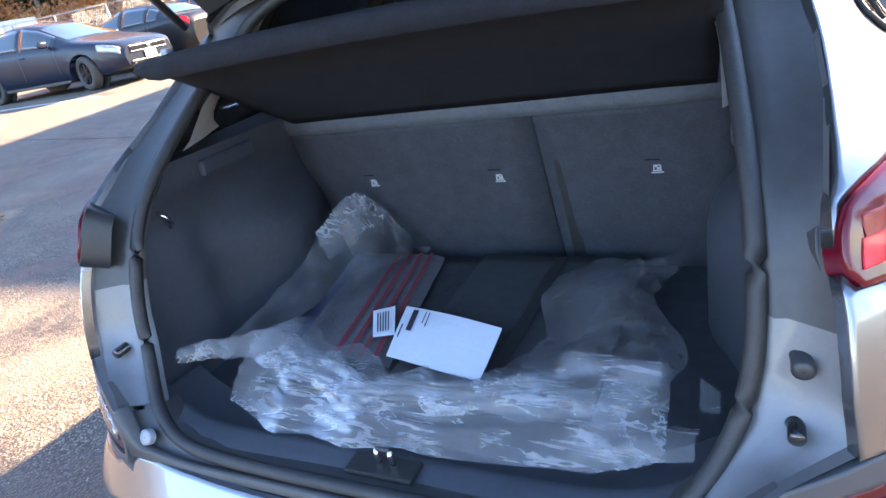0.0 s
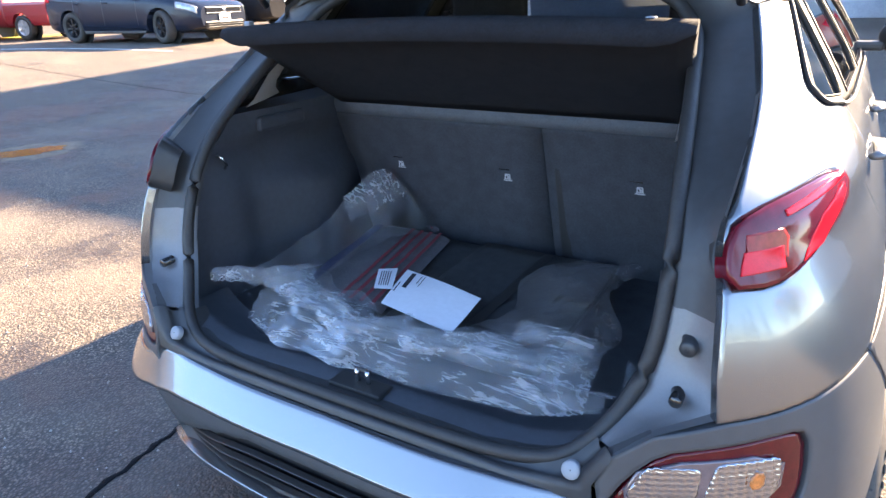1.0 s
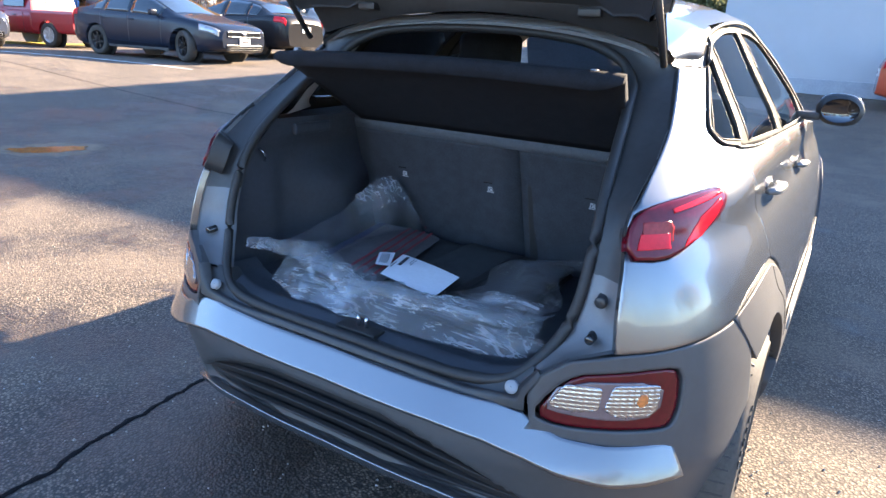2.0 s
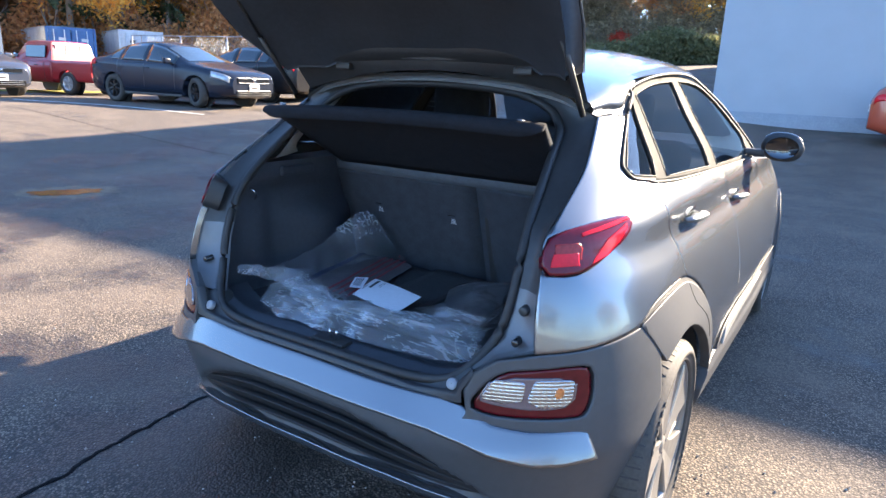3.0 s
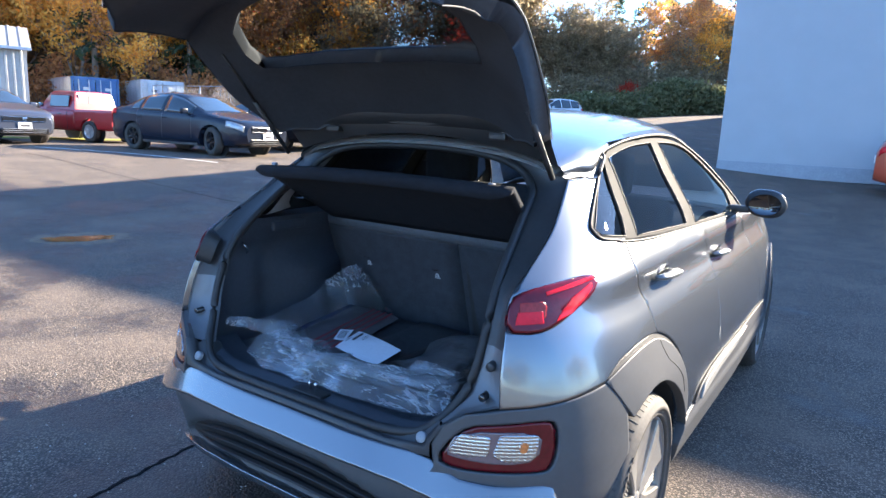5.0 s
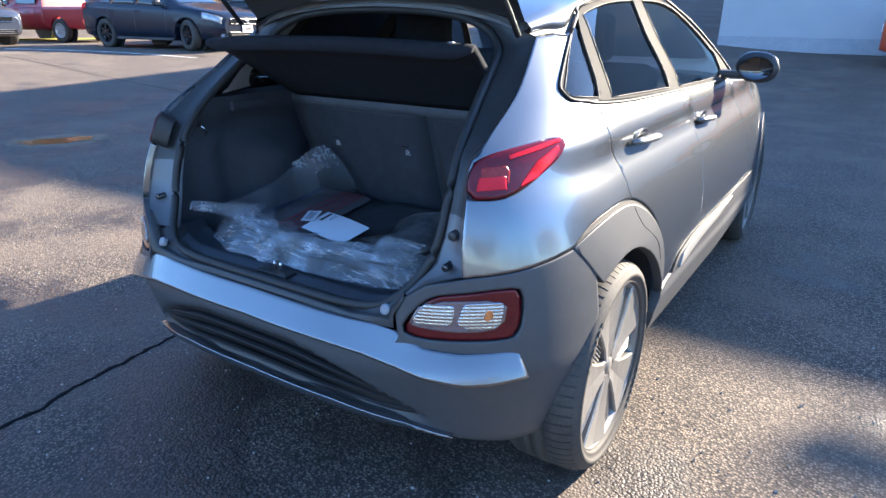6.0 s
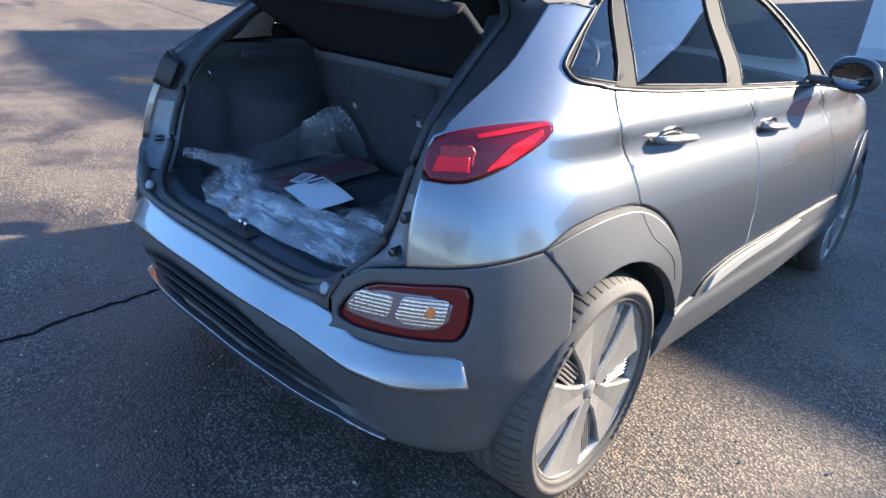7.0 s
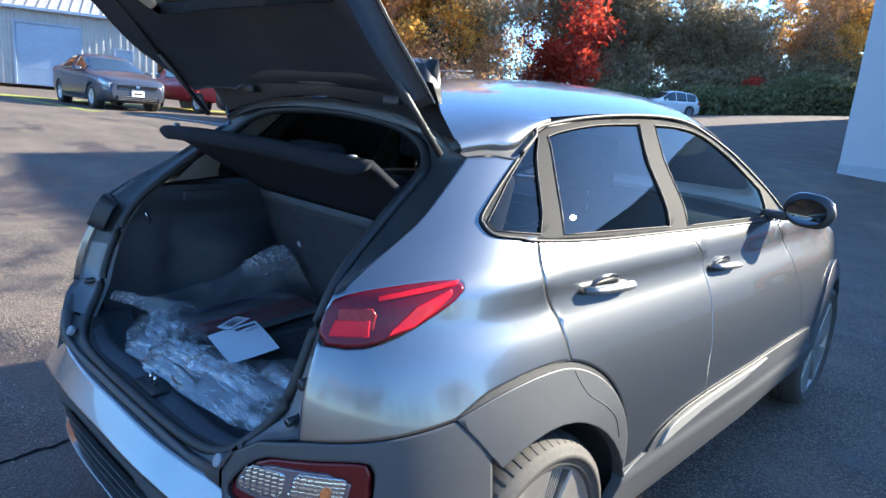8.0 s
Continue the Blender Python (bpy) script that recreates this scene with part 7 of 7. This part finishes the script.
# the wood on the left, in ranks up the slope
for row, (dist, n) in enumerate(((48, 26), (54, 28), (61, 28), (69, 28), (78, 24))):
    for i in range(n):
        az = 40 + 52 * (i + rng.uniform(0.1, 0.9)) / n
        if row == 0 and 64.5 < az < 80:
            continue
        x, y = bearing(az, dist + rng.uniform(-2, 2))
        plant(rng.choice(("orange", "russet", "fir2", "orange", "dull", "russet2", "orange", "russet") if row < 2 else ("russet", "russet2", "fir", "russet2", "orange", "fir", "dull", "orange")), x, y, rng.uniform(0.85, 1.3) * (1 + 0.06 * row))
# the far side ahead
for az, dist, k, s in ((31.9, 50, "red", 1.05), (34.6, 52, "red", 0.75), (39.0, 54, "russet", 1.1), (35.2, 57, "russet", 1.1), (32.4, 59, "dull", 1.2), (30.8, 55, "dull", 1.0), (29.4, 60, "dull", 1.15), (28.2, 57, "dull", 1.0), (27.2, 61, "dull", 1.1), (26.2, 57, "dull", 0.85), (25.2, 60, "dull", 0.75), (24.2, 58, "dull", 0.80), (23.4, 61, "fir2", 0.75), (22.6, 58, "dull", 0.70), (21.6, 60, "dull", 0.68), (20.7, 57, "dull", 0.66), (19.4, 63, "fir", 0.97), (20.0, 57, "dull", 0.6), (18.6, 58, "dull", 0.60), (17.7, 60, "dull", 0.48), (16.7, 63, "fir", 1.02), (16.0, 57, "russet", 0.55), (15.1, 63, "fir2", 0.95), (14.5, 58, "russet", 0.72), (13.5, 60, "orange", 0.80), (12.7, 57, "dull", 0.7), (12.2, 62, "fir", 1.0), (11.4, 58, "orange", 0.75), (10.4, 60, "dull", 0.9), (9.2, 60, "russet", 0.9), (7.8, 60, "dull", 1.0), (17.6, 53, "red", 0.36), (30.2, 66, "fir2", 1.0)):
    x, y = bearing(az, dist)
    plant(k, x, y, s)
# beyond the right of the lot and behind the camera
for i in range(26):
    a = radians(68 + 150 * i / 25)
    plant(rng.choice(("russet", "dull", "fir", "russet2", "fir2")), 58 * math.sin(a) + rng.uniform(-3, 3), 58 * math.cos(a) - 6 + rng.uniform(-3, 3), rng.uniform(0.8, 1.1))
for k in list(kinds.values()):
    for o in (*k.children_recursive, k):
        bpy.data.objects.remove(o)


def hedge(label, pts, h, depth, n, seed, leaves=HEDGE):
    """A ragged bank of shrubs: stems and many small leaves in mounds."""
    rng = random.Random(seed)
    ob = thing("hedge", label, "hedge", kind="stuff")
    P = []
    sv, sf = [], []
    for _ in range(n):
        t = rng.random() * (len(pts) - 1)
        i = min(int(t), len(pts) - 2)
        x = pts[i][0] + (pts[i + 1][0] - pts[i][0]) * (t - i)
        y = pts[i][1] + (pts[i + 1][1] - pts[i][1]) * (t - i)
        top = h * (0.68 + 0.6 * noise.noise((x * 0.40, y * 0.40, seed)) + 0.22 * noise.noise((x * 1.7, y * 1.7, seed)))
        a, r = rng.uniform(0, 3.1416), rng.uniform(0.55, 1.0) ** 0.5
        dx = rng.gauss(0, depth * 0.25)
        P.append(Vector((x + dx, y - abs(math.cos(a)) * depth * r * 0.5, rise(x, y) + max(0.02, top * math.sin(a) * r))))
        if rng.random() < 0.02:
            vv, ff = tube([(x + dx, y, rise(x, y) - 0.1), (x + dx + rng.gauss(0, 0.3), y - 0.2, rise(x, y) + top * 0.9)], [0.03, 0.01], 4)
            q = len(sv)
            sv += vv
            sf += [tuple(w + q for w in face) for face in ff]
    vv, ff = quads(P, 0.15, rng, 0.5)
    mesh("foliage", vv, ff, leaves, ob, smooth=False)
    mesh("stems", sv, sf, BARK, ob)


hedge("ragged green hedge along the far end of the lot", [bearing(a, d) for a, d in ((37, 47), (31, 48), (25, 48), (20, 49), (15, 50), (11, 51), (7, 52))], 2.6, 2.4, 40000, 3)
hedge("tall pale scrub behind the far hedge", [bearing(a, d) for a, d in ((38, 54), (31, 54), (25, 55), (20, 55), (15, 56), (11, 57), (7, 58))], 5.6, 3.0, 34000, 8, DULL)
hedge("low brown bramble bank below the autumn wood", [bearing(a, d) for a, d in ((84, 48), (66, 48), (60, 49), (54, 46), (48, 45), (41, 46), (37, 48))], 5.0, 4.0, 26000, 4, RUSSET)

LITTER = mat("leaf_litter", (0.22, 0.14, 0.07), 0.95, var=0.5, scale=1.2, bump=0.6, bscale=12)
rows = []
for dist in (46.0, 49, 52, 56, 60, 65, 70, 76, 82, 90):
    rows.append([(x, y, rise(x, y) + 0.06 * (dist > 46) - 0.1 * (dist == 46)) for x, y in (bearing(a, dist) for a in range(96, 38, -2))])
v, f = loft(rows)
tagged(mesh("wooded_bank", v, [q[::-1] for q in f], LITTER), "bank of brown leaf litter under the autumn wood", "bank", kind="structure")
